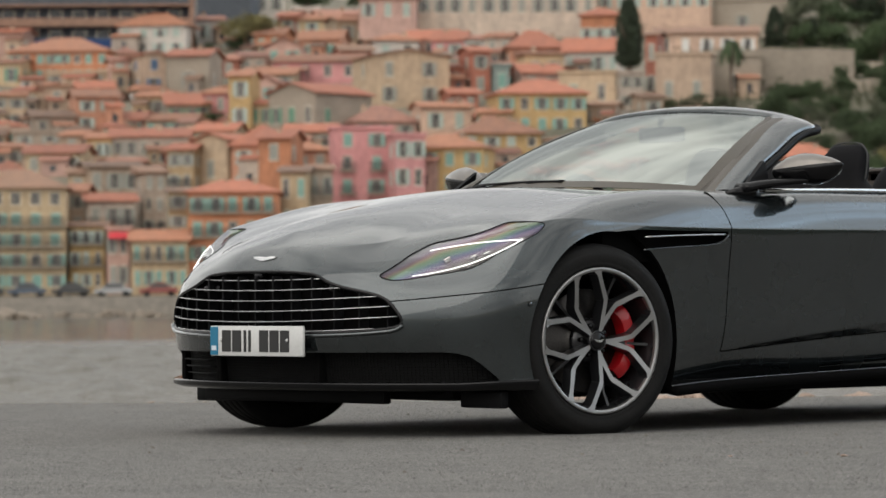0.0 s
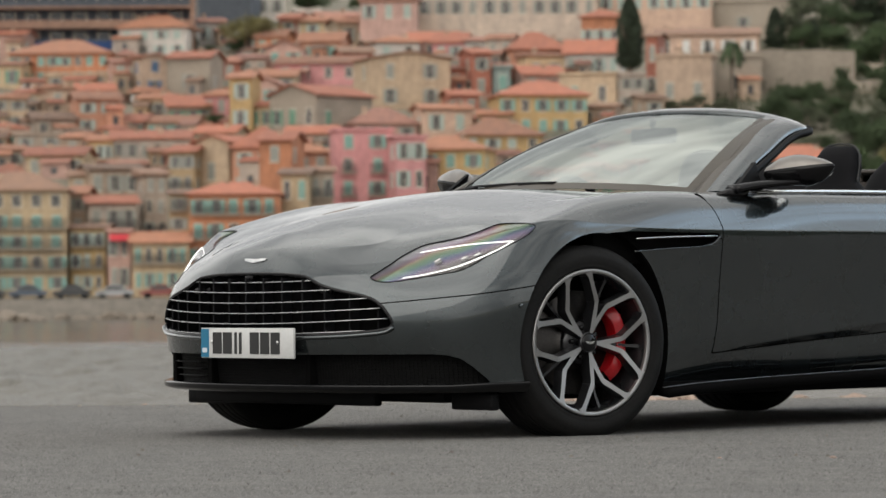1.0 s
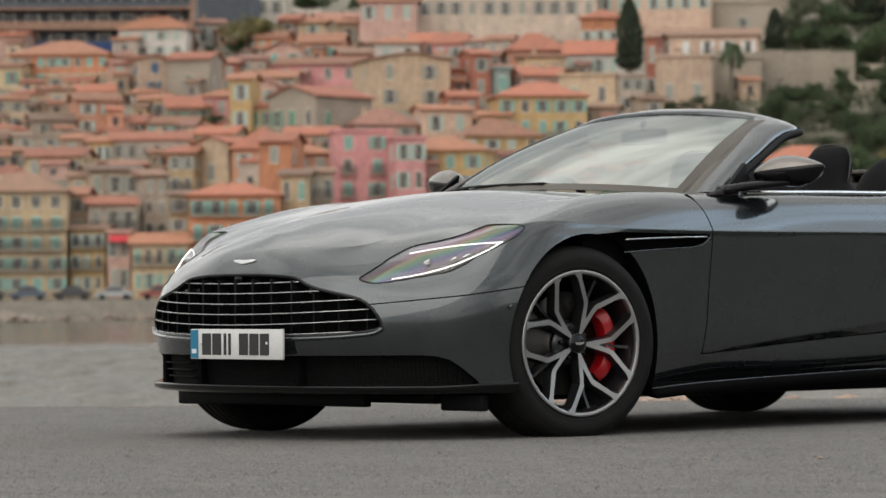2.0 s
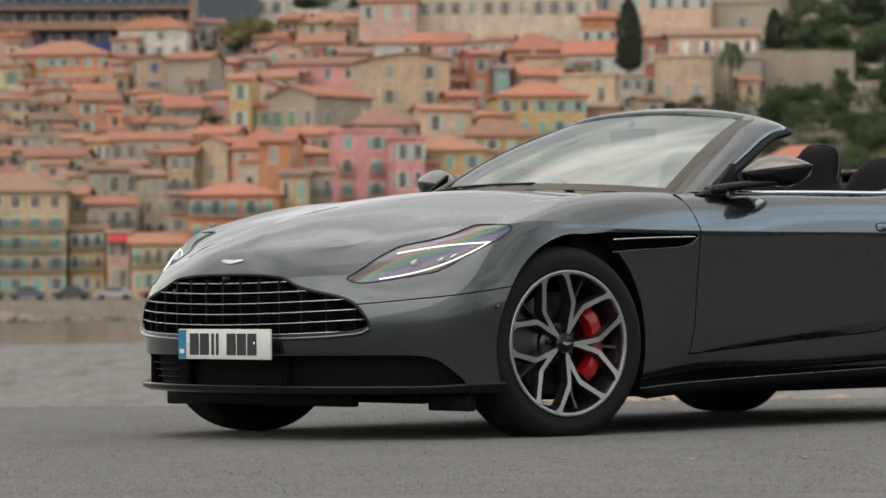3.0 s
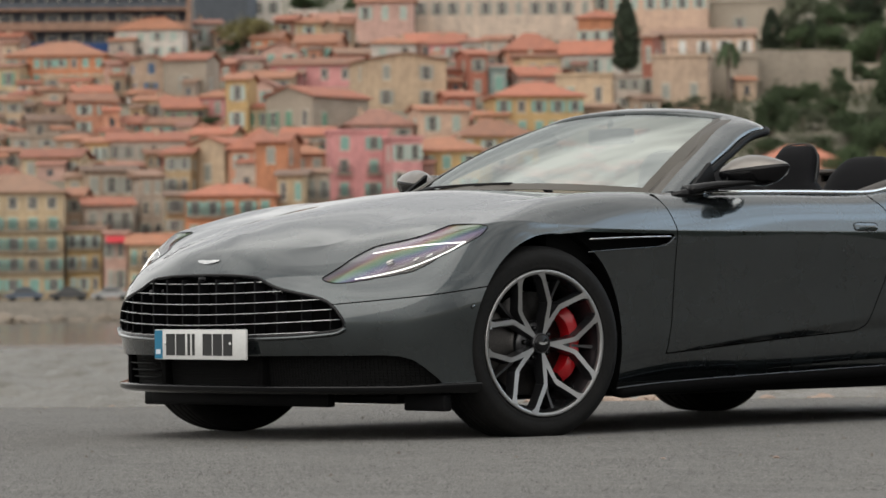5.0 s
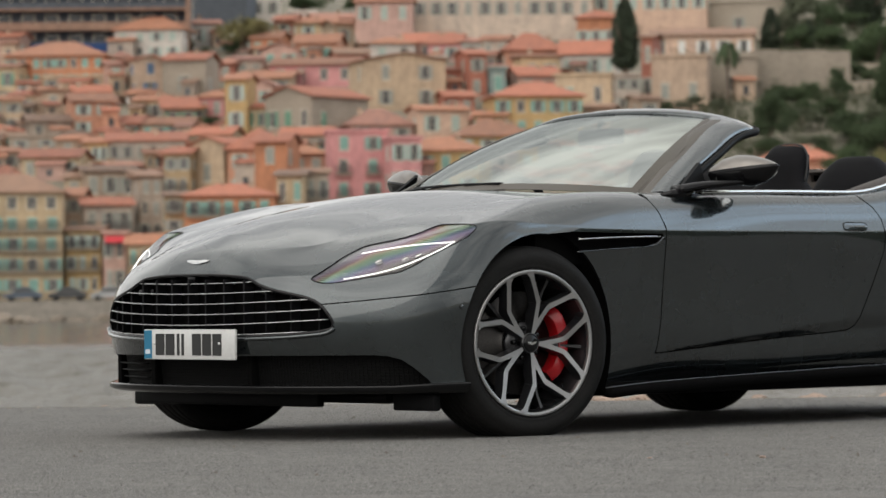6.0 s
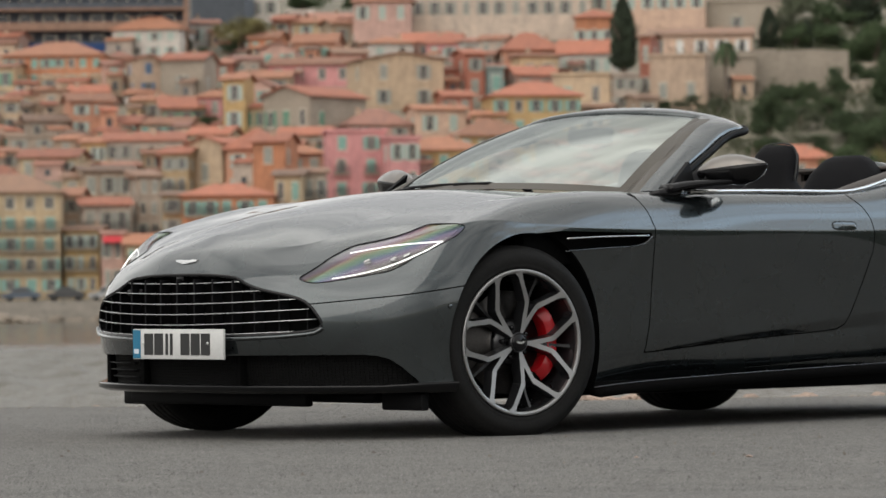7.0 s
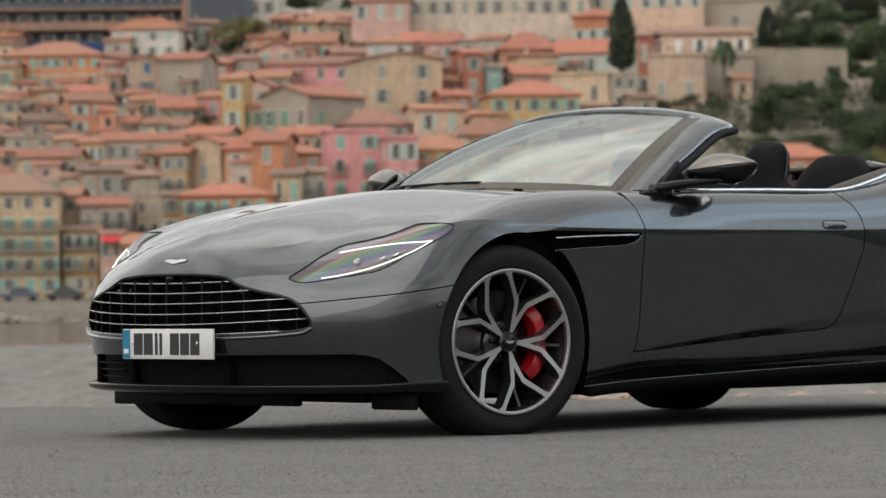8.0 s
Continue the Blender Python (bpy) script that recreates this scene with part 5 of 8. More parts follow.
def spoke_mesh(dark):
    """Two limbs that run out side by side, part round a slot and then bend away to the rim; a dark strut lies behind the slot."""
    store = ([], [], [])
    if dark:
        bar([(.06, 0, .007, -.070), (.14, 0, .0055, -.076), (.20, 0, .0045, -.080), (.252, 0, .006, -.092)], store, True)
    else:
        limb = ((.030, .0020, .0030, -.090), (.062, .0052, .0062, -.0905), (.092, .0088, .0092, -.0915), (.108, .0128, .0088, -.0925), (.130, .0182, .0084, -.0945), (.149, .0240, .0090, -.096),
                (.156, .0290, .0100, -.0975), (.186, .0590, .0090, -.103), (.215, .0880, .0090, -.108), (.226, .0990, .0115, -.1100), (.235, .1080, .0200, -.1115))
        for s in (-1, 1):
            bar([(math.hypot(u, v), s * math.degrees(math.atan2(v, u)), w, y - .011 - .028 * u) for u, v, w, y in limb], store, False)
    return mesh_of("spoke", store[0], store[1], None, False, [DARK_ALLOY, MACHINED], store[2])


SPOKE, STRUT = spoke_mesh(False), spoke_mesh(True)
NUT = lathe([(.0005, -.086), (.008, -.086), (.0095, -.083), (.0095, -.06)], 8, BLACK_GLOSS, "wheel_nut")


def caliper_mesh(r0, r1, a0, a1):
    bm = bmesh.new()
    rows = []
    for a in np.linspace(a0, a1, 15):
        e = min(1, (a - a0) / 10, (a1 - a) / 10) * .25 + .75
        c, s = math.cos(radians(a)), math.sin(radians(a))
        waist = 1 - .10 * math.exp(-((a - (a0 + a1) / 2) / 6) ** 2)
        rows.append([bm.verts.new((r * c, y, r * s)) for r, y in ((r0, -.062 * e), (r0 + .006, -.078 * e), ((r0 + r1) / 2, -.084 * e * waist), (r1 - .012, -.078 * e * waist), (r1 * e, -.058), (r1 * e, .035), (r0, .035))])
    for a, b in zip(rows, rows[1:]):
        for i in range(7):
            bm.faces.new((a[i], a[(i + 1) % 7], b[(i + 1) % 7], b[i]))
    bm.faces.new(rows[0])
    bm.faces.new(rows[-1][::-1])
    return from_bm("brake_caliper", bm, CALIPER_RED)


CALIPER = caliper_mesh(.144, .206, -47, 44)
CAP_WING = mesh_of("cap_badge", [(x, -.1155 - t, z) for t in (0, .001) for x, z in ((-.022, .006), (-.004, .003), (.004, .003), (.022, .006), (.016, -.002), (.004, -.006), (-.004, -.006), (-.016, -.002))],
                   [tuple(range(15, 7, -1))] + [(i, (i + 1) % 8, 8 + (i + 1) % 8, 8 + i) for i in range(8)], CHROME)


def wheel(x, y, turn, spin, wide):
    w = part("wheel", BARREL, car, "dark and machined alloy wheel with Y-shaped spokes", pose(x, y, .352, 0, 0, turn) @ Matrix.Diagonal((1, wide, 1, 1)))
    part("tyre", TYRE_FLAT if y < 0 else TYRE, w, "black low-profile tyre")
    part("rim_edge", LIP_RING, w)
    part("brake_disc", ROTOR, w)
    part("hub", HAT, w)
    part("centre_cap", CAP, w)
    part("cap_edge", CAP_EDGE, w)
    part("cap_badge", CAP_WING, w)
    part("brake_caliper", CALIPER, w, "bright red brake caliper")
    for i in range(5):
        part("spoke", SPOKE, w, at=pose(0, 0, 0, 0, spin + 72 * i, 0))
        part("strut", STRUT, w, at=pose(0, 0, 0, 0, spin + 72 * i, 0))
        part("wheel_nut", NUT, w, at=pose(.055 * math.cos(radians(spin + 36 + 72 * i)), 0, -.055 * math.sin(radians(spin + 36 + 72 * i))))
    return w


wheel(.004, -.8325, -8.5, 4, 1)
wheel(0, .8325, 172, 20, 1)
wheel(2.805, -.8225, 0, 30, 1.12)
wheel(2.805, .8225, 180, 10, 1.12)

# wheel wells, sealed body underneath
for x0 in (0, 2.805):
    for sgn in (-1, 1):
        aa = np.linspace(-25, 205, 30)
        wv = [(x0 + .405 * math.cos(radians(a)), sgn * (y - (.068 * max(0, -math.cos(radians(a))) if x0 == 0 and y > .9 else 0)), .352 + .425 * math.sin(radians(a))) for y in (.945, .58) for a in aa] + [(x0, sgn * .58, .352)]
        wf = [(i, i + 1, 31 + i, 30 + i) for i in range(29)] + [(30 + i, 31 + i, 60) for i in range(29)]
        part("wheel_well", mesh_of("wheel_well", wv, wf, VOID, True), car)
# solid near-black blocks stand in for the dark inside of the body
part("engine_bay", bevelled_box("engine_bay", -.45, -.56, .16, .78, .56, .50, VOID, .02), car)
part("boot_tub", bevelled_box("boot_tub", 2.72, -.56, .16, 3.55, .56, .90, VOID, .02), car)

# arch edges, sills, side vents
for sgn in (-1, 1):
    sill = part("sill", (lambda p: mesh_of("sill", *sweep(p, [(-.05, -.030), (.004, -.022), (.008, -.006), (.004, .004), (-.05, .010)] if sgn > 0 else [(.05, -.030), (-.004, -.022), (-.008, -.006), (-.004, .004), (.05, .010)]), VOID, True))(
        curve([(.345, sgn * .952, .172), (.5, sgn * .955, .183), (.75, sgn * .952, .194), (1.35, sgn * .950, .212), (2.0, sgn * .955, .229), (2.42, sgn * .965, .24)], 40)), car, "black side sill with a thin highlight line added along its lip")
    # thin metal tube stands in for the sky's highlight on the sill's lip
    part("sill_highlight", (lambda p: mesh_of("sill_highlight", *sweep(p, ring(.0017, .0017, 8)), SILL_GLINT, True))(
        curve([(.36, sgn * .960, .180), (.5, sgn * .963, .190), (.75, sgn * .960, .201), (1.35, sgn * .958, .219), (2.0, sgn * .963, .236), (2.40, sgn * .972, .246)], 40)), sill, "thin metal line for the sky's highlight on the sill's lip")
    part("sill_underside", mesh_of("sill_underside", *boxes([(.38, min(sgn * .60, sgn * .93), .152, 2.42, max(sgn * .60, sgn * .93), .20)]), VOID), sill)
    # near-black block fills the vent, its shade given as colour
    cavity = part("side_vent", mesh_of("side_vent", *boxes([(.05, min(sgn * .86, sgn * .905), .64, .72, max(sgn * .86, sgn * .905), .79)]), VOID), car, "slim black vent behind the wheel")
    strake = curve([(.205, sgn * .966, .731), (.35, sgn * .966, .737), (.5, sgn * .964, .741), (.645, sgn * .961, .744)], 16)
    part("strake", mesh_of("strake", *sweep(strake, [(-.018, -.003), (.005, -.0022), (.006, .001), (-.018, .003)] if sgn > 0 else [(.018, -.003), (-.005, -.0022), (-.006, .001), (.018, .003)]), SLAT_METAL, True), cavity, "bright metal blade across the vent")
    edge = curve([(.215, sgn * .958, .684), (.32, sgn * .958, .691), (.45, sgn * .957, .698), (.60, sgn * .954, .706), (.66, sgn * .953, .720), (.688, sgn * .952, .742)], 24)
    part("vent_edge", mesh_of("vent_edge", *sweep(edge, ring(.004, .0035, 6)), PAINT, True), cavity)

# ---------------------------------------------------------------- windscreen and its frame
lower_edge = curve([(.835, -.715, .905), (.72, -.50, .925), (.65, -.25, .938), (.62, 0, .942), (.65, .25, .938), (.72, .50, .925), (.835, .715, .905)], 41)
upper_edge = curve([(1.452, -.525, 1.222), (1.425, -.42, 1.240), (1.39, -.25, 1.256), (1.372, 0, 1.264), (1.39, .25, 1.256), (1.425, .42, 1.240), (1.452, .525, 1.222)], 41)
gv = []
for k in np.linspace(0, 1, 17):
    row = lower_edge * (1 - k) + upper_edge * k
    bulge = math.sin(math.pi * k) * .026
    row[:, 1] *= 1.012 + .03 * math.sin(math.pi * k)
    gv += [tuple(p) for p in row + np.array([-bulge * .5, 0, bulge * .87]) * np.ones((41, 1))]
gf, gi = [], []
for i in range(16):
    for j in range(40):
        gf.append((i * 41 + j, (i + 1) * 41 + j, (i + 1) * 41 + j + 1, i * 41 + j + 1))
        gi.append(0)
screen = part("windscreen", mesh_of("windscreen", gv, gf, None, True, [WINDSCREEN], gi), car, "raked windscreen mirroring a pale cloudy sky")
screen.visible_shadow = False
gp = np.array(gv).reshape(17, 41, 3) + np.array([-.0015, 0, .0025])
edge_faces = [(i * 41 + j, i * 41 + j + 1, (i + 1) * 41 + j + 1, (i + 1) * 41 + j) for i in range(16) for j in range(40) if j < 2 or j > 37 or i < 1 or i > 15]
part("glass_edge", mesh_of("glass_edge", gp.reshape(-1, 3), edge_faces, FRIT, True), screen, "taupe printed border of the glass")

inner = [(.81, -.722, .905), (.985, -.668, 1.004), (1.185, -.606, 1.110), (1.35, -.548, 1.190), (1.44, -.515, 1.224), (1.425, -.42, 1.242), (1.388, -.25, 1.258), (1.368, 0, 1.266)]
outer = [(.905, -.815, .912), (1.10, -.757, 1.012), (1.30, -.700, 1.098), (1.49, -.643, 1.168), (1.612, -.603, 1.194), (1.59, -.42, 1.240), (1.565, -.25, 1.264), (1.545, 0, 1.274)]
ins, outs = curve(inner, 40), curve(outer, 40)
fv = []
for a, b in zip(ins, outs):
    d = b - a
    nrm = np.array([-.25, -.75, .60] if a[1] < -.5 else [-.35, -.1, .82])
    nrm /= np.linalg.norm(nrm)
    e = float(np.clip((-.515 - a[1]) / .06, 0, 1))           # on the pillars the frame tucks under the glass
    for k, hgt in ((-.22 * e, -.012 + .006 * e), (0, .004 + .010 * e), (.2 + .02 * e, .016 + .003 * e), (.5, .022), (.8, .014), (1, 0), (1, -.02)):
        fv.append(tuple(a + d * k + nrm * hgt))
fv = np.array(fv)
ff = [(i * 7 + j, i * 7 + j + 1, (i + 1) * 7 + j + 1, (i + 1) * 7 + j) for i in range(39) for j in range(6)] + [(i * 7 + 6, i * 7, (i + 1) * 7, (i + 1) * 7 + 6) for i in range(39)]
fv[np.arange(39 * 7, 40 * 7), 1] = 0
bordered = [1 if j < 2 and ins[i][1] < -.53 else 0 for i in range(39) for j in range(6)] + [0] * 39
surround = part("windscreen_frame", mesh_of("windscreen_frame", *both_sides(fv, ff), None, True, [PAINT, FRIT], bordered * 2), car, "grey painted windscreen pillars and header")
for sgn in (-1, 1):
    seal_or_gap_shade = [(x, sgn * (-y + .008), z - .012) for x, y, z in outs[:24]]
    part("seal_or_gap_shade", mesh_of("seal_or_gap_shade", *sweep(seal_or_gap_shade, ring(.012, .015, 8)), BLACK_SATIN, True), surround)
    part("quarter_panel", mesh_of("quarter_panel", [(x, sgn * (y + o), z) for o in (0, -.02) for x, y, z in ((.885, .843, .912), (1.055, .81, 1.035), (1.06, .845, .918))],
                                  [(0, 1, 2), (5, 4, 3), (0, 3, 4, 1), (1, 4, 5, 2), (2, 5, 3, 0)], BLACK_SATIN), surround)
    belt = curve([(1.0, sgn * .838, .920), (1.2, sgn * .848, .923), (1.6, sgn * .858, .928), (1.88, sgn * .864, .930), (2.0, sgn * .862, .939), (2.15, sgn * .850, .968), (2.35, sgn * .82, 1.012), (2.6, sgn * .75, 1.045)], 50)
    part("belt_strip", mesh_of("belt_strip", *sweep(belt, [(-.007, -.009), (.007, -.009), (.005, .004), (0, .007), (-.005, .004)]), CHROME, True), car, "bright metal strip along the waistline")

# wipers on the glass
for pts in ([(.735, .46, .962), (.69, .22, .966), (.675, 0, .965), (.70, -.12, .957), (.77, -.26, .953)], [(.80, .62, .944), (.73, .50, .953), (.70, .38, .957)]):
    wiper = part("wiper", mesh_of("wiper", *sweep(curve(pts, 20), [(-.012, 0), (-.004, .009), (.006, .007), (.012, 0)]), BLACK_SATIN, True), car)
part("wiper_arm", bevelled_box("wiper_arm", .655, -.10, .958, .685, .10, .974, BLACK_SATIN, .006), wiper)


# ---------------------------------------------------------------- mirrors
def blob(name, rows, material, n=24, power=2.6, cap=True):
    """A rounded body from rows of (centre x, y, z, half width a, half height b), each ring in the plane across y."""
    verts, faces = [], []
    for cx, cy, cz, a, b in rows:
        for i in range(n):
            t = 2 * math.pi * i / n
            c, s = math.cos(t), math.sin(t)
            verts.append((cx + a * math.copysign(abs(c) ** (2 / power), c), cy, cz + b * math.copysign(abs(s) ** (2 / power), s)))
    for i in range(len(rows) - 1):
        for j in range(n):
            faces.append((i * n + j, i * n + (j + 1) % n, (i + 1) * n + (j + 1) % n, (i + 1) * n + j))
    if cap:
        faces += [tuple(range(n))[::-1], tuple((len(rows) - 1) * n + j for j in range(n))]
    return verts, faces


for sgn in (-1, 1):
    cx, cz = 1.174, 1.0
    # blunt at the root, crowned a little inboard, drawn to a point at the tip
    v, f, ks = [], [], np.linspace(-1, 1, 25)
    knots = (-1.0, -.93, -.6, -.2, .2, .6, .85, 1.0)
    for k in ks:
        seam = cz + .002 + .014 * k
        up = np.interp(k, knots, (.010, .034, .058, .064, .054, .034, .017, .003))
        down = np.interp(k, knots, (.020, .034, .042, .056, .066, .056, .030, .004))
        half = np.interp(k, knots, (.020, .050, .060, .062, .060, .048, .028, .006))
        for i in range(28):
            t = 2 * math.pi * i / 28
            c, q = math.cos(t), math.sin(t)
            v.append((cx - .03 + .035 * k + half * c, sgn * (.968 + .134 * k), seam + (up if q > 0 else down) * math.copysign(abs(q) ** 1.1, q)))
    f = [(i * 28 + j, i * 28 + (j + 1) % 28, (i + 1) * 28 + (j + 1) % 28, (i + 1) * 28 + j) for i in range(24) for j in range(28)] + [tuple(range(28))[::-1], tuple(24 * 28 + j for j in range(28))]
    v = np.array(v)
    top, low = cut(v, f, cz + .010 + .104 * (np.abs(v[:, 1]) - .95) - v[:, 2])
    mir = part("door_mirror", mesh_of("door_mirror", *top, MIRROR_CAP, True), car, "door mirror with grey cap and gloss black lower shell")
    part("lower_shell", mesh_of("lower_shell", *low, BLACK_GLOSS, True), mir)
    glass = [(cx + .048, sgn * (.95 + .10 * math.cos(t)), cz + .042 * math.sin(t)) for t in np.linspace(0, 2 * math.pi, 25)[:-1]]
    part("mirror_glass", mesh_of("mirror_glass", glass + [(x + .012, y, z) for x, y, z in glass], [tuple(range(24, 48))] + [(i, (i + 1) % 24, 24 + (i + 1) % 24, 24 + i) for i in range(24)], MIRROR), mir)
    arm = curve([(.88, sgn * .845, .925), (.96, sgn * .868, .940), (1.06, sgn * .91, .950), (1.14, sgn * .97, .958)], 16)
    part("arm", mesh_of("arm", *sweep([(*p, g) for p, g in zip(arm, np.linspace(1.5, .9, 16))], [(-.035, 0), (-.02, .012), (.02, .012), (.035, 0), (.02, -.012), (-.02, -.012)]), BLACK_GLOSS, True), mir)
    part("foot", mesh_of("foot", *sweep([(.80, sgn * .842, .905, .4), (.91, sgn * .845, .914, 1.1), (1.02, sgn * .835, .920, .5)], ring(.028, .022, 10)), BLACK_GLOSS, True), mir)

# ---------------------------------------------------------------- cockpit
tub = part("cockpit_tub", mesh_of("cockpit_tub", *boxes([(.76, -.80, .24, 2.66, .80, .30), (.76, -.80, .30, .80, .80, .86), (2.64, -.70, .30, 2.68, .70, .98)]), LEATHER), car)
for sgn in (-1, 1):
    part("door_card", bevelled_box("door_card", .86, min(sgn * .745, sgn * .815), .30, 2.32, max(sgn * .745, sgn * .815), .917, LEATHER, .02, 3), tub)
bm = bmesh.new()
rows = []
for y in np.linspace(-.76, .76, 33):
    hump = .05 * math.exp(-((y - .38) / .16) ** 2)
    rows.append([bm.verts.new((x, y, z)) for x, z in ((.66, .60), (.66, .885), (.80, .905 + hump * .2), (1.0, .905 + hump), (1.10, .88 + hump), (1.13, .80), (1.08, .68), (1.0, .60))])
for a, b in zip(rows, rows[1:]):
    for i in range(8):
        bm.faces.new((a[i], a[(i + 1) % 8], b[(i + 1) % 8], b[i]))
bm.faces.new(rows[0])
bm.faces.new(rows[-1][::-1])
part("dashboard", from_bm("dashboard", bm, LEATHER), tub)
bm = bmesh.new()
circle = [(.175 * math.cos(t), .175 * math.sin(t)) for t in np.linspace(0, 2 * math.pi, 41)]
wheel_path = [(1.22 + .35 * b * .4, .38 + a, .83 + b) for a, b in circle]
part("steering_wheel", mesh_of("steering_wheel", *sweep(wheel_path, ring(.016, .016, 8), caps=False), LEATHER, True), tub)
part("steering_boss", bevelled_box("steering_boss", 1.16, .30, .79, 1.24, .46, .87, LEATHER, .02), tub)
bm.free()


def seat(x, y, lean, front):
    """A seat: cushion, back with shoulders, and a head restraint that grows out of it."""
    s = part("seat", (lambda r: mesh_of("seat", *(lambda v, f: ([(q[0], q[2], q[1]) for q in v], f))(*blob("seat", r, LEATHER, 28, 3.2)), LEATHER, True))(
        [(x + lean * k, y_, y, th, hw) for k, y_, th, hw in ((-.45, .42, .10, .22), (-.2, .60, .09, .24), (0, .76, .075, .245), (.18, .88, .062, .225), (.26, .945, .055, .165), (.30, .985, .05, .112), (.34, 1.04, .052, .112), (.375, 1.095, .046, .104), (.395, 1.128, .03, .080), (.40, 1.138, .012, .04))] if front else
        [(x + lean * k, y_, y, th, hw) for k, y_, th, hw in ((-.2, .60, .10, .25), (.1, .88, .09, .235), (.2, .97, .085, .20), (.25, 1.03, .078, .17), (.28, 1.072, .062, .13), (.293, 1.094, .045, .10), (.298, 1.104, .02, .07))]), tub, "black leather seat with raised head restraint")
    if front:
        part("cushion", bevelled_box("cushion", x - .62, y - .25, .34, x - .08, y + .25, .52, LEATHER, .06, 4), s)
    pip = [(x + lean * k + .0, y + sg * w, z) for sg in (1,) for k, z, w in ((.30, .985, .118), (.34, 1.04, .118), (.375, 1.095, .110), (.395, 1.128, .085), (.402, 1.143, .04))]
    if front:
        full = pip + [(a, 2 * y - b, c) for a, b, c in pip[::-1]]
        part("piping", mesh_of("piping", *sweep(curve(full, 30), ring(.004, .004, 6)), TAN_PIPING, True), s)
    return s


seat(1.93, -.38, .36, True)
seat(1.93, .38, .36, True)
seat(2.46, -.36, .30, False)
seat(2.46, .36, .30, False)
tonneau = curve([(2.42, -.74, .985), (2.46, -.4, 1.02), (2.48, 0, 1.03), (2.46, .4, 1.02), (2.42, .74, .985)], 21)
tv = [(x + dx, y, z + dz) for dx, dz in ((.17, -.12), (.19, -.03), (.22, 0), (.27, .015), (.38, .02)) for x, y, z in tonneau]
part("tonneau", mesh_of("tonneau", tv, [(i * 21 + j, i * 21 + j + 1, (i + 1) * 21 + j + 1, (i + 1) * 21 + j) for i in range(4) for j in range(20)], LEATHER, True), tub, "dark leather cover over the folded roof")
TRIM_LEATHER = surface("grey_brown_leather", (.055, .047, .042), .6, 0, .2, 12, 200, .3, .002, spec=.3)
for sgn in (-1, 1):
    quarter = curve([(1.90, sgn * .79, .912), (2.05, sgn * .785, .944), (2.2, sgn * .77, .972), (2.4, sgn * .735, 1.005), (2.60, sgn * .65, 1.02)], 24)
    part("quarter_trim", mesh_of("quarter_trim", *sweep([(*p, g) for p, g in zip(quarter, np.linspace(.5, 1.2, 24))], ring(.055, .026, 12)), TRIM_LEATHER, True), tub, "grey-brown leather trim beside the rear seats")
# bulkhead between the rear seats with its open slot
part("bulkhead", mesh_of("bulkhead", *boxes([(2.60, -.30, .86, 2.62, .30, 1.005), (2.60, -.30, 1.034, 2.62, .30, 1.046), (2.60, -.30, 1.005, 2.62, -.165, 1.034), (2.60, -.05, 1.005, 2.62, .05, 1.034), (2.60, .165, 1.005, 2.62, .30, 1.034)]), TRIM_LEATHER), tub)
part("rear_deck", bevelled_box("rear_deck", 2.58, -.62, 1.040, 2.95, .62, 1.056, TRIM_LEATHER, .007, 3), tub)
for sgn in (-1, 1):
    part("fairing", mesh_of("fairing", *(lambda v, f: ([(q[1], q[0], q[2]) for q in v], f))(*blob("fairing", [(sgn * .36, x, .98, w, hgt) for x, w, hgt in ((2.60, .17, .105), (2.70, .18, .100), (2.85, .17, .080), (3.05, .14, .050), (3.25, .08, .02))], PAINT, 24, 2.4)), PAINT, True), car, "painted fairing behind the rear head restraint")
sensor = bmesh.new()
bmesh.ops.create_uvsphere(sensor, u_segments=14, v_segments=8, radius=.009)
bmesh.ops.scale(sensor, verts=sensor.verts[:], vec=(1, .35, 1))
bmesh.ops.translate(sensor, verts=sensor.verts[:], vec=(-.352, -.934, .487))
part("parking_sensor", from_bm("parking_sensor", sensor, PAINT), bumper)
rear_view = part("rear_view_mirror", bevelled_box("rear_view_mirror", 1.325, -.12, 1.14, 1.365, .12, 1.205, BLACK_GLOSS, .016, 4), car)
part("stalk", mesh_of("stalk", *sweep([(1.34, 0, 1.195), (1.335, 0, 1.215), (1.345, 0, 1.236)], ring(.012, .012, 8)), BLACK_SATIN, True), rear_view)


house(-44.7, 376, 10.3, 10.8, 8.5, 3, "cream", "hip", "brown", 2.01, 5, 5, "teal", "cream rendered town house, hipped red-tiled roof, teal shutters", low=0.9, balcony=(1,2,3,), loggia=True)
house(-39.4, 386, 1.7, 4.5, 6.0, -4, "beige", "side", "rust", 0.91, 2, 1, "grey", "beige rendered town house, gabled red-tiled roof, grey shutters", low=7.1)
house(-37.5, 378, 3.7, 6.8, 6.0, -3, "yellow", "side", "brown", 0.50, 3, 3, "mist", "yellow rendered town house, gabled red-tiled roof, pale green shutters", low=0.9, balcony=(1,2,))
house(-35.4, 384, 5.2, 3.4, 6.0, 12, "whitegrey", "side", "red", 0.89, 1, 3, "grey", "pale grey rendered town house, gabled red-tiled roof, grey shutters", low=7.1, balcony=(0,))
house(-34.1, 377, 2.4, 6.5, 6.0, 3, "blush", "flat", "red", 0.00, 2, 2, "grey", "pale pink rendered town house, flat roof, grey shutters", low=0.9, awning=True)
house(-29.6, 375, 5.9, 5.2, 6.0, 2, "cream", "side", "rust", 1.14, 2, 5, "teal", "cream rendered town house, gabled red-tiled roof, teal shutters", low=0.9, balcony=(1,))
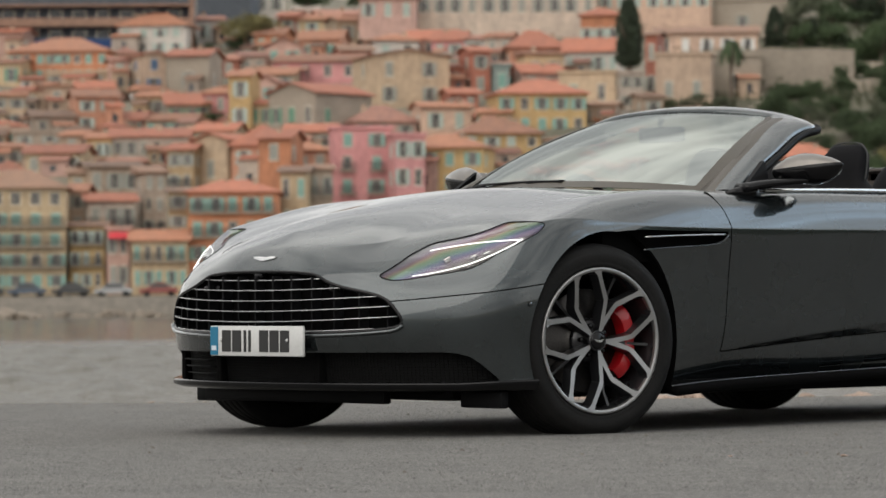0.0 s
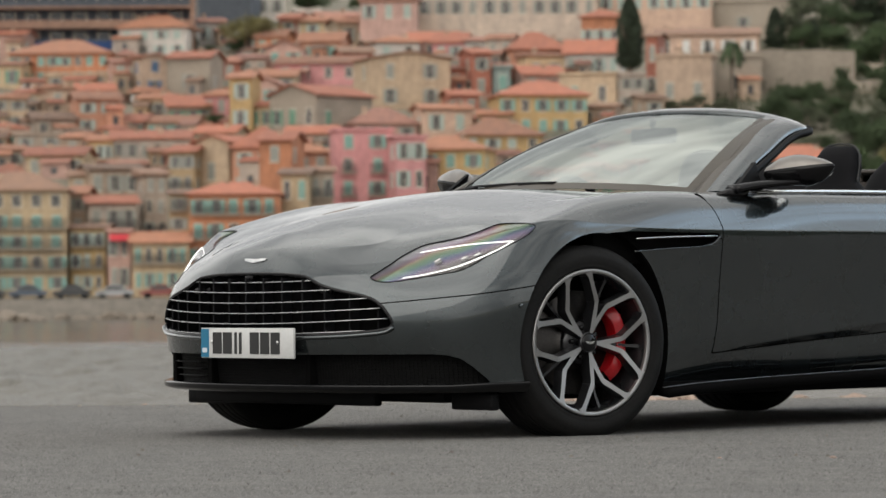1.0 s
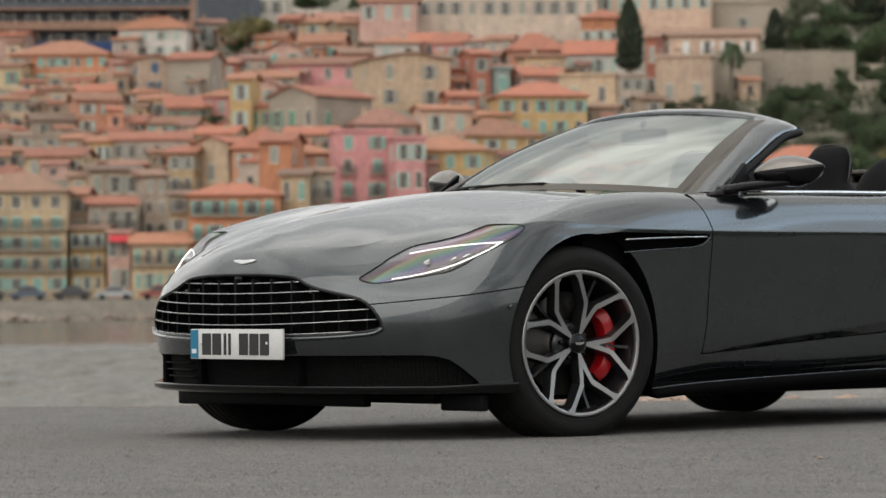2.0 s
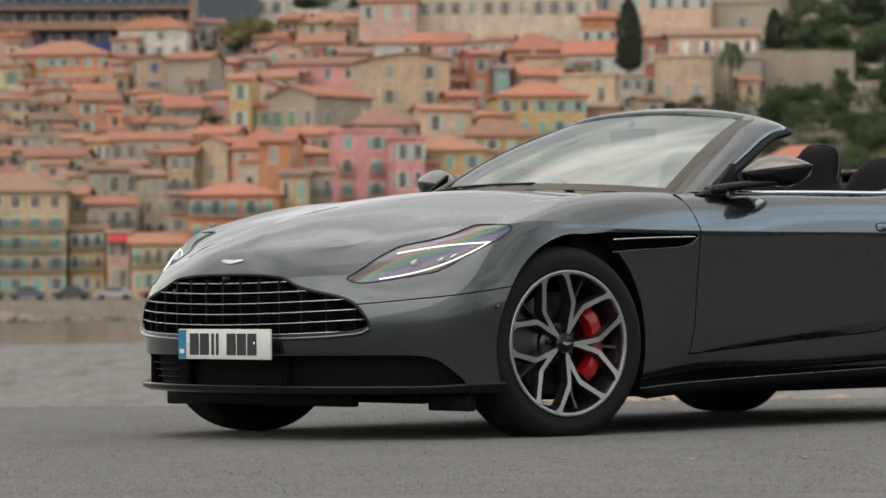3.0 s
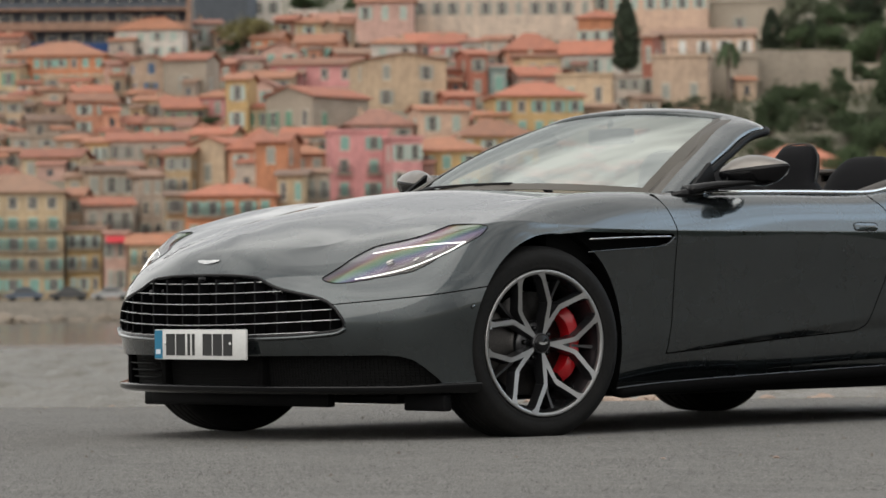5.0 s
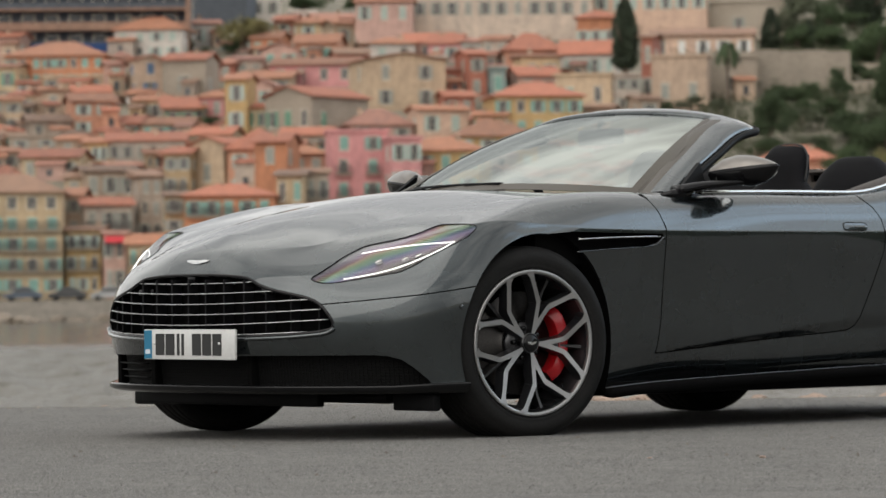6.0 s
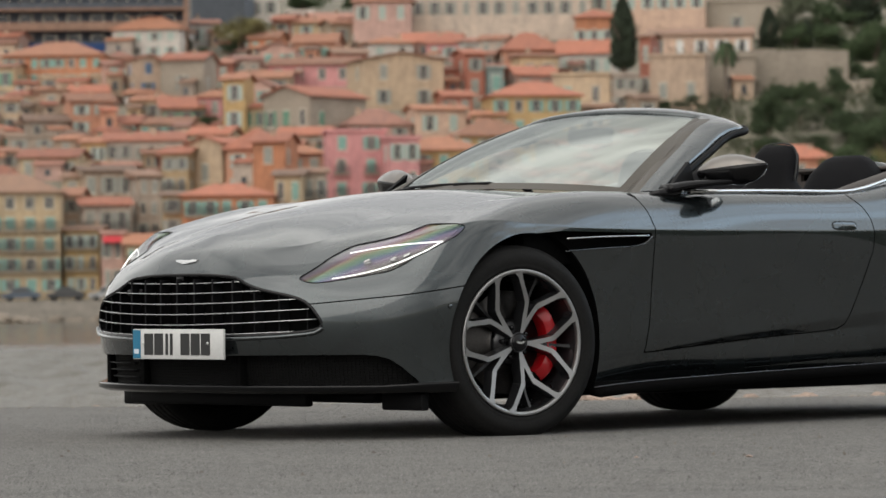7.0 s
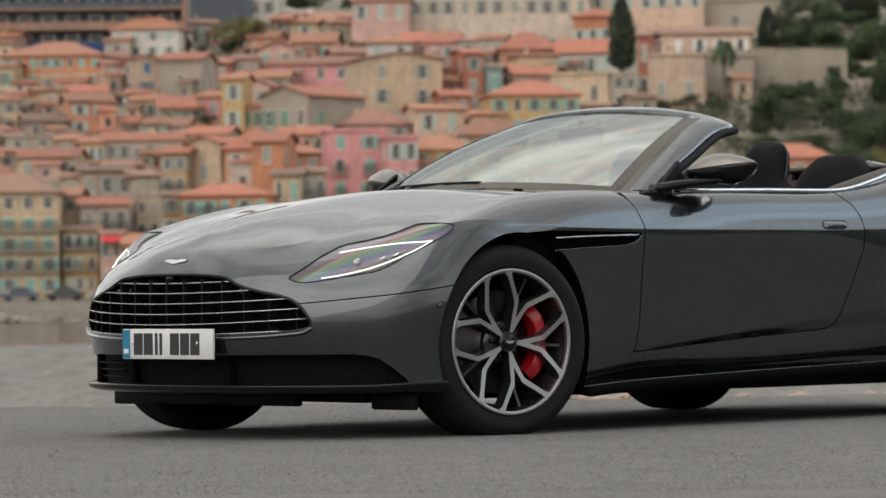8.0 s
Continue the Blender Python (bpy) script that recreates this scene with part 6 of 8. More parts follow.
house(-31.1, 388, 2.5, 6.9, 6.0, 14, "grey", "shed", "brown", 0.79, 3, 2, "grey", "weathered grey town house, lean-to red-tiled roof, grey shutters", low=6.8, balcony=(0,))
house(-27.9, 379, 2.2, 10.4, 6.0, -2, "ochre", "side", "brown", 0.50, 5, 1, "grey", "ochre rendered town house, gabled red-tiled roof, grey shutters", low=0.9, balcony=(2,4,))
house(-22.0, 377, 9.4, 10.3, 7.6, 1, "orange", "hip", "red", 1.33, 4, 5, "teal", "orange rendered town house, hipped red-tiled roof, teal shutters", low=0.9, balcony=(2,3,))
house(-15.9, 384, 2.9, 10.2, 6.0, -6, "cream", "side", "brown", 0.67, 3, 2, "teal", "cream rendered town house, gabled red-tiled roof, teal shutters", low=3.3, balcony=(1,))
house(-13.1, 387, 2.5, 10.6, 6.0, 5, "grey", "side", "brown", 0.56, 3, 2, "grey", "weathered grey town house, gabled red-tiled roof, grey shutters", low=3.3, balcony=(0,1,2,))
house(-30.1, 412.5, 3.2, 4.7, 6.0, -14, "ochre", "side", "red", 0.88, 2, 2, "grey", "ochre rendered town house, gabled red-tiled roof, grey shutters", low=12.4, balcony=(0,))
house(-26.7, 413.8, 4.8, 5.5, 6.0, -32, "tan", "front", "red", 0.89, 1, 1, "grey", "sand-coloured rendered town house, gabled red-tiled roof, grey shutters", low=12.7)
house(-21.5, 411, 5.6, 5.6, 6.0, -18, "salmon", "hip", "red", 2.45, 2, 2, "mist", "salmon rendered town house, hipped red-tiled roof, pale green shutters", low=11.9)
house(-18.7, 400, 3.7, 3.0, 6.0, -12, "orange", "side", "red", 1.11, 1, 1, "grey", "orange rendered town house, gabled red-tiled roof, grey shutters", low=14.8)
house(-15.5, 421, 4.9, 2.6, 6.0, 10, "salmon", "hip", "rust", 1.10, 1, 2, "grey", "salmon rendered town house, hipped red-tiled roof, grey shutters", low=14.7)
house(-16.1, 432.2, 5.9, 2.2, 6.0, -8, "beige", "side", "red", 1.07, 1, 3, "grey", "beige rendered town house, gabled red-tiled roof, grey shutters", low=17.8)
house(-9.1, 409, 6.7, 7.9, 6.0, 6, "pink", "flat", "rose", 0.00, 3, 2, "teal", "pink rendered town house, flat roof, teal shutters", low=11.4, balcony=(0,1,))
house(-3.6, 405, 3.5, 6.3, 6.0, 12, "pink", "flat", "rose", 0.00, 2, 2, "mist", "pink rendered town house, flat roof, pale green shutters", low=12.0)
house(-0.3, 410.2, 10.1, 5.3, 8.7, -10, "yellow", "hip", "rust", 1.72, 2, 4, "teal", "yellow rendered town house, hipped red-tiled roof, teal shutters", low=11.8)
house(7.1, 423.8, 9.5, 3.8, 8.3, 10, "yellow", "hip", "rust", 2.05, 2, 4, "mist", "yellow rendered town house, hipped red-tiled roof, pale green shutters", low=15.5)
house(-6.9, 439.8, 7.8, 1.6, 6.9, 12, "blush", "hip", "rose", 2.11, 1, 3, "grey", "pale pink rendered town house, hipped red-tiled roof, grey shutters", low=19.9)
house(0.7, 440.2, 6.3, 3.3, 6.0, 14, "peach", "side", "rust", 0.69, 1, 2, "mist", "peach rendered town house, gabled red-tiled roof, pale green shutters", low=20.0)
house(6.3, 438.2, 4.0, 3.1, 6.0, -10, "ochre", "side", "rust", 0.69, 1, 2, "mist", "ochre rendered town house, gabled red-tiled roof, pale green shutters", low=19.4)
house(-45.6, 420.2, 6.9, 2.6, 6.0, -8, "cream", "side", "red", 1.09, 1, 3, "grey", "cream rendered town house, gabled red-tiled roof, grey shutters", low=14.5)
house(-52.0, 425.5, 4.5, 2.1, 6.0, 10, "beige", "side", "rust", 0.64, 1, 2, "grey", "beige rendered town house, gabled red-tiled roof, grey shutters", low=15.9)
house(-47.0, 388, 5.2, 1.6, 6.0, 6, "blush", "hip", "red", 1.67, 1, 2, "grey", "pale pink rendered town house, hipped red-tiled roof, grey shutters", low=11.8)
house(-40.9, 427.2, 3.0, 2.7, 6.0, -10, "yellow", "side", "rust", 0.79, 1, 3, "mist", "yellow rendered town house, gabled red-tiled roof, pale green shutters", low=16.4)
house(-34.8, 427.8, 9.2, 2.7, 7.7, 6, "whitegrey", "side", "red", 1.17, 1, 6, "grey", "pale grey rendered town house, gabled red-tiled roof, grey shutters", low=16.6)
house(-37.6, 411, 6.1, 3.2, 6.0, 16, "beige", "side", "brown", 0.73, 1, 3, "grey", "beige rendered town house, gabled red-tiled roof, grey shutters", low=11.9)
house(-41.8, 411.5, 2.4, 2.3, 6.0, -6, "tan", "side", "brown", 0.73, 1, 1, "grey", "sand-coloured rendered town house, gabled red-tiled roof, grey shutters", low=12.1)
house(-36.7, 420, 3.9, 1.7, 6.0, 10, "blush", "shed", "rose", 0.60, 1, 2, "grey", "pale pink rendered town house, lean-to red-tiled roof, grey shutters", low=14.4)
house(-33.6, 424.8, 2.0, 1.9, 6.0, 10, "ochre", "side", "rust", 0.64, 1, 2, "grey", "ochre rendered town house, gabled red-tiled roof, grey shutters", low=15.7)
house(-27.7, 435.5, 5.0, 1.6, 6.0, -14, "tan", "side", "red", 1.08, 1, 2, "green", "sand-coloured rendered town house, gabled red-tiled roof, dark green shutters", low=18.7)
house(-38.5, 443.2, 3.0, 1.5, 6.0, -10, "brick", "side", "red", 1.11, 1, 2, "teal", "brick-red rendered town house, gabled red-tiled roof, teal shutters", low=20.6)
house(-33.6, 443, 6.4, 1.4, 6.0, -4, "beige", "side", "rust", 0.97, 1, 4, "teal", "beige rendered town house, gabled red-tiled roof, teal shutters", low=20.6)
house(-42.6, 443.2, 5.4, 4.2, 6.0, 14, "salmon", "side", "rust", 1.13, 2, 2, "mist", "salmon rendered town house, gabled red-tiled roof, pale green shutters", low=20.7)
house(-47.8, 441.2, 5.2, 2.2, 6.0, 14, "grey", "side", "brown", 0.97, 1, 2, "grey", "weathered grey town house, gabled red-tiled roof, grey shutters", low=20.2)
house(-49.1, 434.5, 6.0, 1.8, 6.0, -6, "grey", "flat", "brown", 0.00, 1, 2, "grey", "weathered grey town house, flat roof, grey shutters", low=18.4)
house(-54.1, 447, 4.4, 3.9, 6.0, 10, "tan", "side", "rust", 0.50, 2, 2, "grey", "sand-coloured rendered town house, gabled red-tiled roof, grey shutters", low=21.5)
house(-52.8, 436.5, 4.4, 1.6, 6.0, 12, "orange", "side", "brown", 0.81, 1, 2, "teal", "orange rendered town house, gabled red-tiled roof, teal shutters", low=18.9)
house(-44.7, 432, 2.7, 2.0, 6.0, -16, "beige", "side", "rust", 0.66, 1, 1, "grey", "beige rendered town house, gabled red-tiled roof, grey shutters", low=17.7)
house(-51.5, 481.2, 13.6, 4.1, 11.0, -6, "orange", "hip", "rust", 2.14, 2, 8, "teal", "orange rendered town house, hipped red-tiled roof, teal shutters", low=29.1)
house(-48.5, 478, 9.0, 1.6, 7.7, -8, "tan", "flat", "brown", 0.00, 1, 3, "grey", "sand-coloured rendered town house, flat roof, grey shutters", low=28.5)
house(-45.2, 467.2, 4.7, 1.4, 6.0, 8, "beige", "side", "red", 1.13, 1, 2, "grey", "beige rendered town house, gabled red-tiled roof, grey shutters", low=26.0)
house(-58.5, 477.5, 4.7, 3.1, 6.0, -12, "cream", "side", "rust", 0.72, 1, 2, "green", "cream rendered town house, gabled red-tiled roof, dark green shutters", low=28.3)
house(-49.3, 458.2, 4.2, 3.2, 6.0, 14, "beige", "shed", "rust", 0.50, 1, 1, "grey", "beige rendered town house, lean-to red-tiled roof, grey shutters", low=24.0)
house(-52.9, 458.2, 3.7, 2.6, 6.0, -12, "tan", "side", "red", 0.74, 1, 1, "grey", "sand-coloured rendered town house, gabled red-tiled roof, grey shutters", low=24.0)
house(-62.4, 511.2, 5.6, 3.7, 6.0, -10, "blush", "side", "red", 0.71, 1, 2, "mist", "pale pink rendered town house, gabled red-tiled roof, pale green shutters", low=34.3)
house(-41.6, 514.2, 9.9, 4.2, 8.6, -10, "white", "hip", "rust", 2.13, 2, 4, "mist", "white rendered town house, hipped red-tiled roof, pale green shutters", low=34.9)
house(-37.7, 470, 3.4, 5.0, 6.0, 24, "beige", "front", "red", 0.50, 2, 1, "blue", "beige rendered town house, gabled red-tiled roof, blue shutters", low=26.9)
house(-33.2, 469.5, 5.7, 5.2, 6.0, -14, "stone", "side", "red", 1.08, 1, 1, "grey", "rough stone town house, gabled red-tiled roof, grey shutters", low=26.5)
house(-41.4, 473.2, 4.3, 4.0, 6.0, 12, "blush", "side", "rose", 0.64, 2, 2, "mist", "pale pink rendered town house, gabled red-tiled roof, pale green shutters", low=27.4)
house(-36.7, 452.8, 3.9, 2.7, 6.0, -14, "cream", "side", "rust", 0.73, 1, 2, "grey", "cream rendered town house, gabled red-tiled roof, grey shutters", low=22.8)
house(-32.4, 450, 4.2, 2.1, 6.0, 10, "beige", "side", "red", 1.57, 1, 2, "green", "beige rendered town house, gabled red-tiled roof, dark green shutters", low=22.2)
house(-28.9, 455.8, 3.2, 2.6, 6.0, -16, "pink", "hip", "rust", 0.88, 1, 2, "grey", "pink rendered town house, hipped red-tiled roof, grey shutters", low=23.4)
house(-34.2, 530.2, 4.3, 3.5, 6.0, 12, "white", "side", "rose", 0.74, 1, 2, "mist", "white rendered town house, gabled red-tiled roof, pale green shutters", low=37.6)
house(-34.4, 567.2, 8.7, 5.2, 7.5, -8, "slate", "flat", "brown", 0.00, 0, 3, "grey", "dark grey town house, flat roof, blank wall", low=43.7)
house(-27.8, 576.8, 5.1, 4.0, 6.0, 8, "white", "side", "rose", 0.83, 1, 2, "grey", "white rendered town house, gabled red-tiled roof, grey shutters", low=45.3)
house(-23.4, 545.5, 3.0, 2.6, 6.0, -12, "brick", "side", "red", 0.94, 1, 1, "grey", "brick-red rendered town house, gabled red-tiled roof, grey shutters", low=40.1)
house(-21.3, 566.2, 3.8, 2.0, 6.0, 6, "white", "flat", "rust", 0.00, 1, 2, "grey", "white rendered town house, flat roof, grey shutters", low=43.5)
house(-19.7, 545, 7.7, 2.2, 6.6, -8, "cream", "side", "rust", 0.96, 1, 3, "mist", "cream rendered town house, gabled red-tiled roof, pale green shutters", low=40.0)
house(-15.7, 550.5, 6.4, 2.4, 6.0, 12, "blush", "side", "rose", 0.95, 1, 2, "grey", "pale pink rendered town house, gabled red-tiled roof, grey shutters", low=40.9)
house(-13.8, 528.8, 3.1, 3.5, 6.0, 18, "tan", "side", "rust", 0.74, 1, 1, "grey", "sand-coloured rendered town house, gabled red-tiled roof, grey shutters", low=37.3)
house(-24.9, 516.2, 4.2, 2.6, 6.0, -14, "orange", "side", "rust", 1.21, 1, 2, "teal", "orange rendered town house, gabled red-tiled roof, teal shutters", low=35.2)
house(-21.6, 490, 5.0, 2.6, 6.0, -6, "blush", "front", "rose", 1.23, 1, 2, "teal", "pale pink rendered town house, gabled red-tiled roof, teal shutters", low=31.7)
house(-17.1, 502.5, 6.0, 3.3, 6.0, -10, "salmon", "side", "rust", 1.49, 1, 2, "teal", "salmon rendered town house, gabled red-tiled roof, teal shutters", low=32.8)
house(-11.7, 495, 4.5, 2.5, 6.0, 10, "brick", "side", "brown", 0.99, 1, 2, "grey", "brick-red rendered town house, gabled red-tiled roof, grey shutters", low=31.5)
house(-7.8, 524, 8.3, 3.3, 6.8, -2, "pinkpale", "side", "rust", 1.12, 1, 3, "mist", "rose rendered town house, gabled red-tiled roof, pale green shutters", low=40.3)
house(9.6, 532, 26.9, 4.4, 11.0, 1, "ivory", "side", "brown", 1.33, 1, 11, "grey", "cream rendered town house, gabled red-tiled roof, grey shutters", low=41.2)
house(31.8, 536, 17.1, 4.7, 11.0, -10, "peach", "side", "brown", 1.51, 1, 7, "mist", "peach rendered town house, gabled red-tiled roof, pale green shutters", low=42.1)
house(-6.3, 506.2, 6.5, 2.7, 6.0, 12, "white", "hip", "rust", 1.02, 1, 2, "mist", "white rendered town house, hipped red-tiled roof, pale green shutters", low=33.5)
house(-1.7, 510.2, 6.9, 2.4, 6.0, -10, "blush", "side", "red", 1.51, 1, 3, "grey", "pale pink rendered town house, gabled red-tiled roof, grey shutters", low=34.2)
house(-10.7, 482.8, 4.7, 1.8, 6.0, 14, "blush", "side", "red", 0.80, 1, 2, "grey", "pale pink rendered town house, gabled red-tiled roof, grey shutters", low=29.4)
house(-16.8, 481.8, 11.7, 2.5, 10.0, -8, "pink", "side", "rust", 1.24, 1, 4, "grey", "pink rendered town house, gabled red-tiled roof, grey shutters", low=29.2)
house(-28.8, 486.5, 2.7, 2.3, 6.0, -14, "brick", "hip", "rose", 0.81, 1, 1, "grey", "brick-red rendered town house, hipped red-tiled roof, grey shutters", low=30.0)
house(-25.6, 487.8, 3.3, 2.6, 6.0, 10, "whitegrey", "side", "rose", 0.81, 1, 2, "grey", "pale grey rendered town house, gabled red-tiled roof, grey shutters", low=30.2)
house(-22.9, 476, 6.8, 1.6, 6.0, -8, "tan", "side", "rust", 1.08, 1, 3, "grey", "sand-coloured rendered town house, gabled red-tiled roof, grey shutters", low=28.0)
house(-25.0, 444.2, 2.8, 6.6, 6.0, -8, "yellow", "side", "rust", 0.87, 2, 1, "mist", "yellow rendered town house, gabled red-tiled roof, pale green shutters", low=20.9)
house(-23.2, 463, 3.9, 2.6, 6.0, -12, "blush", "front", "rose", 1.08, 1, 2, "teal", "pale pink rendered town house, gabled red-tiled roof, teal shutters", low=25.1)
house(-22.6, 445.8, 2.5, 2.9, 6.0, -8, "cream", "side", "red", 0.71, 1, 2, "green", "cream rendered town house, gabled red-tiled roof, dark green shutters", low=21.2)
house(-18.5, 442.5, 7.6, 4.7, 11.0, -38, "stone", "front", "red", 1.38, 1, 3, "green", "rough stone town house, gabled red-tiled roof, dark green shutters", low=20.5)
house(-4.1, 459.8, 10.7, 6.4, 8.6, 16, "tan", "front", "rust", 1.00, 2, 2, "grey", "sand-coloured rendered town house, gabled red-tiled roof, grey shutters", low=24.4)
house(-0.1, 469.8, 2.4, 5.2, 6.0, 10, "whitegrey", "flat", "rust", 0.00, 2, 1, "grey", "pale grey rendered town house, flat roof, grey shutters", low=26.6)
house(2.6, 471.5, 3.7, 3.1, 6.0, 12, "brick", "shed", "red", 0.97, 1, 2, "grey", "brick-red rendered town house, lean-to red-tiled roof, grey shutters", low=27.0)
house(5.2, 469.5, 2.6, 5.6, 6.0, 16, "brick", "side", "red", 0.79, 2, 1, "grey", "brick-red rendered town house, gabled red-tiled roof, grey shutters", low=26.5)
house(0.9, 505.8, 4.6, 2.7, 6.0, -10, "pink", "side", "red", 1.50, 1, 2, "mist", "pink rendered town house, gabled red-tiled roof, pale green shutters", low=33.4)
house(4.7, 505.5, 2.9, 3.0, 6.0, 12, "white", "side", "rose", 0.70, 1, 1, "grey", "white rendered town house, gabled red-tiled roof, grey shutters", low=33.3)
house(2.9, 456, 3.7, 2.3, 6.0, 12, "brick", "side", "red", 0.88, 1, 2, "grey", "brick-red rendered town house, gabled red-tiled roof, grey shutters", low=23.5)
house(7.9, 469.5, 2.2, 3.7, 6.0, 14, "teal", "flat", "rust", 0.00, 1, 1, "teal", "pale blue-green town house, flat roof, teal shutters", low=26.5)
house(7.9, 493.8, 3.4, 4.4, 6.0, -10, "whitegrey", "side", "rust", 0.84, 2, 2, "grey", "pale grey rendered town house, gabled red-tiled roof, grey shutters", low=31.3)
house(13.4, 490.8, 8.0, 3.2, 7.1, 12, "salmon", "hip", "red", 2.58, 1, 3, "grey", "salmon rendered town house, hipped red-tiled roof, grey shutters", low=30.8)
house(20.4, 484.8, 7.5, 3.2, 6.4, -8, "white", "side", "red", 2.06, 1, 4, "mist", "white rendered town house, gabled red-tiled roof, pale green shutters", low=29.8)
house(13.8, 478.2, 5.2, 3.8, 6.0, 10, "cream", "shed", "rust", 0.70, 1, 2, "grey", "cream rendered town house, lean-to red-tiled roof, grey shutters", low=28.5)
house(23.1, 519.2, 5.7, 4.9, 6.0, -8, "orange", "hip", "red", 1.39, 1, 3, "mist", "orange rendered town house, hipped red-tiled roof, pale green shutters", low=35.7)
house(13.3, 471, 5.5, 2.4, 6.0, 14, "blush", "side", "red", 1.37, 1, 2, "grey", "pale pink rendered town house, gabled red-tiled roof, grey shutters", low=26.9)
house(18.7, 458.8, 7.4, 4.5, 6.7, -14, "tan", "flat", "rust", 0.00, 1, 2, "teal", "sand-coloured rendered town house, flat roof, teal shutters", low=24.1)
house(12.4, 439.8, 11.0, 5.0, 9.4, 8, "yellow", "hip", "red", 1.93, 2, 5, "teal", "yellow rendered town house, hipped red-tiled roof, teal shutters", low=19.9)
house(19.3, 445, 4.6, 2.7, 6.0, -10, "beige", "side", "brown", 0.50, 1, 2, "grey", "beige rendered town house, gabled red-tiled roof, grey shutters", low=21.0)
house(24.3, 456.8, 3.1, 4.7, 6.0, 10, "whitegrey", "flat", "brown", 0.00, 2, 2, "grey", "pale grey rendered town house, flat roof, grey shutters", low=23.7)
house(27.3, 466, 1.5, 8.2, 6.0, -14, "brick", "side", "brown", 0.65, 2, 1, "grey", "brick-red rendered town house, gabled red-tiled roof, grey shutters", low=25.7)
house(37.5, 506.2, 14.5, 3.5, 11.0, -4, "peach", "side", "brown", 1.29, 1, 5, "white", "peach rendered town house, gabled red-tiled roof, white shutters", low=33.5)
house(35.8, 537.2, 6.7, 2.2, 6.0, -10, "blush", "front", "red", 1.88, 1, 2, "mist", "pale pink rendered town house, gabled red-tiled roof, pale green shutters", low=38.8)
house(45.3, 536.8, 14.1, 5.4, 11.0, -10, "stone", "flat", "brown", 0.00, 1, 1, "grey", "rough stone town house, flat roof, grey shutters", low=38.7)
house(30.9, 457.5, 7.1, 7.0, 6.1, -8, "beige", "flat", "brown", 0.00, 1, 2, "grey", "beige rendered town house, flat roof, grey shutters", low=23.8)
house(38.3, 464.8, 6.6, 5.6, 6.0, 5, "stone", "flat", "brown", 0.00, 1, 1, "grey", "rough stone town house, flat roof, grey shutters", low=25.5)
house(42.2, 414.5, 7.8, 3.0, 6.0, 8, "salmon", "hip", "red", 1.66, 1, 3, "grey", "salmon rendered town house, hipped red-tiled roof, grey shutters", low=12.9)
house(26.7, 452.5, 2.9, 2.4, 6.0, 12, "beige", "side", "brown", 0.58, 1, 1, "grey", "beige rendered town house, gabled red-tiled roof, grey shutters", low=22.7)
house(-17.3, 438, 1.5, 0.8, 6.0, 32, "beige", "side", "brown", 0.50, 1, 2, "green", "beige rendered town house, gabled red-tiled roof, dark green shutters", low=19.3)
house(14.7, 480, 1.5, 1.4, 6.0, -34, "brick", "side", "rust", 0.56, 1, 1, "mist", "brick-red rendered town house, gabled red-tiled roof, pale green shutters", low=28.9)
house(9.7, 433.2, 1.5, 1.6, 6.0, 20, "salmon", "hip", "red", 0.59, 1, 1, "mist", "salmon rendered town house, hipped red-tiled roof, pale green shutters", low=18.1)
house(-30.2, 439, 1.5, 1.3, 6.0, 12, "beige", "flat", "rust", 0.00, 1, 1, "grey", "beige rendered town house, flat roof, grey shutters", low=19.6)
house(8.0, 474.8, 2.5, 1.6, 6.0, -14, "salmon", "side", "red", 0.55, 1, 2, "teal", "salmon rendered town house, gabled red-tiled roof, teal shutters", low=27.7)
house(-25.9, 445.8, 1.5, 0.9, 6.0, 32, "salmon", "hip", "red", 0.55, 1, 2, "mist", "salmon rendered town house, hipped red-tiled roof, pale green shutters", low=21.2)
house(-12.9, 495.8, 1.8, 0.9, 6.0, 20, "whitegrey", "hip", "rose", 0.66, 1, 2, "grey", "pale grey rendered town house, hipped red-tiled roof, grey shutters", low=31.7)
house(-20.5, 486.8, 1.5, 1.3, 6.0, -14, "brick", "shed", "rust", 0.84, 1, 1, "white", "brick-red rendered town house, lean-to red-tiled roof, white shutters", low=30.1)
house(-39.6, 428.5, 1.5, 1.3, 6.0, 20, "whitegrey", "side", "rust", 0.50, 1, 1, "grey", "pale grey rendered town house, gabled red-tiled roof, grey shutters", low=16.7)
house(-51.7, 438.5, 1.5, 1.7, 6.0, 32, "orange", "shed", "red", 0.89, 1, 2, "teal", "orange rendered town house, lean-to red-tiled roof, teal shutters", low=19.5)
house(-44.4, 427.8, 1.5, 1.1, 6.0, 12, "grey", "side", "brown", 0.64, 1, 2, "mist", "weathered grey town house, gabled red-tiled roof, pale green shutters", low=16.5)
house(-30.4, 419.2, 1.5, 1.5, 6.0, -14, "orange", "hip", "rust", 0.55, 1, 1, "white", "orange rendered town house, hipped red-tiled roof, white shutters", low=14.2)
house(-50.7, 443.2, 1.9, 1.6, 6.0, 12, "whitegrey", "side", "brown", 0.50, 1, 2, "grey", "pale grey rendered town house, gabled red-tiled roof, grey shutters", low=20.6)
house(3.3, 443.2, 1.5, 1.4, 6.0, -22, "beige", "side", "red", 0.69, 1, 1, "white", "beige rendered town house, gabled red-tiled roof, white shutters", low=20.6)
house(-26.0, 482.2, 1.5, 1.1, 6.0, -14, "peach", "side", "rust", 0.72, 1, 2, "teal", "peach rendered town house, gabled red-tiled roof, teal shutters", low=29.3)
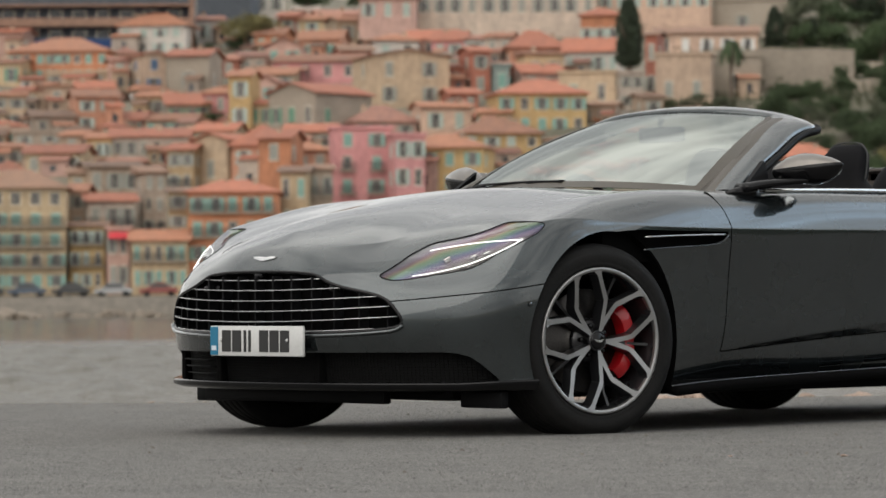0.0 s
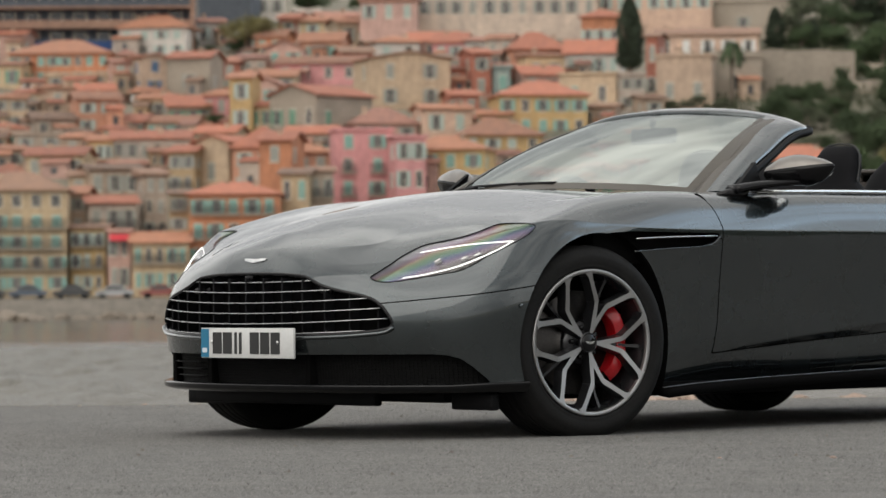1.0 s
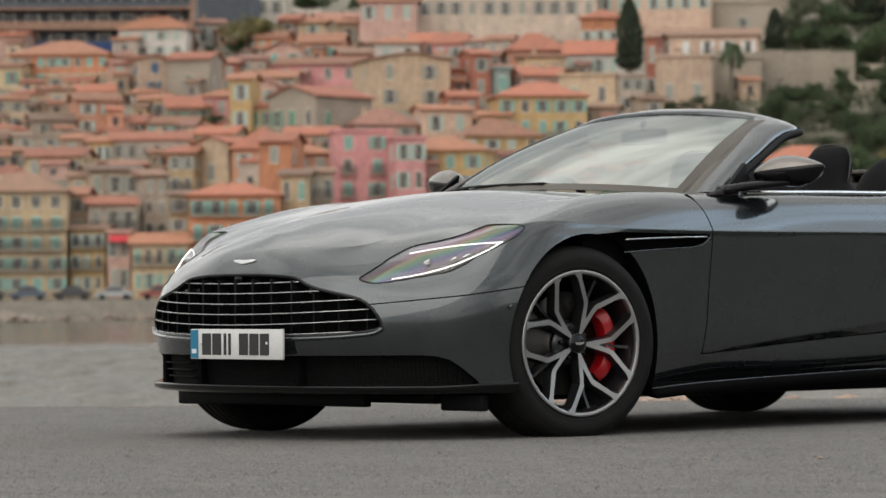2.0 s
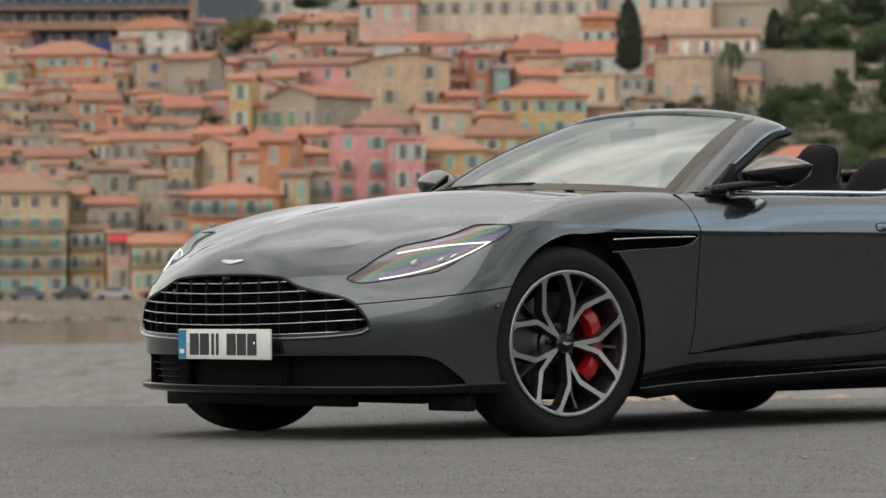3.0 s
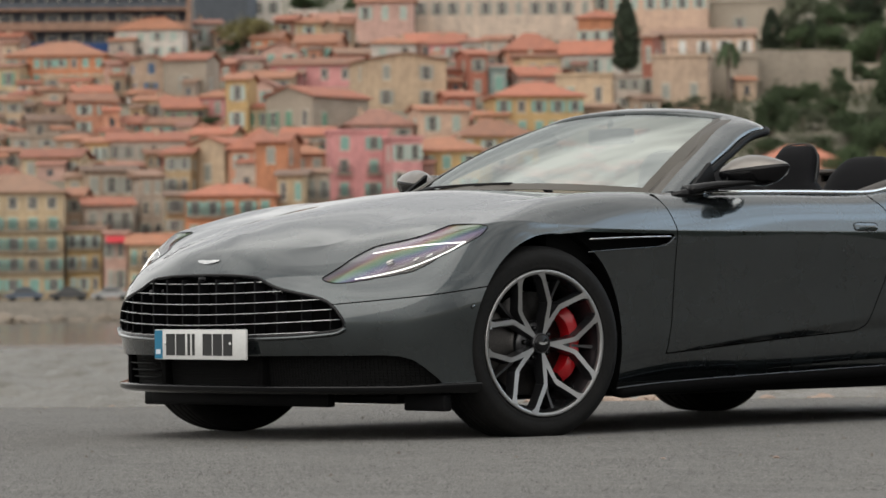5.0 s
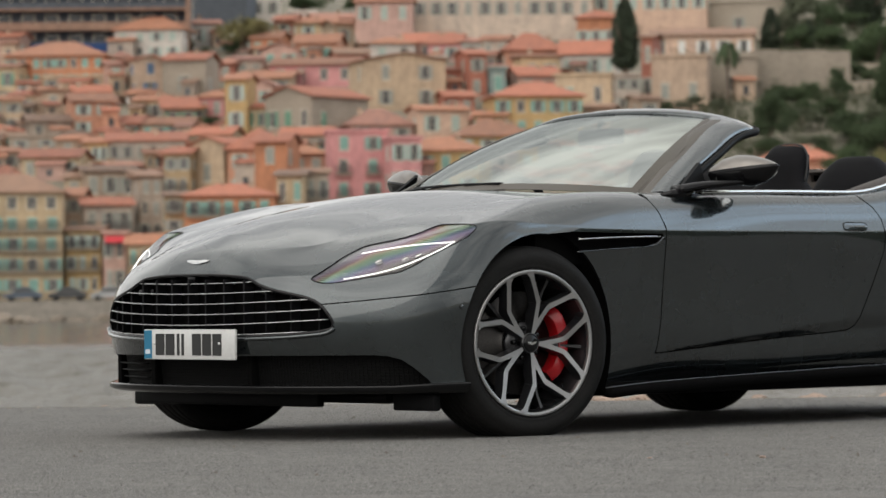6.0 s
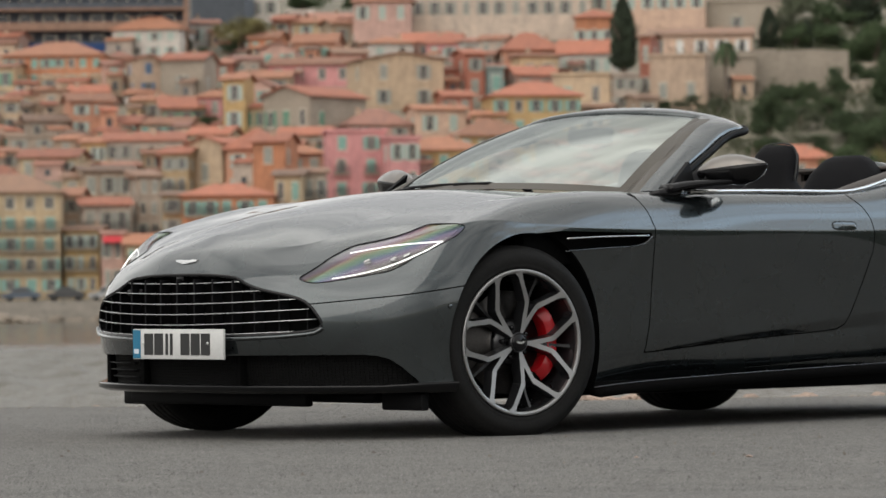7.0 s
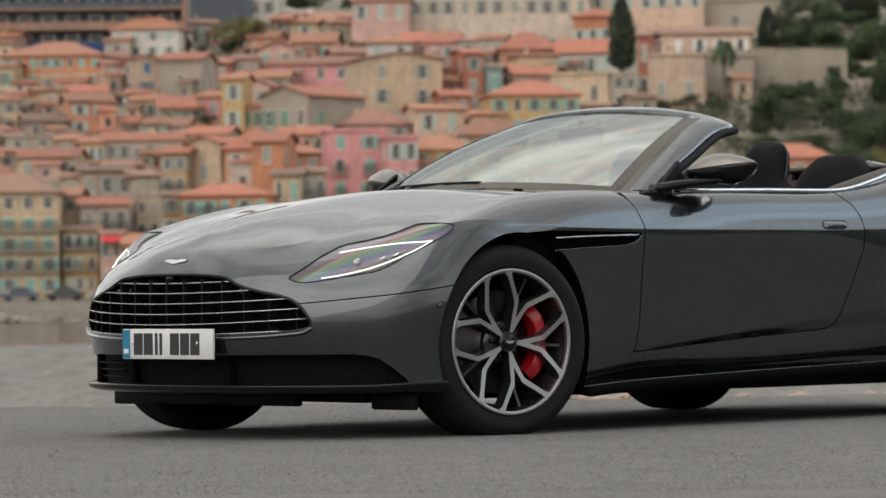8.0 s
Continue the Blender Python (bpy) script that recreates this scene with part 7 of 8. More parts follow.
house(-30.8, 521.2, 1.7, 1.3, 6.0, -14, "tan", "side", "red", 0.63, 1, 2, "mist", "sand-coloured rendered town house, gabled red-tiled roof, pale green shutters", low=36.1)
house(-52.4, 487.2, 2.3, 1.1, 6.0, 20, "cream", "hip", "rose", 0.50, 1, 2, "mist", "cream rendered town house, hipped red-tiled roof, pale green shutters", low=30.2)
house(-15.0, 431.5, 1.5, 1.4, 6.0, 20, "beige", "shed", "brown", 0.72, 1, 2, "green", "beige rendered town house, lean-to red-tiled roof, dark green shutters", low=17.6)
house(-38.0, 450.2, 1.5, 0.7, 6.0, -14, "grey", "side", "brown", 0.78, 1, 1, "white", "weathered grey town house, gabled red-tiled roof, white shutters", low=22.2)
house(-44.8, 438.2, 2.0, 1.2, 6.0, -14, "salmon", "hip", "brown", 0.60, 1, 2, "teal", "salmon rendered town house, hipped red-tiled roof, teal shutters", low=19.4)
house(-24.1, 465.5, 1.5, 1.1, 6.0, -14, "tan", "shed", "rust", 0.92, 1, 2, "grey", "sand-coloured rendered town house, lean-to red-tiled roof, grey shutters", low=25.6)
house(-15.7, 511.2, 2.1, 1.8, 6.0, -22, "pink", "side", "rose", 0.86, 1, 2, "teal", "pink rendered town house, gabled red-tiled roof, teal shutters", low=34.3)
house(10.1, 484.2, 1.5, 1.6, 6.0, 20, "cream", "shed", "rose", 0.84, 1, 1, "grey", "cream rendered town house, lean-to red-tiled roof, grey shutters", low=29.6)
house(11.9, 417, 1.5, 1.4, 6.0, 32, "beige", "shed", "brown", 0.65, 1, 1, "teal", "beige rendered town house, lean-to red-tiled roof, teal shutters", low=13.6)
house(-45.1, 423.2, 1.9, 1.2, 6.0, -14, "yellow", "side", "red", 0.63, 1, 2, "mist", "yellow rendered town house, gabled red-tiled roof, pale green shutters", low=15.3)
house(-59.3, 480.5, 1.5, 1.4, 6.0, 32, "yellow", "side", "red", 0.50, 1, 1, "green", "yellow rendered town house, gabled red-tiled roof, dark green shutters", low=29.0)
house(-37.7, 429.5, 1.5, 1.1, 6.0, -14, "grey", "shed", "brown", 0.50, 1, 2, "white", "weathered grey town house, lean-to red-tiled roof, white shutters", low=17.0)
house(19.0, 409.8, 1.5, 1.5, 6.0, 20, "grey", "shed", "rose", 0.50, 1, 2, "green", "weathered grey town house, lean-to red-tiled roof, dark green shutters", low=11.6)
house(-48.1, 479.8, 1.5, 0.9, 6.0, 20, "salmon", "side", "brown", 0.71, 1, 1, "teal", "salmon rendered town house, gabled red-tiled roof, teal shutters", low=28.8)
house(-39.6, 440.5, 1.5, 1.0, 6.0, -22, "cream", "side", "brown", 0.50, 1, 2, "white", "cream rendered town house, gabled red-tiled roof, white shutters", low=20.0)
house(11.3, 436, 1.5, 1.0, 6.0, 32, "grey", "hip", "red", 0.50, 1, 2, "white", "weathered grey town house, hipped red-tiled roof, white shutters", low=18.8)
house(16.6, 416.2, 1.5, 0.7, 6.0, -14, "yellow", "hip", "rust", 0.60, 1, 2, "white", "yellow rendered town house, hipped red-tiled roof, white shutters", low=13.4)
house(23.4, 437, 1.5, 1.0, 6.0, -22, "orange", "side", "red", 0.50, 1, 1, "teal", "orange rendered town house, gabled red-tiled roof, teal shutters", low=19.1)
house(8.5, 412.8, 1.5, 0.8, 6.0, -22, "brick", "shed", "rose", 0.50, 1, 2, "mist", "brick-red rendered town house, lean-to red-tiled roof, pale green shutters", low=12.4)
house(-39.3, 438.2, 1.7, 1.2, 6.0, 12, "brick", "side", "brown", 0.50, 1, 2, "green", "brick-red rendered town house, gabled red-tiled roof, dark green shutters", low=19.4)
house(-39.7, 443.2, 1.5, 1.2, 6.0, -22, "peach", "flat", "rose", 0.00, 1, 2, "teal", "peach rendered town house, flat roof, teal shutters", low=20.6)
house(-50.7, 420.8, 1.9, 1.1, 6.0, 12, "whitegrey", "hip", "rust", 0.55, 1, 2, "white", "pale grey rendered town house, hipped red-tiled roof, white shutters", low=14.6)
house(-45.6, 459.2, 1.5, 0.9, 6.0, -14, "cream", "side", "red", 0.51, 1, 2, "green", "cream rendered town house, gabled red-tiled roof, dark green shutters", low=24.2)
house(12.4, 417, 1.5, 1.1, 6.0, -34, "grey", "shed", "rust", 0.78, 1, 2, "white", "weathered grey town house, lean-to red-tiled roof, white shutters", low=13.6)
house(8.3, 474.8, 1.5, 1.6, 6.0, 32, "blush", "hip", "red", 0.63, 1, 2, "white", "pale pink rendered town house, hipped red-tiled roof, white shutters", low=27.7)
house(-54.4, 475.5, 2.7, 1.2, 6.0, 12, "salmon", "side", "red", 0.62, 1, 2, "white", "salmon rendered town house, gabled red-tiled roof, white shutters", low=27.9)
house(-51.5, 426.5, 1.5, 1.3, 6.0, 32, "whitegrey", "shed", "rose", 0.56, 1, 2, "white", "pale grey rendered town house, lean-to red-tiled roof, white shutters", low=16.2)
house(-27.9, 515, 1.5, 0.9, 6.0, -34, "whitegrey", "side", "rose", 0.62, 1, 2, "grey", "pale grey rendered town house, gabled red-tiled roof, grey shutters", low=35.0)
house(-44.6, 427.5, 1.5, 0.8, 6.0, -22, "orange", "flat", "rust", 0.00, 1, 1, "teal", "orange rendered town house, flat roof, teal shutters", low=16.5)
house(13.0, 520.8, 1.5, 1.3, 6.0, -14, "brick", "side", "rust", 0.88, 1, 1, "grey", "brick-red rendered town house, gabled red-tiled roof, grey shutters", low=36.0)
house(-20.1, 426.8, 1.5, 1.5, 6.0, 12, "yellow", "side", "rose", 0.50, 1, 1, "white", "yellow rendered town house, gabled red-tiled roof, white shutters", low=16.3)
house(-27.2, 468.8, 1.5, 1.1, 6.0, 20, "orange", "flat", "red", 0.00, 1, 1, "teal", "orange rendered town house, flat roof, teal shutters", low=26.4)
house(-44.8, 508, 2.7, 0.9, 6.0, 12, "tan", "hip", "rose", 0.93, 1, 2, "grey", "sand-coloured rendered town house, hipped red-tiled roof, grey shutters", low=33.8)
house(-39.8, 465.2, 1.5, 1.4, 6.0, -34, "grey", "hip", "rust", 0.75, 1, 1, "white", "weathered grey town house, hipped red-tiled roof, white shutters", low=25.6)
house(10.3, 433.5, 1.5, 1.4, 6.0, 20, "tan", "flat", "rust", 0.00, 1, 2, "green", "sand-coloured rendered town house, flat roof, dark green shutters", low=18.1)
house(-1.3, 441.8, 1.5, 1.2, 6.0, -22, "brick", "shed", "red", 0.55, 1, 1, "green", "brick-red rendered town house, lean-to red-tiled roof, dark green shutters", low=20.3)
house(-40.9, 437.8, 1.5, 1.7, 6.0, -22, "peach", "hip", "red", 0.50, 1, 1, "green", "peach rendered town house, hipped red-tiled roof, dark green shutters", low=19.3)
house(-40.1, 424.5, 1.5, 0.8, 6.0, 32, "yellow", "shed", "red", 0.61, 1, 2, "mist", "yellow rendered town house, lean-to red-tiled roof, pale green shutters", low=15.6)
house(-29.6, 444.5, 1.5, 0.9, 6.0, 12, "pink", "hip", "rust", 0.50, 1, 1, "grey", "pink rendered town house, hipped red-tiled roof, grey shutters", low=20.9)
house(23.0, 452.2, 1.5, 0.8, 6.0, 32, "whitegrey", "flat", "red", 0.00, 1, 2, "white", "pale grey rendered town house, flat roof, white shutters", low=22.7)
house(19.1, 419.5, 1.5, 1.1, 6.0, 32, "beige", "hip", "red", 0.50, 1, 2, "mist", "beige rendered town house, hipped red-tiled roof, pale green shutters", low=14.3)
house(-19.8, 423, 1.5, 0.7, 6.0, 12, "beige", "side", "red", 0.55, 1, 1, "mist", "beige rendered town house, gabled red-tiled roof, pale green shutters", low=15.2)
house(-32.3, 419, 1.5, 1.3, 6.0, 32, "blush", "flat", "rust", 0.00, 1, 1, "grey", "pale pink rendered town house, flat roof, grey shutters", low=14.1)
house(16.2, 411.8, 1.5, 0.8, 6.0, 12, "pink", "side", "rose", 0.59, 1, 1, "green", "pink rendered town house, gabled red-tiled roof, dark green shutters", low=12.1)
house(8.4, 419.2, 1.5, 1.0, 6.0, 32, "blush", "side", "rust", 0.50, 1, 2, "mist", "pale pink rendered town house, gabled red-tiled roof, pale green shutters", low=14.2)
house(22.3, 421, 1.5, 1.2, 6.0, -14, "pink", "shed", "red", 0.50, 1, 2, "mist", "pink rendered town house, lean-to red-tiled roof, pale green shutters", low=14.7)
house(17.4, 426.2, 1.5, 0.7, 6.0, -14, "grey", "hip", "red", 0.50, 1, 2, "teal", "weathered grey town house, hipped red-tiled roof, teal shutters", low=16.1)
house(-52.5, 471.5, 1.5, 1.1, 6.0, -22, "cream", "side", "rust", 0.50, 1, 1, "mist", "cream rendered town house, gabled red-tiled roof, pale green shutters", low=27.0)
house(18.0, 429.5, 1.5, 1.4, 6.0, -34, "pink", "shed", "rose", 0.50, 1, 2, "mist", "pink rendered town house, lean-to red-tiled roof, pale green shutters", low=17.0)
house(21.6, 439.8, 1.5, 0.8, 6.0, 32, "orange", "side", "brown", 0.50, 1, 1, "mist", "orange rendered town house, gabled red-tiled roof, pale green shutters", low=19.8)
house(-22.6, 504.2, 1.5, 1.3, 6.0, -14, "beige", "flat", "rust", 0.00, 1, 1, "grey", "beige rendered town house, flat roof, grey shutters", low=33.1)
house(-44.1, 463.5, 1.5, 0.8, 6.0, -34, "blush", "side", "brown", 0.82, 1, 2, "grey", "pale pink rendered town house, gabled red-tiled roof, grey shutters", low=25.2)
house(-17.5, 436.5, 1.5, 1.4, 6.0, 20, "whitegrey", "flat", "brown", 0.00, 1, 2, "green", "pale grey rendered town house, flat roof, dark green shutters", low=18.9)
house(-37.1, 456.5, 1.5, 0.9, 6.0, 12, "beige", "hip", "rose", 0.50, 1, 1, "mist", "beige rendered town house, hipped red-tiled roof, pale green shutters", low=23.6)
house(-33.1, 444.2, 1.5, 0.8, 6.0, 32, "tan", "flat", "red", 0.00, 1, 2, "white", "sand-coloured rendered town house, flat roof, white shutters", low=20.8)
house(-23.2, 484.8, 1.5, 1.2, 6.0, 20, "salmon", "shed", "rust", 0.99, 1, 2, "teal", "salmon rendered town house, lean-to red-tiled roof, teal shutters", low=29.7)
house(-15.4, 432.5, 1.8, 1.6, 6.0, 20, "beige", "flat", "red", 0.00, 1, 2, "mist", "beige rendered town house, flat roof, pale green shutters", low=17.9)
house(-34.1, 433, 1.5, 1.1, 6.0, -34, "peach", "hip", "brown", 0.59, 1, 2, "white", "peach rendered town house, hipped red-tiled roof, white shutters", low=18.0)
house(-45.2, 438.5, 1.5, 0.8, 6.0, 20, "orange", "flat", "red", 0.00, 1, 2, "mist", "orange rendered town house, flat roof, pale green shutters", low=19.5)
house(18.6, 515, 2.7, 1.0, 6.0, 12, "salmon", "hip", "red", 0.86, 1, 2, "white", "salmon rendered town house, hipped red-tiled roof, white shutters", low=35.0)
house(11.2, 415.8, 1.5, 1.0, 6.0, -14, "cream", "hip", "red", 0.50, 1, 1, "white", "cream rendered town house, hipped red-tiled roof, white shutters", low=13.3)
house(-28.0, 492.5, 1.5, 1.1, 6.0, 12, "blush", "shed", "rust", 1.01, 1, 2, "white", "pale pink rendered town house, lean-to red-tiled roof, white shutters", low=31.1)
house(13.4, 414, 1.5, 0.8, 6.0, -22, "blush", "flat", "red", 0.00, 1, 1, "white", "pale pink rendered town house, flat roof, white shutters", low=12.7)
house(-20.3, 430.8, 1.5, 0.7, 6.0, -34, "salmon", "flat", "red", 0.00, 1, 2, "green", "salmon rendered town house, flat roof, dark green shutters", low=17.4)
house(-54.5, 460.8, 1.5, 1.7, 6.0, 20, "whitegrey", "side", "rust", 0.50, 1, 1, "grey", "pale grey rendered town house, gabled red-tiled roof, grey shutters", low=24.6)
house(20.0, 417.8, 1.5, 1.2, 6.0, -22, "brick", "side", "rose", 0.50, 1, 2, "grey", "brick-red rendered town house, gabled red-tiled roof, grey shutters", low=13.8)
house(-31.8, 424.2, 1.7, 1.6, 6.0, 20, "brick", "shed", "rust", 0.75, 1, 2, "teal", "brick-red rendered town house, lean-to red-tiled roof, teal shutters", low=15.6)
house(-9.2, 514.5, 2.9, 1.8, 6.0, 12, "grey", "side", "brown", 0.54, 1, 2, "white", "weathered grey town house, gabled red-tiled roof, white shutters", low=34.9)
house(12.9, 433, 1.5, 0.9, 6.0, -34, "brick", "shed", "brown", 0.79, 1, 1, "mist", "brick-red rendered town house, lean-to red-tiled roof, pale green shutters", low=18.0)
house(5.8, 440, 1.5, 1.5, 6.0, 20, "blush", "flat", "red", 0.00, 1, 1, "green", "pale pink rendered town house, flat roof, dark green shutters", low=19.9)
house(15.6, 430.2, 1.5, 1.4, 6.0, 12, "orange", "flat", "rust", 0.00, 1, 1, "teal", "orange rendered town house, flat roof, teal shutters", low=17.2)
house(11.3, 489.5, 1.8, 1.0, 6.0, 20, "yellow", "side", "red", 0.50, 1, 2, "white", "yellow rendered town house, gabled red-tiled roof, white shutters", low=30.5)
house(8.8, 429.8, 1.5, 1.6, 6.0, 32, "tan", "side", "brown", 0.58, 1, 2, "white", "sand-coloured rendered town house, gabled red-tiled roof, white shutters", low=17.1)
house(8.7, 428.2, 1.5, 1.5, 6.0, -14, "orange", "hip", "brown", 0.50, 1, 1, "white", "orange rendered town house, hipped red-tiled roof, white shutters", low=16.6)
house(-30.2, 453.8, 1.5, 1.6, 6.0, 12, "yellow", "side", "red", 0.72, 1, 1, "grey", "yellow rendered town house, gabled red-tiled roof, grey shutters", low=23.0)
house(19.7, 444.8, 1.5, 0.8, 6.0, -14, "orange", "flat", "rust", 0.00, 1, 1, "white", "orange rendered town house, flat roof, white shutters", low=21.0)
house(9.6, 493.8, 2.0, 1.6, 6.0, -14, "blush", "flat", "red", 0.00, 1, 2, "mist", "pale pink rendered town house, flat roof, pale green shutters", low=31.3)
house(-37.8, 446.8, 2.2, 1.1, 6.0, 12, "brick", "side", "red", 0.50, 1, 2, "green", "brick-red rendered town house, gabled red-tiled roof, dark green shutters", low=21.4)
house(-34.2, 459.5, 1.5, 0.9, 6.0, 20, "blush", "flat", "red", 0.00, 1, 2, "teal", "pale pink rendered town house, flat roof, teal shutters", low=24.3)
house(-50.3, 458.5, 1.5, 1.2, 6.0, 20, "beige", "flat", "rust", 0.00, 1, 1, "green", "beige rendered town house, flat roof, dark green shutters", low=24.1)

tree(25.0, 476.0, 9.1, 10.2, "cypress", "tall dark green cypress tree on the hillside", up=2.7)
tree(-40.8, 522.0, 2.1, 5.7, "cypress", "tall dark green cypress tree on the hillside", up=0.0)
tree(-36.5, 518.5, 3.2, 7.4, "cypress", "tall dark green cypress tree on the hillside", up=0.0)
tree(-33.4, 515.2, 1.6, 1.6, "tree", "dark green leafy tree on the terraced hillside", up=0.0)
tree(-28.0, 519.5, 5.6, 9.6, "olive", "yellow-green olive tree between the houses", up=0.1)
tree(-29.5, 518.0, 2.7, 3.3, "tree", "dark green leafy tree on the terraced hillside", up=0.0)
tree(-22.2, 598.0, 3.9, 8.3, "tree", "dark green leafy tree on the terraced hillside", up=0.0)
tree(-14.3, 593.5, 2.8, 2.8, "tree", "dark green leafy tree on the terraced hillside", up=0.0)
tree(47.9, 514.5, 6.4, 7.9, "cypress", "tall dark green cypress tree on the hillside", up=0.0)
tree(53.5, 515.8, 4.6, 4.9, "cypress", "tall dark green cypress tree on the hillside", up=0.0)
tree(52.2, 522.2, 7.9, 8.0, "grey", "grey-green leafy tree on the terraced hillside", up=0.0)
tree(59.4, 543.0, 4.9, 5.8, "tree", "dark green leafy tree on the terraced hillside", up=0.0)
tree(51.7, 514.2, 4.3, 4.5, "tree", "dark green leafy tree on the terraced hillside", up=0.0)
tree(56.1, 515.5, 4.0, 6.1, "tree", "dark green leafy tree on the terraced hillside", up=0.0)
tree(66.2, 553.8, 7.5, 15.4, "cypress", "tall dark green cypress tree on the hillside", up=0.0)
tree(60.0, 487.8, 7.1, 7.7, "tree", "dark green leafy tree on the terraced hillside", up=0.1)
tree(58.3, 496.2, 3.2, 4.9, "tree", "dark green leafy tree on the terraced hillside", up=0.0)
tree(57.0, 446.5, 8.3, 8.8, "tree", "dark green leafy tree on the terraced hillside", up=0.1)
tree(40.2, 433.0, 7.2, 6.0, "tree", "dark green leafy tree on the terraced hillside", up=0.1)
tree(46.0, 472.2, 3.1, 4.1, "grey", "grey-green leafy tree on the terraced hillside", up=0.1)
tree(50.4, 476.5, 3.2, 3.6, "grey", "grey-green leafy tree on the terraced hillside", up=0.1)
tree(47.0, 455.0, 3.5, 4.5, "tree", "dark green leafy tree on the terraced hillside", up=0.1)
tree(50.9, 430.5, 4.2, 4.0, "tree", "dark green leafy tree on the terraced hillside", up=0.0)
tree(52.8, 421.8, 7.8, 7.5, "tree", "dark green leafy tree on the terraced hillside", up=0.1)
tree(43.2, 424.8, 3.6, 4.4, "grey", "grey-green leafy tree on the terraced hillside", up=0.1)
tree(38.5, 422.2, 4.6, 3.3, "tree", "dark green leafy tree on the terraced hillside", up=0.0)
tree(47.9, 413.8, 5.7, 7.3, "tree", "dark green leafy tree on the terraced hillside", up=0.1)
tree(28.2, 454.2, 1.7, 4.5, "tree", "dark green leafy tree on the terraced hillside", up=0.0)
tree(32.1, 454.0, 2.2, 4.1, "grey", "grey-green leafy tree on the terraced hillside", up=0.1)
tree(35.7, 453.0, 1.7, 3.4, "grey", "grey-green leafy tree on the terraced hillside", up=0.1)
tree(40.9, 467.2, 1.6, 2.6, "grey", "grey-green leafy tree on the terraced hillside", up=0.0)
tree(-28.4, 448.2, 1.5, 3.2, "tree", "dark green leafy tree on the terraced hillside", up=0.1)
tree(-17.4, 443.2, 1.5, 5.8, "tree", "dark green leafy tree on the terraced hillside", up=0.0)
tree(22.9, 486.0, 2.0, 2.5, "olive", "yellow-green olive tree between the houses", up=0.0)
tree(37.0, 456.0, 8.6, 4.3, "palm", "palm tree with a bare trunk before a stone wall", up=0.8)
tree(51.8, 413.8, 5.1, 4.1, "olive", "yellow-green olive tree between the houses", up=0.0)
tree(52.9, 518.8, 1.7, 2.9, "tree", "dark green leafy tree on the terraced hillside", up=0.0)
tree(51.4, 522.2, 2.5, 3.7, "tree", "dark green leafy tree on the terraced hillside", up=0.0)
tree(61.1, 550.2, 2.6, 3.4, "tree", "dark green leafy tree on the terraced hillside", up=0.0)
tree(56.4, 584.2, 1.7, 2.2, "tree", "dark green leafy tree on the terraced hillside", up=0.0)
tree(57.6, 515.5, 2.4, 4.9, "tree", "dark green leafy tree on the terraced hillside", up=0.0)
tree(76.9, 581.5, 3.1, 4.4, "grey", "grey-green leafy tree on the terraced hillside", up=0.0)
tree(55.5, 582.5, 1.8, 3.3, "grey", "grey-green leafy tree on the terraced hillside", up=0.0)
tree(70.4, 547.5, 1.9, 2.3, "tree", "dark green leafy tree on the terraced hillside", up=0.0)
tree(63.1, 561.8, 3.7, 5.9, "grey", "grey-green leafy tree on the terraced hillside", up=0.0)
tree(63.7, 549.0, 2.8, 5.0, "tree", "dark green leafy tree on the terraced hillside", up=0.0)
tree(52.6, 535.2, 1.7, 2.9, "grey", "grey-green leafy tree on the terraced hillside", up=0.0)
tree(57.3, 534.8, 2.6, 4.1, "tree", "dark green leafy tree on the terraced hillside", up=0.0)
tree(53.9, 544.2, 2.6, 3.1, "grey", "grey-green leafy tree on the terraced hillside", up=0.0)
tree(70.5, 545.8, 2.3, 4.2, "tree", "dark green leafy tree on the terraced hillside", up=0.0)
tree(60.6, 568.8, 2.5, 3.7, "grey", "grey-green leafy tree on the terraced hillside", up=0.0)
tree(74.0, 577.0, 2.5, 3.2, "grey", "grey-green leafy tree on the terraced hillside", up=0.0)
tree(72.9, 575.0, 3.9, 5.0, "tree", "dark green leafy tree on the terraced hillside", up=0.0)
tree(49.5, 529.2, 2.2, 2.8, "tree", "dark green leafy tree on the terraced hillside", up=0.0)
tree(74.2, 576.0, 2.8, 4.2, "tree", "dark green leafy tree on the terraced hillside", up=0.0)
tree(66.9, 575.5, 1.8, 2.3, "tree", "dark green leafy tree on the terraced hillside", up=0.0)
tree(68.1, 552.5, 1.9, 3.5, "tree", "dark green leafy tree on the terraced hillside", up=0.0)
tree(62.7, 518.2, 1.6, 1.8, "tree", "dark green leafy tree on the terraced hillside", up=0.0)
tree(57.8, 543.0, 1.8, 2.5, "tree", "dark green leafy tree on the terraced hillside", up=0.0)
tree(76.3, 581.5, 3.6, 4.7, "grey", "grey-green leafy tree on the terraced hillside", up=0.0)
tree(48.6, 516.0, 2.0, 5.7, "grey", "grey-green leafy tree on the terraced hillside", up=0.0)
tree(56.1, 562.2, 2.6, 3.1, "tree", "dark green leafy tree on the terraced hillside", up=0.0)
tree(50.6, 433.8, 2.5, 3.3, "tree", "dark green leafy tree on the terraced hillside", up=0.1)
tree(41.1, 423.5, 2.9, 4.8, "tree", "dark green leafy tree on the terraced hillside", up=0.1)
tree(52.8, 435.8, 2.4, 3.4, "tree", "dark green leafy tree on the terraced hillside", up=0.1)
tree(43.9, 462.2, 1.9, 2.5, "tree", "dark green leafy tree on the terraced hillside", up=0.1)
tree(52.4, 433.8, 1.5, 2.2, "tree", "dark green leafy tree on the terraced hillside", up=0.1)
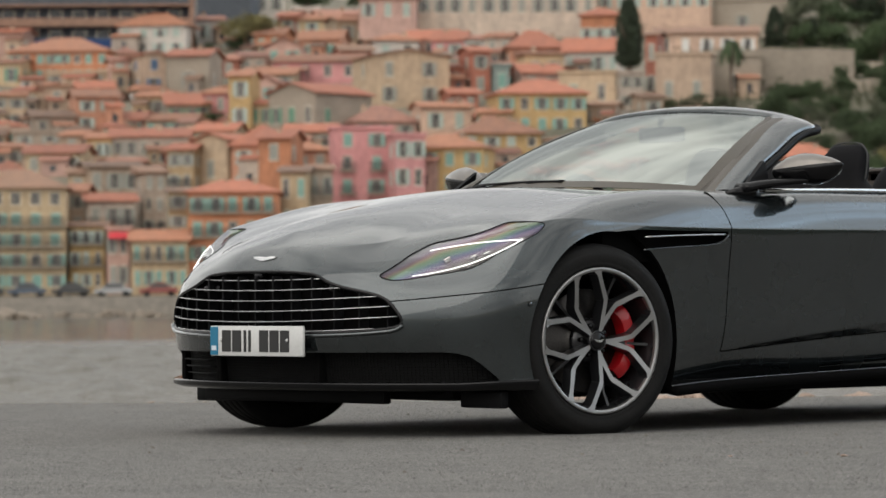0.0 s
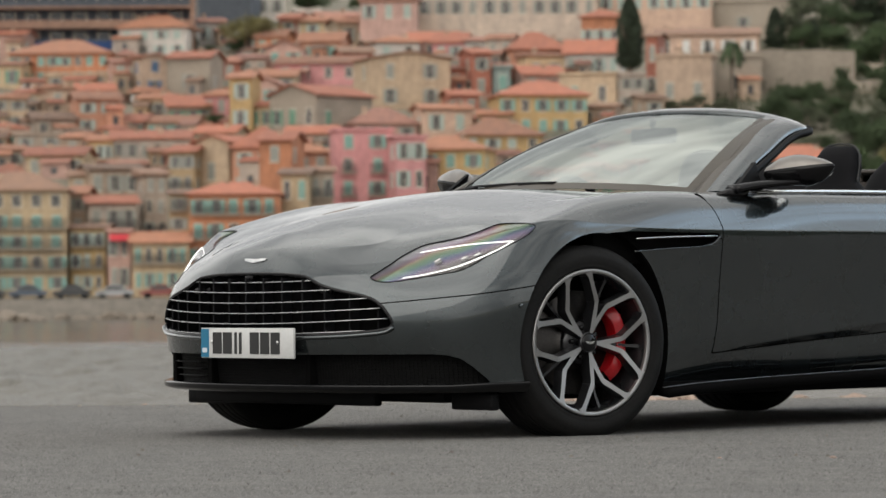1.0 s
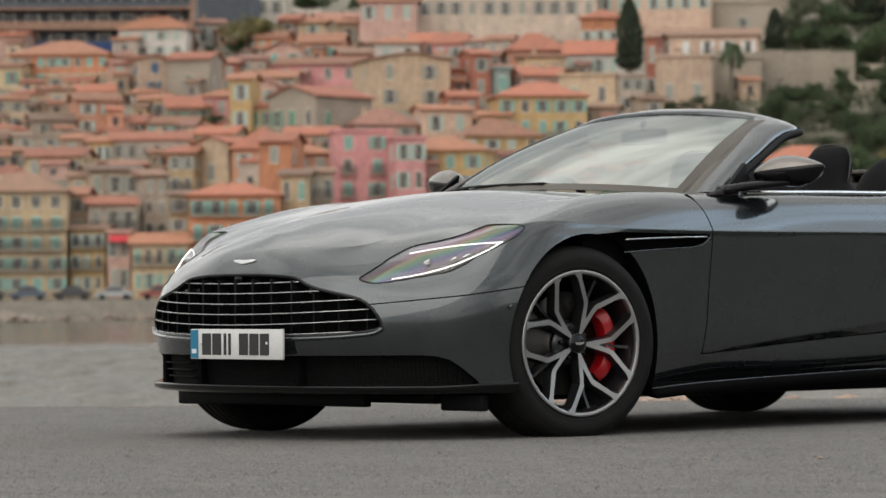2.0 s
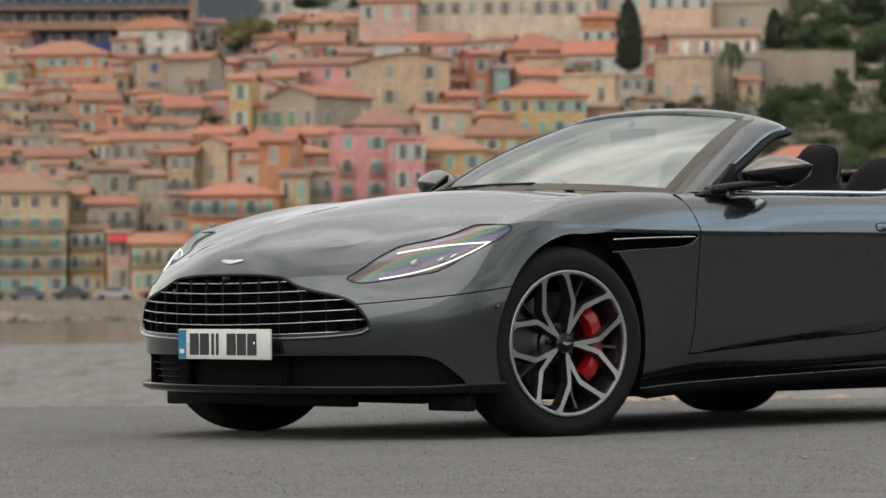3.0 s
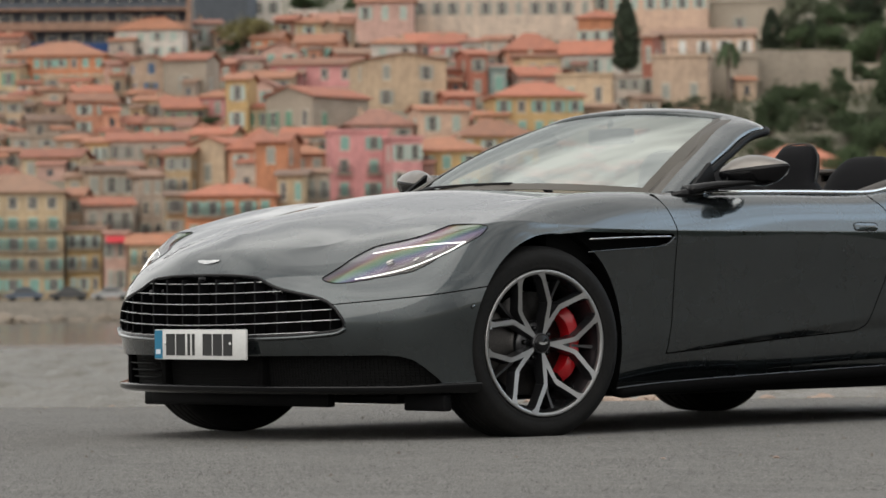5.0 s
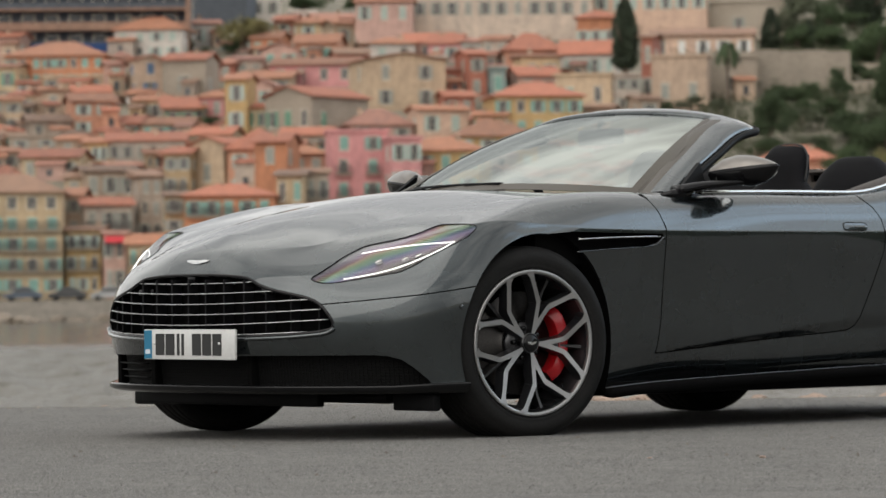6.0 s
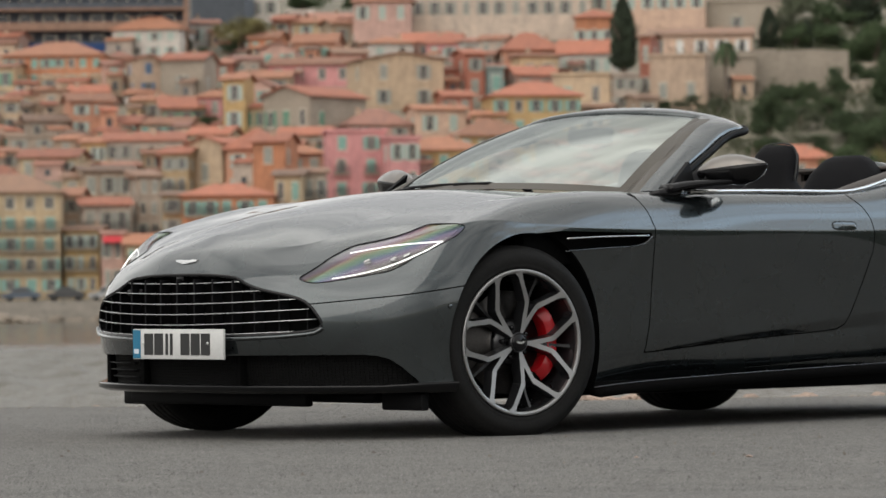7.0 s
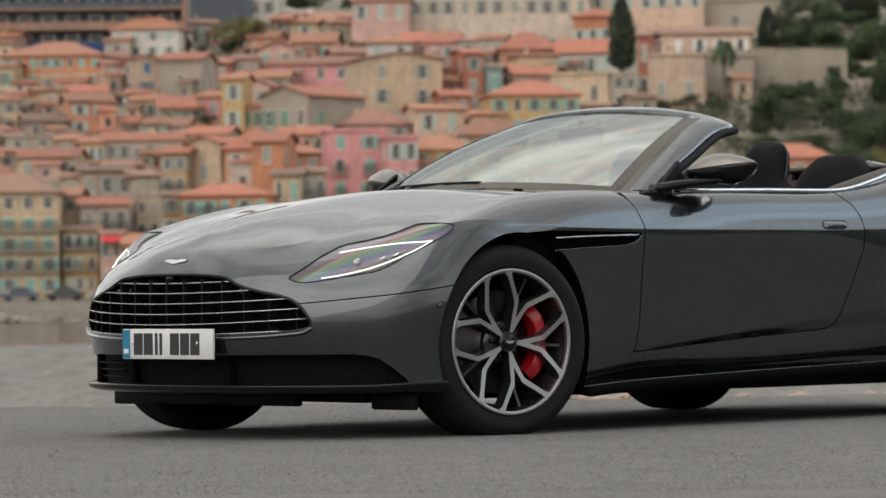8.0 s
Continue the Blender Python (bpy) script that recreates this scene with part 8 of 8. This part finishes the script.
tree(46.9, 412.8, 3.0, 4.9, "tree", "dark green leafy tree on the terraced hillside", up=0.0)
tree(49.9, 443.0, 2.4, 3.8, "tree", "dark green leafy tree on the terraced hillside", up=0.0)
tree(39.6, 425.2, 3.5, 6.0, "tree", "dark green leafy tree on the terraced hillside", up=0.1)
tree(45.0, 442.2, 2.8, 5.2, "grey", "grey-green leafy tree on the terraced hillside", up=0.1)
tree(53.0, 425.5, 2.2, 2.9, "grey", "grey-green leafy tree on the terraced hillside", up=0.0)
tree(54.3, 438.5, 3.4, 4.5, "grey", "grey-green leafy tree on the terraced hillside", up=0.0)
tree(45.9, 426.2, 3.5, 4.6, "tree", "dark green leafy tree on the terraced hillside", up=0.0)
tree(48.9, 418.2, 2.9, 5.4, "grey", "grey-green leafy tree on the terraced hillside", up=0.1)
tree(53.9, 430.5, 2.3, 3.4, "tree", "dark green leafy tree on the terraced hillside", up=0.1)
tree(54.8, 437.2, 1.7, 2.2, "tree", "dark green leafy tree on the terraced hillside", up=0.0)
tree(54.2, 445.0, 2.5, 3.1, "grey", "grey-green leafy tree on the terraced hillside", up=0.1)
tree(57.9, 439.5, 3.4, 4.6, "tree", "dark green leafy tree on the terraced hillside", up=0.1)
tree(46.0, 449.0, 2.1, 3.2, "tree", "dark green leafy tree on the terraced hillside", up=0.0)
tree(43.2, 420.5, 2.7, 4.9, "grey", "grey-green leafy tree on the terraced hillside", up=0.0)
tree(51.6, 458.8, 1.8, 2.2, "tree", "dark green leafy tree on the terraced hillside", up=0.0)
tree(50.8, 410.5, 3.4, 5.9, "tree", "dark green leafy tree on the terraced hillside", up=0.1)
tree(42.4, 452.0, 2.2, 2.6, "tree", "dark green leafy tree on the terraced hillside", up=0.0)
tree(52.6, 413.5, 3.4, 4.2, "grey", "grey-green leafy tree on the terraced hillside", up=0.1)
tree(54.4, 429.0, 2.2, 2.5, "tree", "dark green leafy tree on the terraced hillside", up=0.1)
tree(54.3, 428.5, 2.2, 4.1, "tree", "dark green leafy tree on the terraced hillside", up=0.1)
tree(52.4, 431.2, 2.2, 3.1, "grey", "grey-green leafy tree on the terraced hillside", up=0.0)
tree(59.0, 449.8, 3.7, 6.7, "grey", "grey-green leafy tree on the terraced hillside", up=0.0)
tree(49.0, 445.2, 3.6, 4.6, "tree", "dark green leafy tree on the terraced hillside", up=0.1)
tree(43.6, 450.0, 2.2, 2.8, "tree", "dark green leafy tree on the terraced hillside", up=0.0)
tree(44.4, 456.0, 2.9, 4.9, "tree", "dark green leafy tree on the terraced hillside", up=0.1)
tree(50.2, 436.8, 3.5, 6.0, "tree", "dark green leafy tree on the terraced hillside", up=0.1)
tree(41.7, 429.2, 1.6, 2.0, "tree", "dark green leafy tree on the terraced hillside", up=0.0)
tree(46.0, 451.8, 1.9, 2.4, "tree", "dark green leafy tree on the terraced hillside", up=0.1)
tree(39.8, 417.8, 2.7, 4.4, "tree", "dark green leafy tree on the terraced hillside", up=0.1)
tree(67.8, 516.2, 4.0, 5.7, "tree", "dark green leafy tree on the terraced hillside", up=0.0)
tree(60.4, 500.5, 4.0, 5.8, "tree", "dark green leafy tree on the terraced hillside", up=0.0)
tree(63.1, 487.8, 2.6, 3.1, "tree", "dark green leafy tree on the terraced hillside", up=0.0)
tree(63.5, 472.5, 4.0, 4.7, "tree", "dark green leafy tree on the terraced hillside", up=0.0)
tree(64.1, 505.2, 4.2, 5.4, "tree", "dark green leafy tree on the terraced hillside", up=0.0)
tree(66.4, 506.8, 3.3, 3.6, "tree", "dark green leafy tree on the terraced hillside", up=0.0)
tree(64.3, 520.5, 3.1, 3.2, "tree", "dark green leafy tree on the terraced hillside", up=0.0)
tree(68.4, 516.2, 3.1, 3.8, "tree", "dark green leafy tree on the terraced hillside", up=0.0)
tree(51.9, 461.5, 3.9, 4.0, "tree", "dark green leafy tree on the terraced hillside", up=0.1)
tree(67.0, 508.8, 4.6, 6.5, "tree", "dark green leafy tree on the terraced hillside", up=0.1)
tree(66.4, 503.0, 3.7, 5.5, "tree", "dark green leafy tree on the terraced hillside", up=0.0)
tree(60.6, 502.0, 4.6, 6.3, "tree", "dark green leafy tree on the terraced hillside", up=0.0)
tree(56.9, 471.5, 2.5, 2.9, "tree", "dark green leafy tree on the terraced hillside", up=0.0)
tree(54.3, 474.8, 3.6, 4.6, "tree", "dark green leafy tree on the terraced hillside", up=0.0)
tree(58.6, 466.5, 3.8, 4.7, "tree", "dark green leafy tree on the terraced hillside", up=0.0)
tree(63.3, 488.2, 3.9, 5.9, "tree", "dark green leafy tree on the terraced hillside", up=0.1)
tree(64.4, 504.5, 2.5, 3.7, "tree", "dark green leafy tree on the terraced hillside", up=0.0)
tree(63.9, 515.0, 3.6, 4.0, "tree", "dark green leafy tree on the terraced hillside", up=0.0)
tree(64.4, 558.5, 2.6, 3.3, "tree", "dark green leafy tree on the terraced hillside", up=0.0)
tree(58.5, 492.8, 3.3, 3.9, "tree", "dark green leafy tree on the terraced hillside", up=0.0)
tree(62.0, 510.0, 3.9, 4.1, "tree", "dark green leafy tree on the terraced hillside", up=0.0)
tree(70.5, 529.5, 2.8, 4.3, "tree", "dark green leafy tree on the terraced hillside", up=0.0)


# ---------------------------------------------------------------- apartment block above the town
def apartment_block():
    ob = thing("apartment_building", "modern apartment building with balconies and blue awnings above the town", "building", TOWN @ pose(-55.8, 517, 27.9) @ Matrix.Diagonal((.93, .93, .93, 1)), "")
    part("wall", mesh_of("wall", *boxes([(-24, 2.5, 0, 21, 14, 34)]), WALLS["slate"]), ob)
    for k in range(8):
        z = 3.0 + 3.1 * k
        slab = part("balcony", mesh_of("balcony", *boxes([(-24.5, 0, z, 21.3, 2.6, z + .35)]), WALLS["umber"]), ob)
        part("railing", mesh_of("railing", *boxes([(-24.4, .05, z + .35, 21.2, .12, z + 1.3)]), WALLS["slate"] if k % 3 else WALLS["umber"]), slab)
        for i in range(12):
            w = part("window", mesh_of("window", *boxes([(-23.4 + 3.7 * i, 2.3, z + .5, -21.2 + 3.7 * i, 2.55, z + 2.7)]), TRIM), ob)
            part("pane", mesh_of("pane", *boxes([(-23.2 + 3.7 * i, 2.24, z + .6, -21.4 + 3.7 * i, 2.3, z + 2.6)]), DARK_GLASS), w)
    for x in (-24.6, 20.9):
        part("pillar", mesh_of("pillar", *boxes([(x, -.1, 0, x + .7, 2.6, 34)]), WALLS["umber"]), ob)
    part("awning", mesh_of("awning", *boxes([(-4.8, -1.1, 8.9, 9.2, 0, 10.2)]), CLOTH), ob)
    part("roof", mesh_of("roof", *boxes([(-25, -.4, 34, 21.6, 14.4, 34.6)]), WALLS["beige"]), ob)


apartment_block()


def terrace(x0, x1, y, top, low, label):
    n = max(2, int((x1 - x0) / 3))
    items = []
    for i in range(n):
        a, b = x0 + (x1 - x0) * i / n, x0 + (x1 - x0) * (i + 1) / n
        items.append((a, y - .1 * (i % 2), low, b, y + 1.0, top + rng.uniform(-.15, .15)))
    ob = new("retaining_wall", mesh_of("retaining_wall", *boxes(items), STONE))
    ob.matrix_basis = TOWN
    return tagged(ob, label, "wall", "terrace walls", "structure")


terrace(35.5, 54.0, 468.0, 32.2, 23.4, "long pale stone retaining wall on the hillside")
terrace(48.3, 58.6, 465.0, 28.0, 22.7, "stone terrace wall among the trees")
terrace(52.3, 61.4, 481.2, 31.2, 26.3, "stone terrace wall among the trees")
terrace(37.2, 42.5, 422.2, 17.7, 12.2, "stone terrace wall among the trees")

# scrub that covers the terraces
SCRUB_LEAF = surface("scrub_foliage", (.060, .068, .035), .95, 0, .5, .5, 6, .3, .02)
sr = random.Random(77)
heart = []
for _ in range(2600):
    x, y = sr.uniform(33, 78), sr.uniform(405, 545)
    if noise.noise(Vector((x * .12, y * .06, 5))) > -.3:
        size = sr.uniform(.25, .8)
        for _k in range(5):
            heart.append((Vector((x + sr.gauss(0, size), y + sr.gauss(0, size), hill(x, y) + abs(sr.gauss(0, size)))), .25))
scrub = new("scrub", clumps(heart, .20, 3, sr, "scrub", SCRUB_LEAF))
scrub.matrix_basis = TOWN
tagged(scrub, "dry olive-green scrub over the terraced hillside", "bushes", kind="stuff")

# ---------------------------------------------------------------- the waterfront
promenade = new("promenade_wall", mesh_of("promenade_wall", *boxes([(-90, 370.2, -3, 90, 371, .35), (-90, 371, -3, 90, 376, .30)]), CONCRETE))
promenade.matrix_basis = TOWN
tagged(promenade, "pale stone sea wall under the waterfront houses", "wall", kind="structure")
for i in range(70):
    rock(-52 + i * .95 + rng.uniform(-.4, .4), 369.4 + rng.uniform(-.7, .5), SEA + rng.uniform(-.1, .35), rng.uniform(.45, .95), "rough pale boulder at the foot of the sea wall", "boulders along the shore")
for x, y, r in ((-43.5, 346, 1.3), (-42.2, 345, 1.5), (-41, 346, 1.1), (-40.2, 345, 1.2), (-39.4, 345.6, .9), (-42.5, 344, 1.0), (-38.8, 345, .6)):
    rock(x, y, SEA + r * .15, r, "pale boulder of a low breakwater in the bay", "boulders of the breakwater")

CAR_PAINTS = [gloss("small_car_paint_" + n, c, .25, .2, coat=.8) for n, c in (("black", (.04, .04, .042)), ("silver", (.30, .30, .30)), ("blue", (.07, .09, .12)), ("red", (.22, .06, .05)))]


def small_car(x, paint, label):
    ob = thing("parked_car", label, "car", TOWN @ pose(x, 372.6, .30, 0, 0, rng.uniform(-2, 2)), "cars parked on the promenade")
    side = curve([(-2.0, .35), (-1.98, .75), (-1.2, .92), (-.6, 1.42), (.7, 1.45), (1.4, .98), (1.95, .88), (2.02, .4)], 24)
    n = len(side)
    v = [(a, y, b) for y in (-.85, .85) for a, b in side]
    part("body", mesh_of("body", v, [(i, i + 1, n + i + 1, n + i) for i in range(n - 1)] + [tuple(range(n)), tuple(range(2 * n - 1, n - 1, -1)), (0, n, 2 * n - 1, n - 1)], paint), ob)
    part("window", mesh_of("window", [(a, -.86, b) for a, b in ((-1.0, .95), (-.55, 1.34), (.62, 1.37), (1.15, .98))] + [(a, .86, b) for a, b in ((-1.0, .95), (-.55, 1.34), (.62, 1.37), (1.15, .98))],
                             [(0, 1, 2, 3), (7, 6, 5, 4), (0, 4, 5, 1), (2, 6, 7, 3)], DARK_GLASS), ob)
    for wx in (-1.25, 1.3):
        for wy in (-.75, .75):
            part("wheel", SMALL_WHEEL, ob, at=pose(wx, wy, .32))


SMALL_WHEEL = lathe([(.001, -.1), (.2, -.1), (.3, -.1), (.32, -.07), (.32, .07), (.3, .1), (.001, .1)], 16, RUBBER, "wheel")
for i, (x, k, c) in enumerate(((-47.5, 0, "black"), (-43.2, 2, "dark blue"), (-38.6, 0, "black"), (-34.2, 1, "silver"), (-29.5, 3, "red"))):
    small_car(x, CAR_PAINTS[k], c + " hatchback parked on the promenade")

# ---------------------------------------------------------------- rubble at the quay's edge, grit on the asphalt
RUBBLE = surface("pale_pink_rubble", (.40, .30, .24), .9, 0, .35, 6, 60, .6, .01, random_tint=.5)
RUBBLE_MESHES = []
for i in range(4):
    me = ROCKS[i].copy()
    me.materials[0] = RUBBLE
    me.name = "stone"
    RUBBLE_MESHES.append(me)
rng = random.Random(11)
for i in range(46):
    x = rng.gauss(1.05, .25) if i < 22 else rng.gauss(2.7, .5) if i < 36 else rng.gauss(-1.0, .5)
    r = rng.uniform(.02, .06) if i < 36 else rng.uniform(.01, .025)
    ob = new("stone", RUBBLE_MESHES[rng.randrange(4)])
    y = rng.uniform(18.7, 19.4)
    ob.matrix_basis = TOWN @ pose(x, y, quay_height(x, y) + r * .2, 0, 0, rng.uniform(0, 360)) @ Matrix.Diagonal((r * 1.5, r, r, 1))
    tagged(ob, "small pale pink stone lying at the quay's edge", "stone", "stones at the quay's edge")

gv, gf = [], []
for i in range(170):
    x, y = rng.uniform(-2.6, 2.6), rng.uniform(9.2, 16.0)
    r = rng.choice((.002, .003, .003, .004, .007))
    n = len(gv)
    for a, b, c in ((-1, -.6, 0), (1, -.7, 0), (.8, .9, 0), (-.9, .7, 0), (.1, 0, 1.1)):
        gv.append((x + a * r * rng.uniform(.7, 1.4), y + b * r * rng.uniform(.7, 1.4), quay_height(x, y) + .001 + c * r))
    gf += [(n, n + 1, n + 4), (n + 1, n + 2, n + 4), (n + 2, n + 3, n + 4), (n + 3, n, n + 4), (n + 3, n + 2, n + 1, n)]
grit = new("grit", mesh_of("grit", gv, gf, surface("loose_grit", (.13, .115, .10), .9, 0, .6, 8, 90, 0)))
grit.matrix_basis = TOWN
tagged(grit, "scattered grit and crumbs on the asphalt", "grit", kind="stuff")

# fine pale gravel that has gathered along the quay's edge
ev, ef = [], []
for i in range(12000):
    x, y = rng.uniform(-6, 6), 19.3 - abs(rng.gauss(0, .55))
    r = rng.uniform(.002, .006)
    n = len(ev)
    for a, b, c in ((-1, -.6, 0), (1, -.7, 0), (.8, .9, 0), (-.9, .7, 0), (.1, 0, .9)):
        ev.append((x + a * r * rng.uniform(.7, 1.4), y + b * r * rng.uniform(.7, 1.4), quay_height(x, y) + c * r))
    ef += [(n, n + 1, n + 4), (n + 1, n + 2, n + 4), (n + 2, n + 3, n + 4), (n + 3, n, n + 4)]
gravel = new("gravel", mesh_of("gravel", ev, ef, surface("pale_gravel", (.20, .18, .155), .9, 0, .5, 8, 90, 0)))
gravel.matrix_basis = TOWN
tagged(gravel, "fine pale gravel gathered along the quay's edge", "gravel", kind="stuff")

# stone grains that stand out of the worn asphalt
GRAIN = surface("asphalt_grains", (.11, .106, .10), .85, 0, .3, 1.4, 60, 0, spec=.3)
gt = GRAIN.node_tree
g_geo, g_ramp = gt.nodes.new("ShaderNodeNewGeometry"), gt.nodes.new("ShaderNodeValToRGB")
g_ramp.color_ramp.elements[0].color, g_ramp.color_ramp.elements[1].color = (.050, .048, .046, 1), (.15, .146, .138, 1)
g_ramp.color_ramp.elements[1].position = .93
tip = g_ramp.color_ramp.elements.new(1.0)
tip.color = (.34, .33, .31, 1)
link(gt, g_geo, "Random Per Island", g_ramp, "Fac")
link(gt, g_ramp, "Color", gt.nodes["Principled BSDF"], "Base Color")
dice = np.random.default_rng(5)
N = 60000
gx, gy = dice.uniform(-2.3, 2.3, N), 8.9 + 9.4 * dice.random(N) ** 1.35
gr = dice.uniform(.0010, .0030, N)
base = np.array([quay_height(x, y) for x, y in zip(gx, gy)])
corner = np.array([(-1, -.6, -.4), (1, -.7, -.4), (.8, .9, -.4), (-.9, .7, -.4), (.1, 0, .85)])
gv = np.stack([gx, gy, base], 1)[:, None, :] + corner[None] * gr[:, None, None] * dice.uniform(.6, 1.4, (N, 5, 3))
quad = np.array([(0, 1, 4), (1, 2, 4), (2, 3, 4), (3, 0, 4)])
gf = (np.arange(N)[:, None, None] * 5 + quad[None]).reshape(-1, 3)
grains = new("asphalt_grains", mesh_of("asphalt_grains", gv.reshape(-1, 3).tolist(), gf.tolist(), GRAIN))
grains.matrix_basis = TOWN
tagged(grains, "coarse stone grains standing out of worn grey asphalt", "grit", kind="stuff")

# two crumbs of stone lying loose on the asphalt
for x, y, r in ((-1.158, -3.065, .009), (-1.353, -2.785, .006)):
    p = TOWN.inverted() @ Vector((x, y, 0))
    ob = new("pebble", RUBBLE_MESHES[0])
    ob.matrix_basis = TOWN @ pose(p.x, p.y, quay_height(p.x, p.y) + r * .3, 0, 0, 40) @ Matrix.Diagonal((r * 1.3, r, r * .8, 1))
    tagged(ob, "small loose crumb of stone lying on grey asphalt", "pebble", "pebbles on the asphalt")
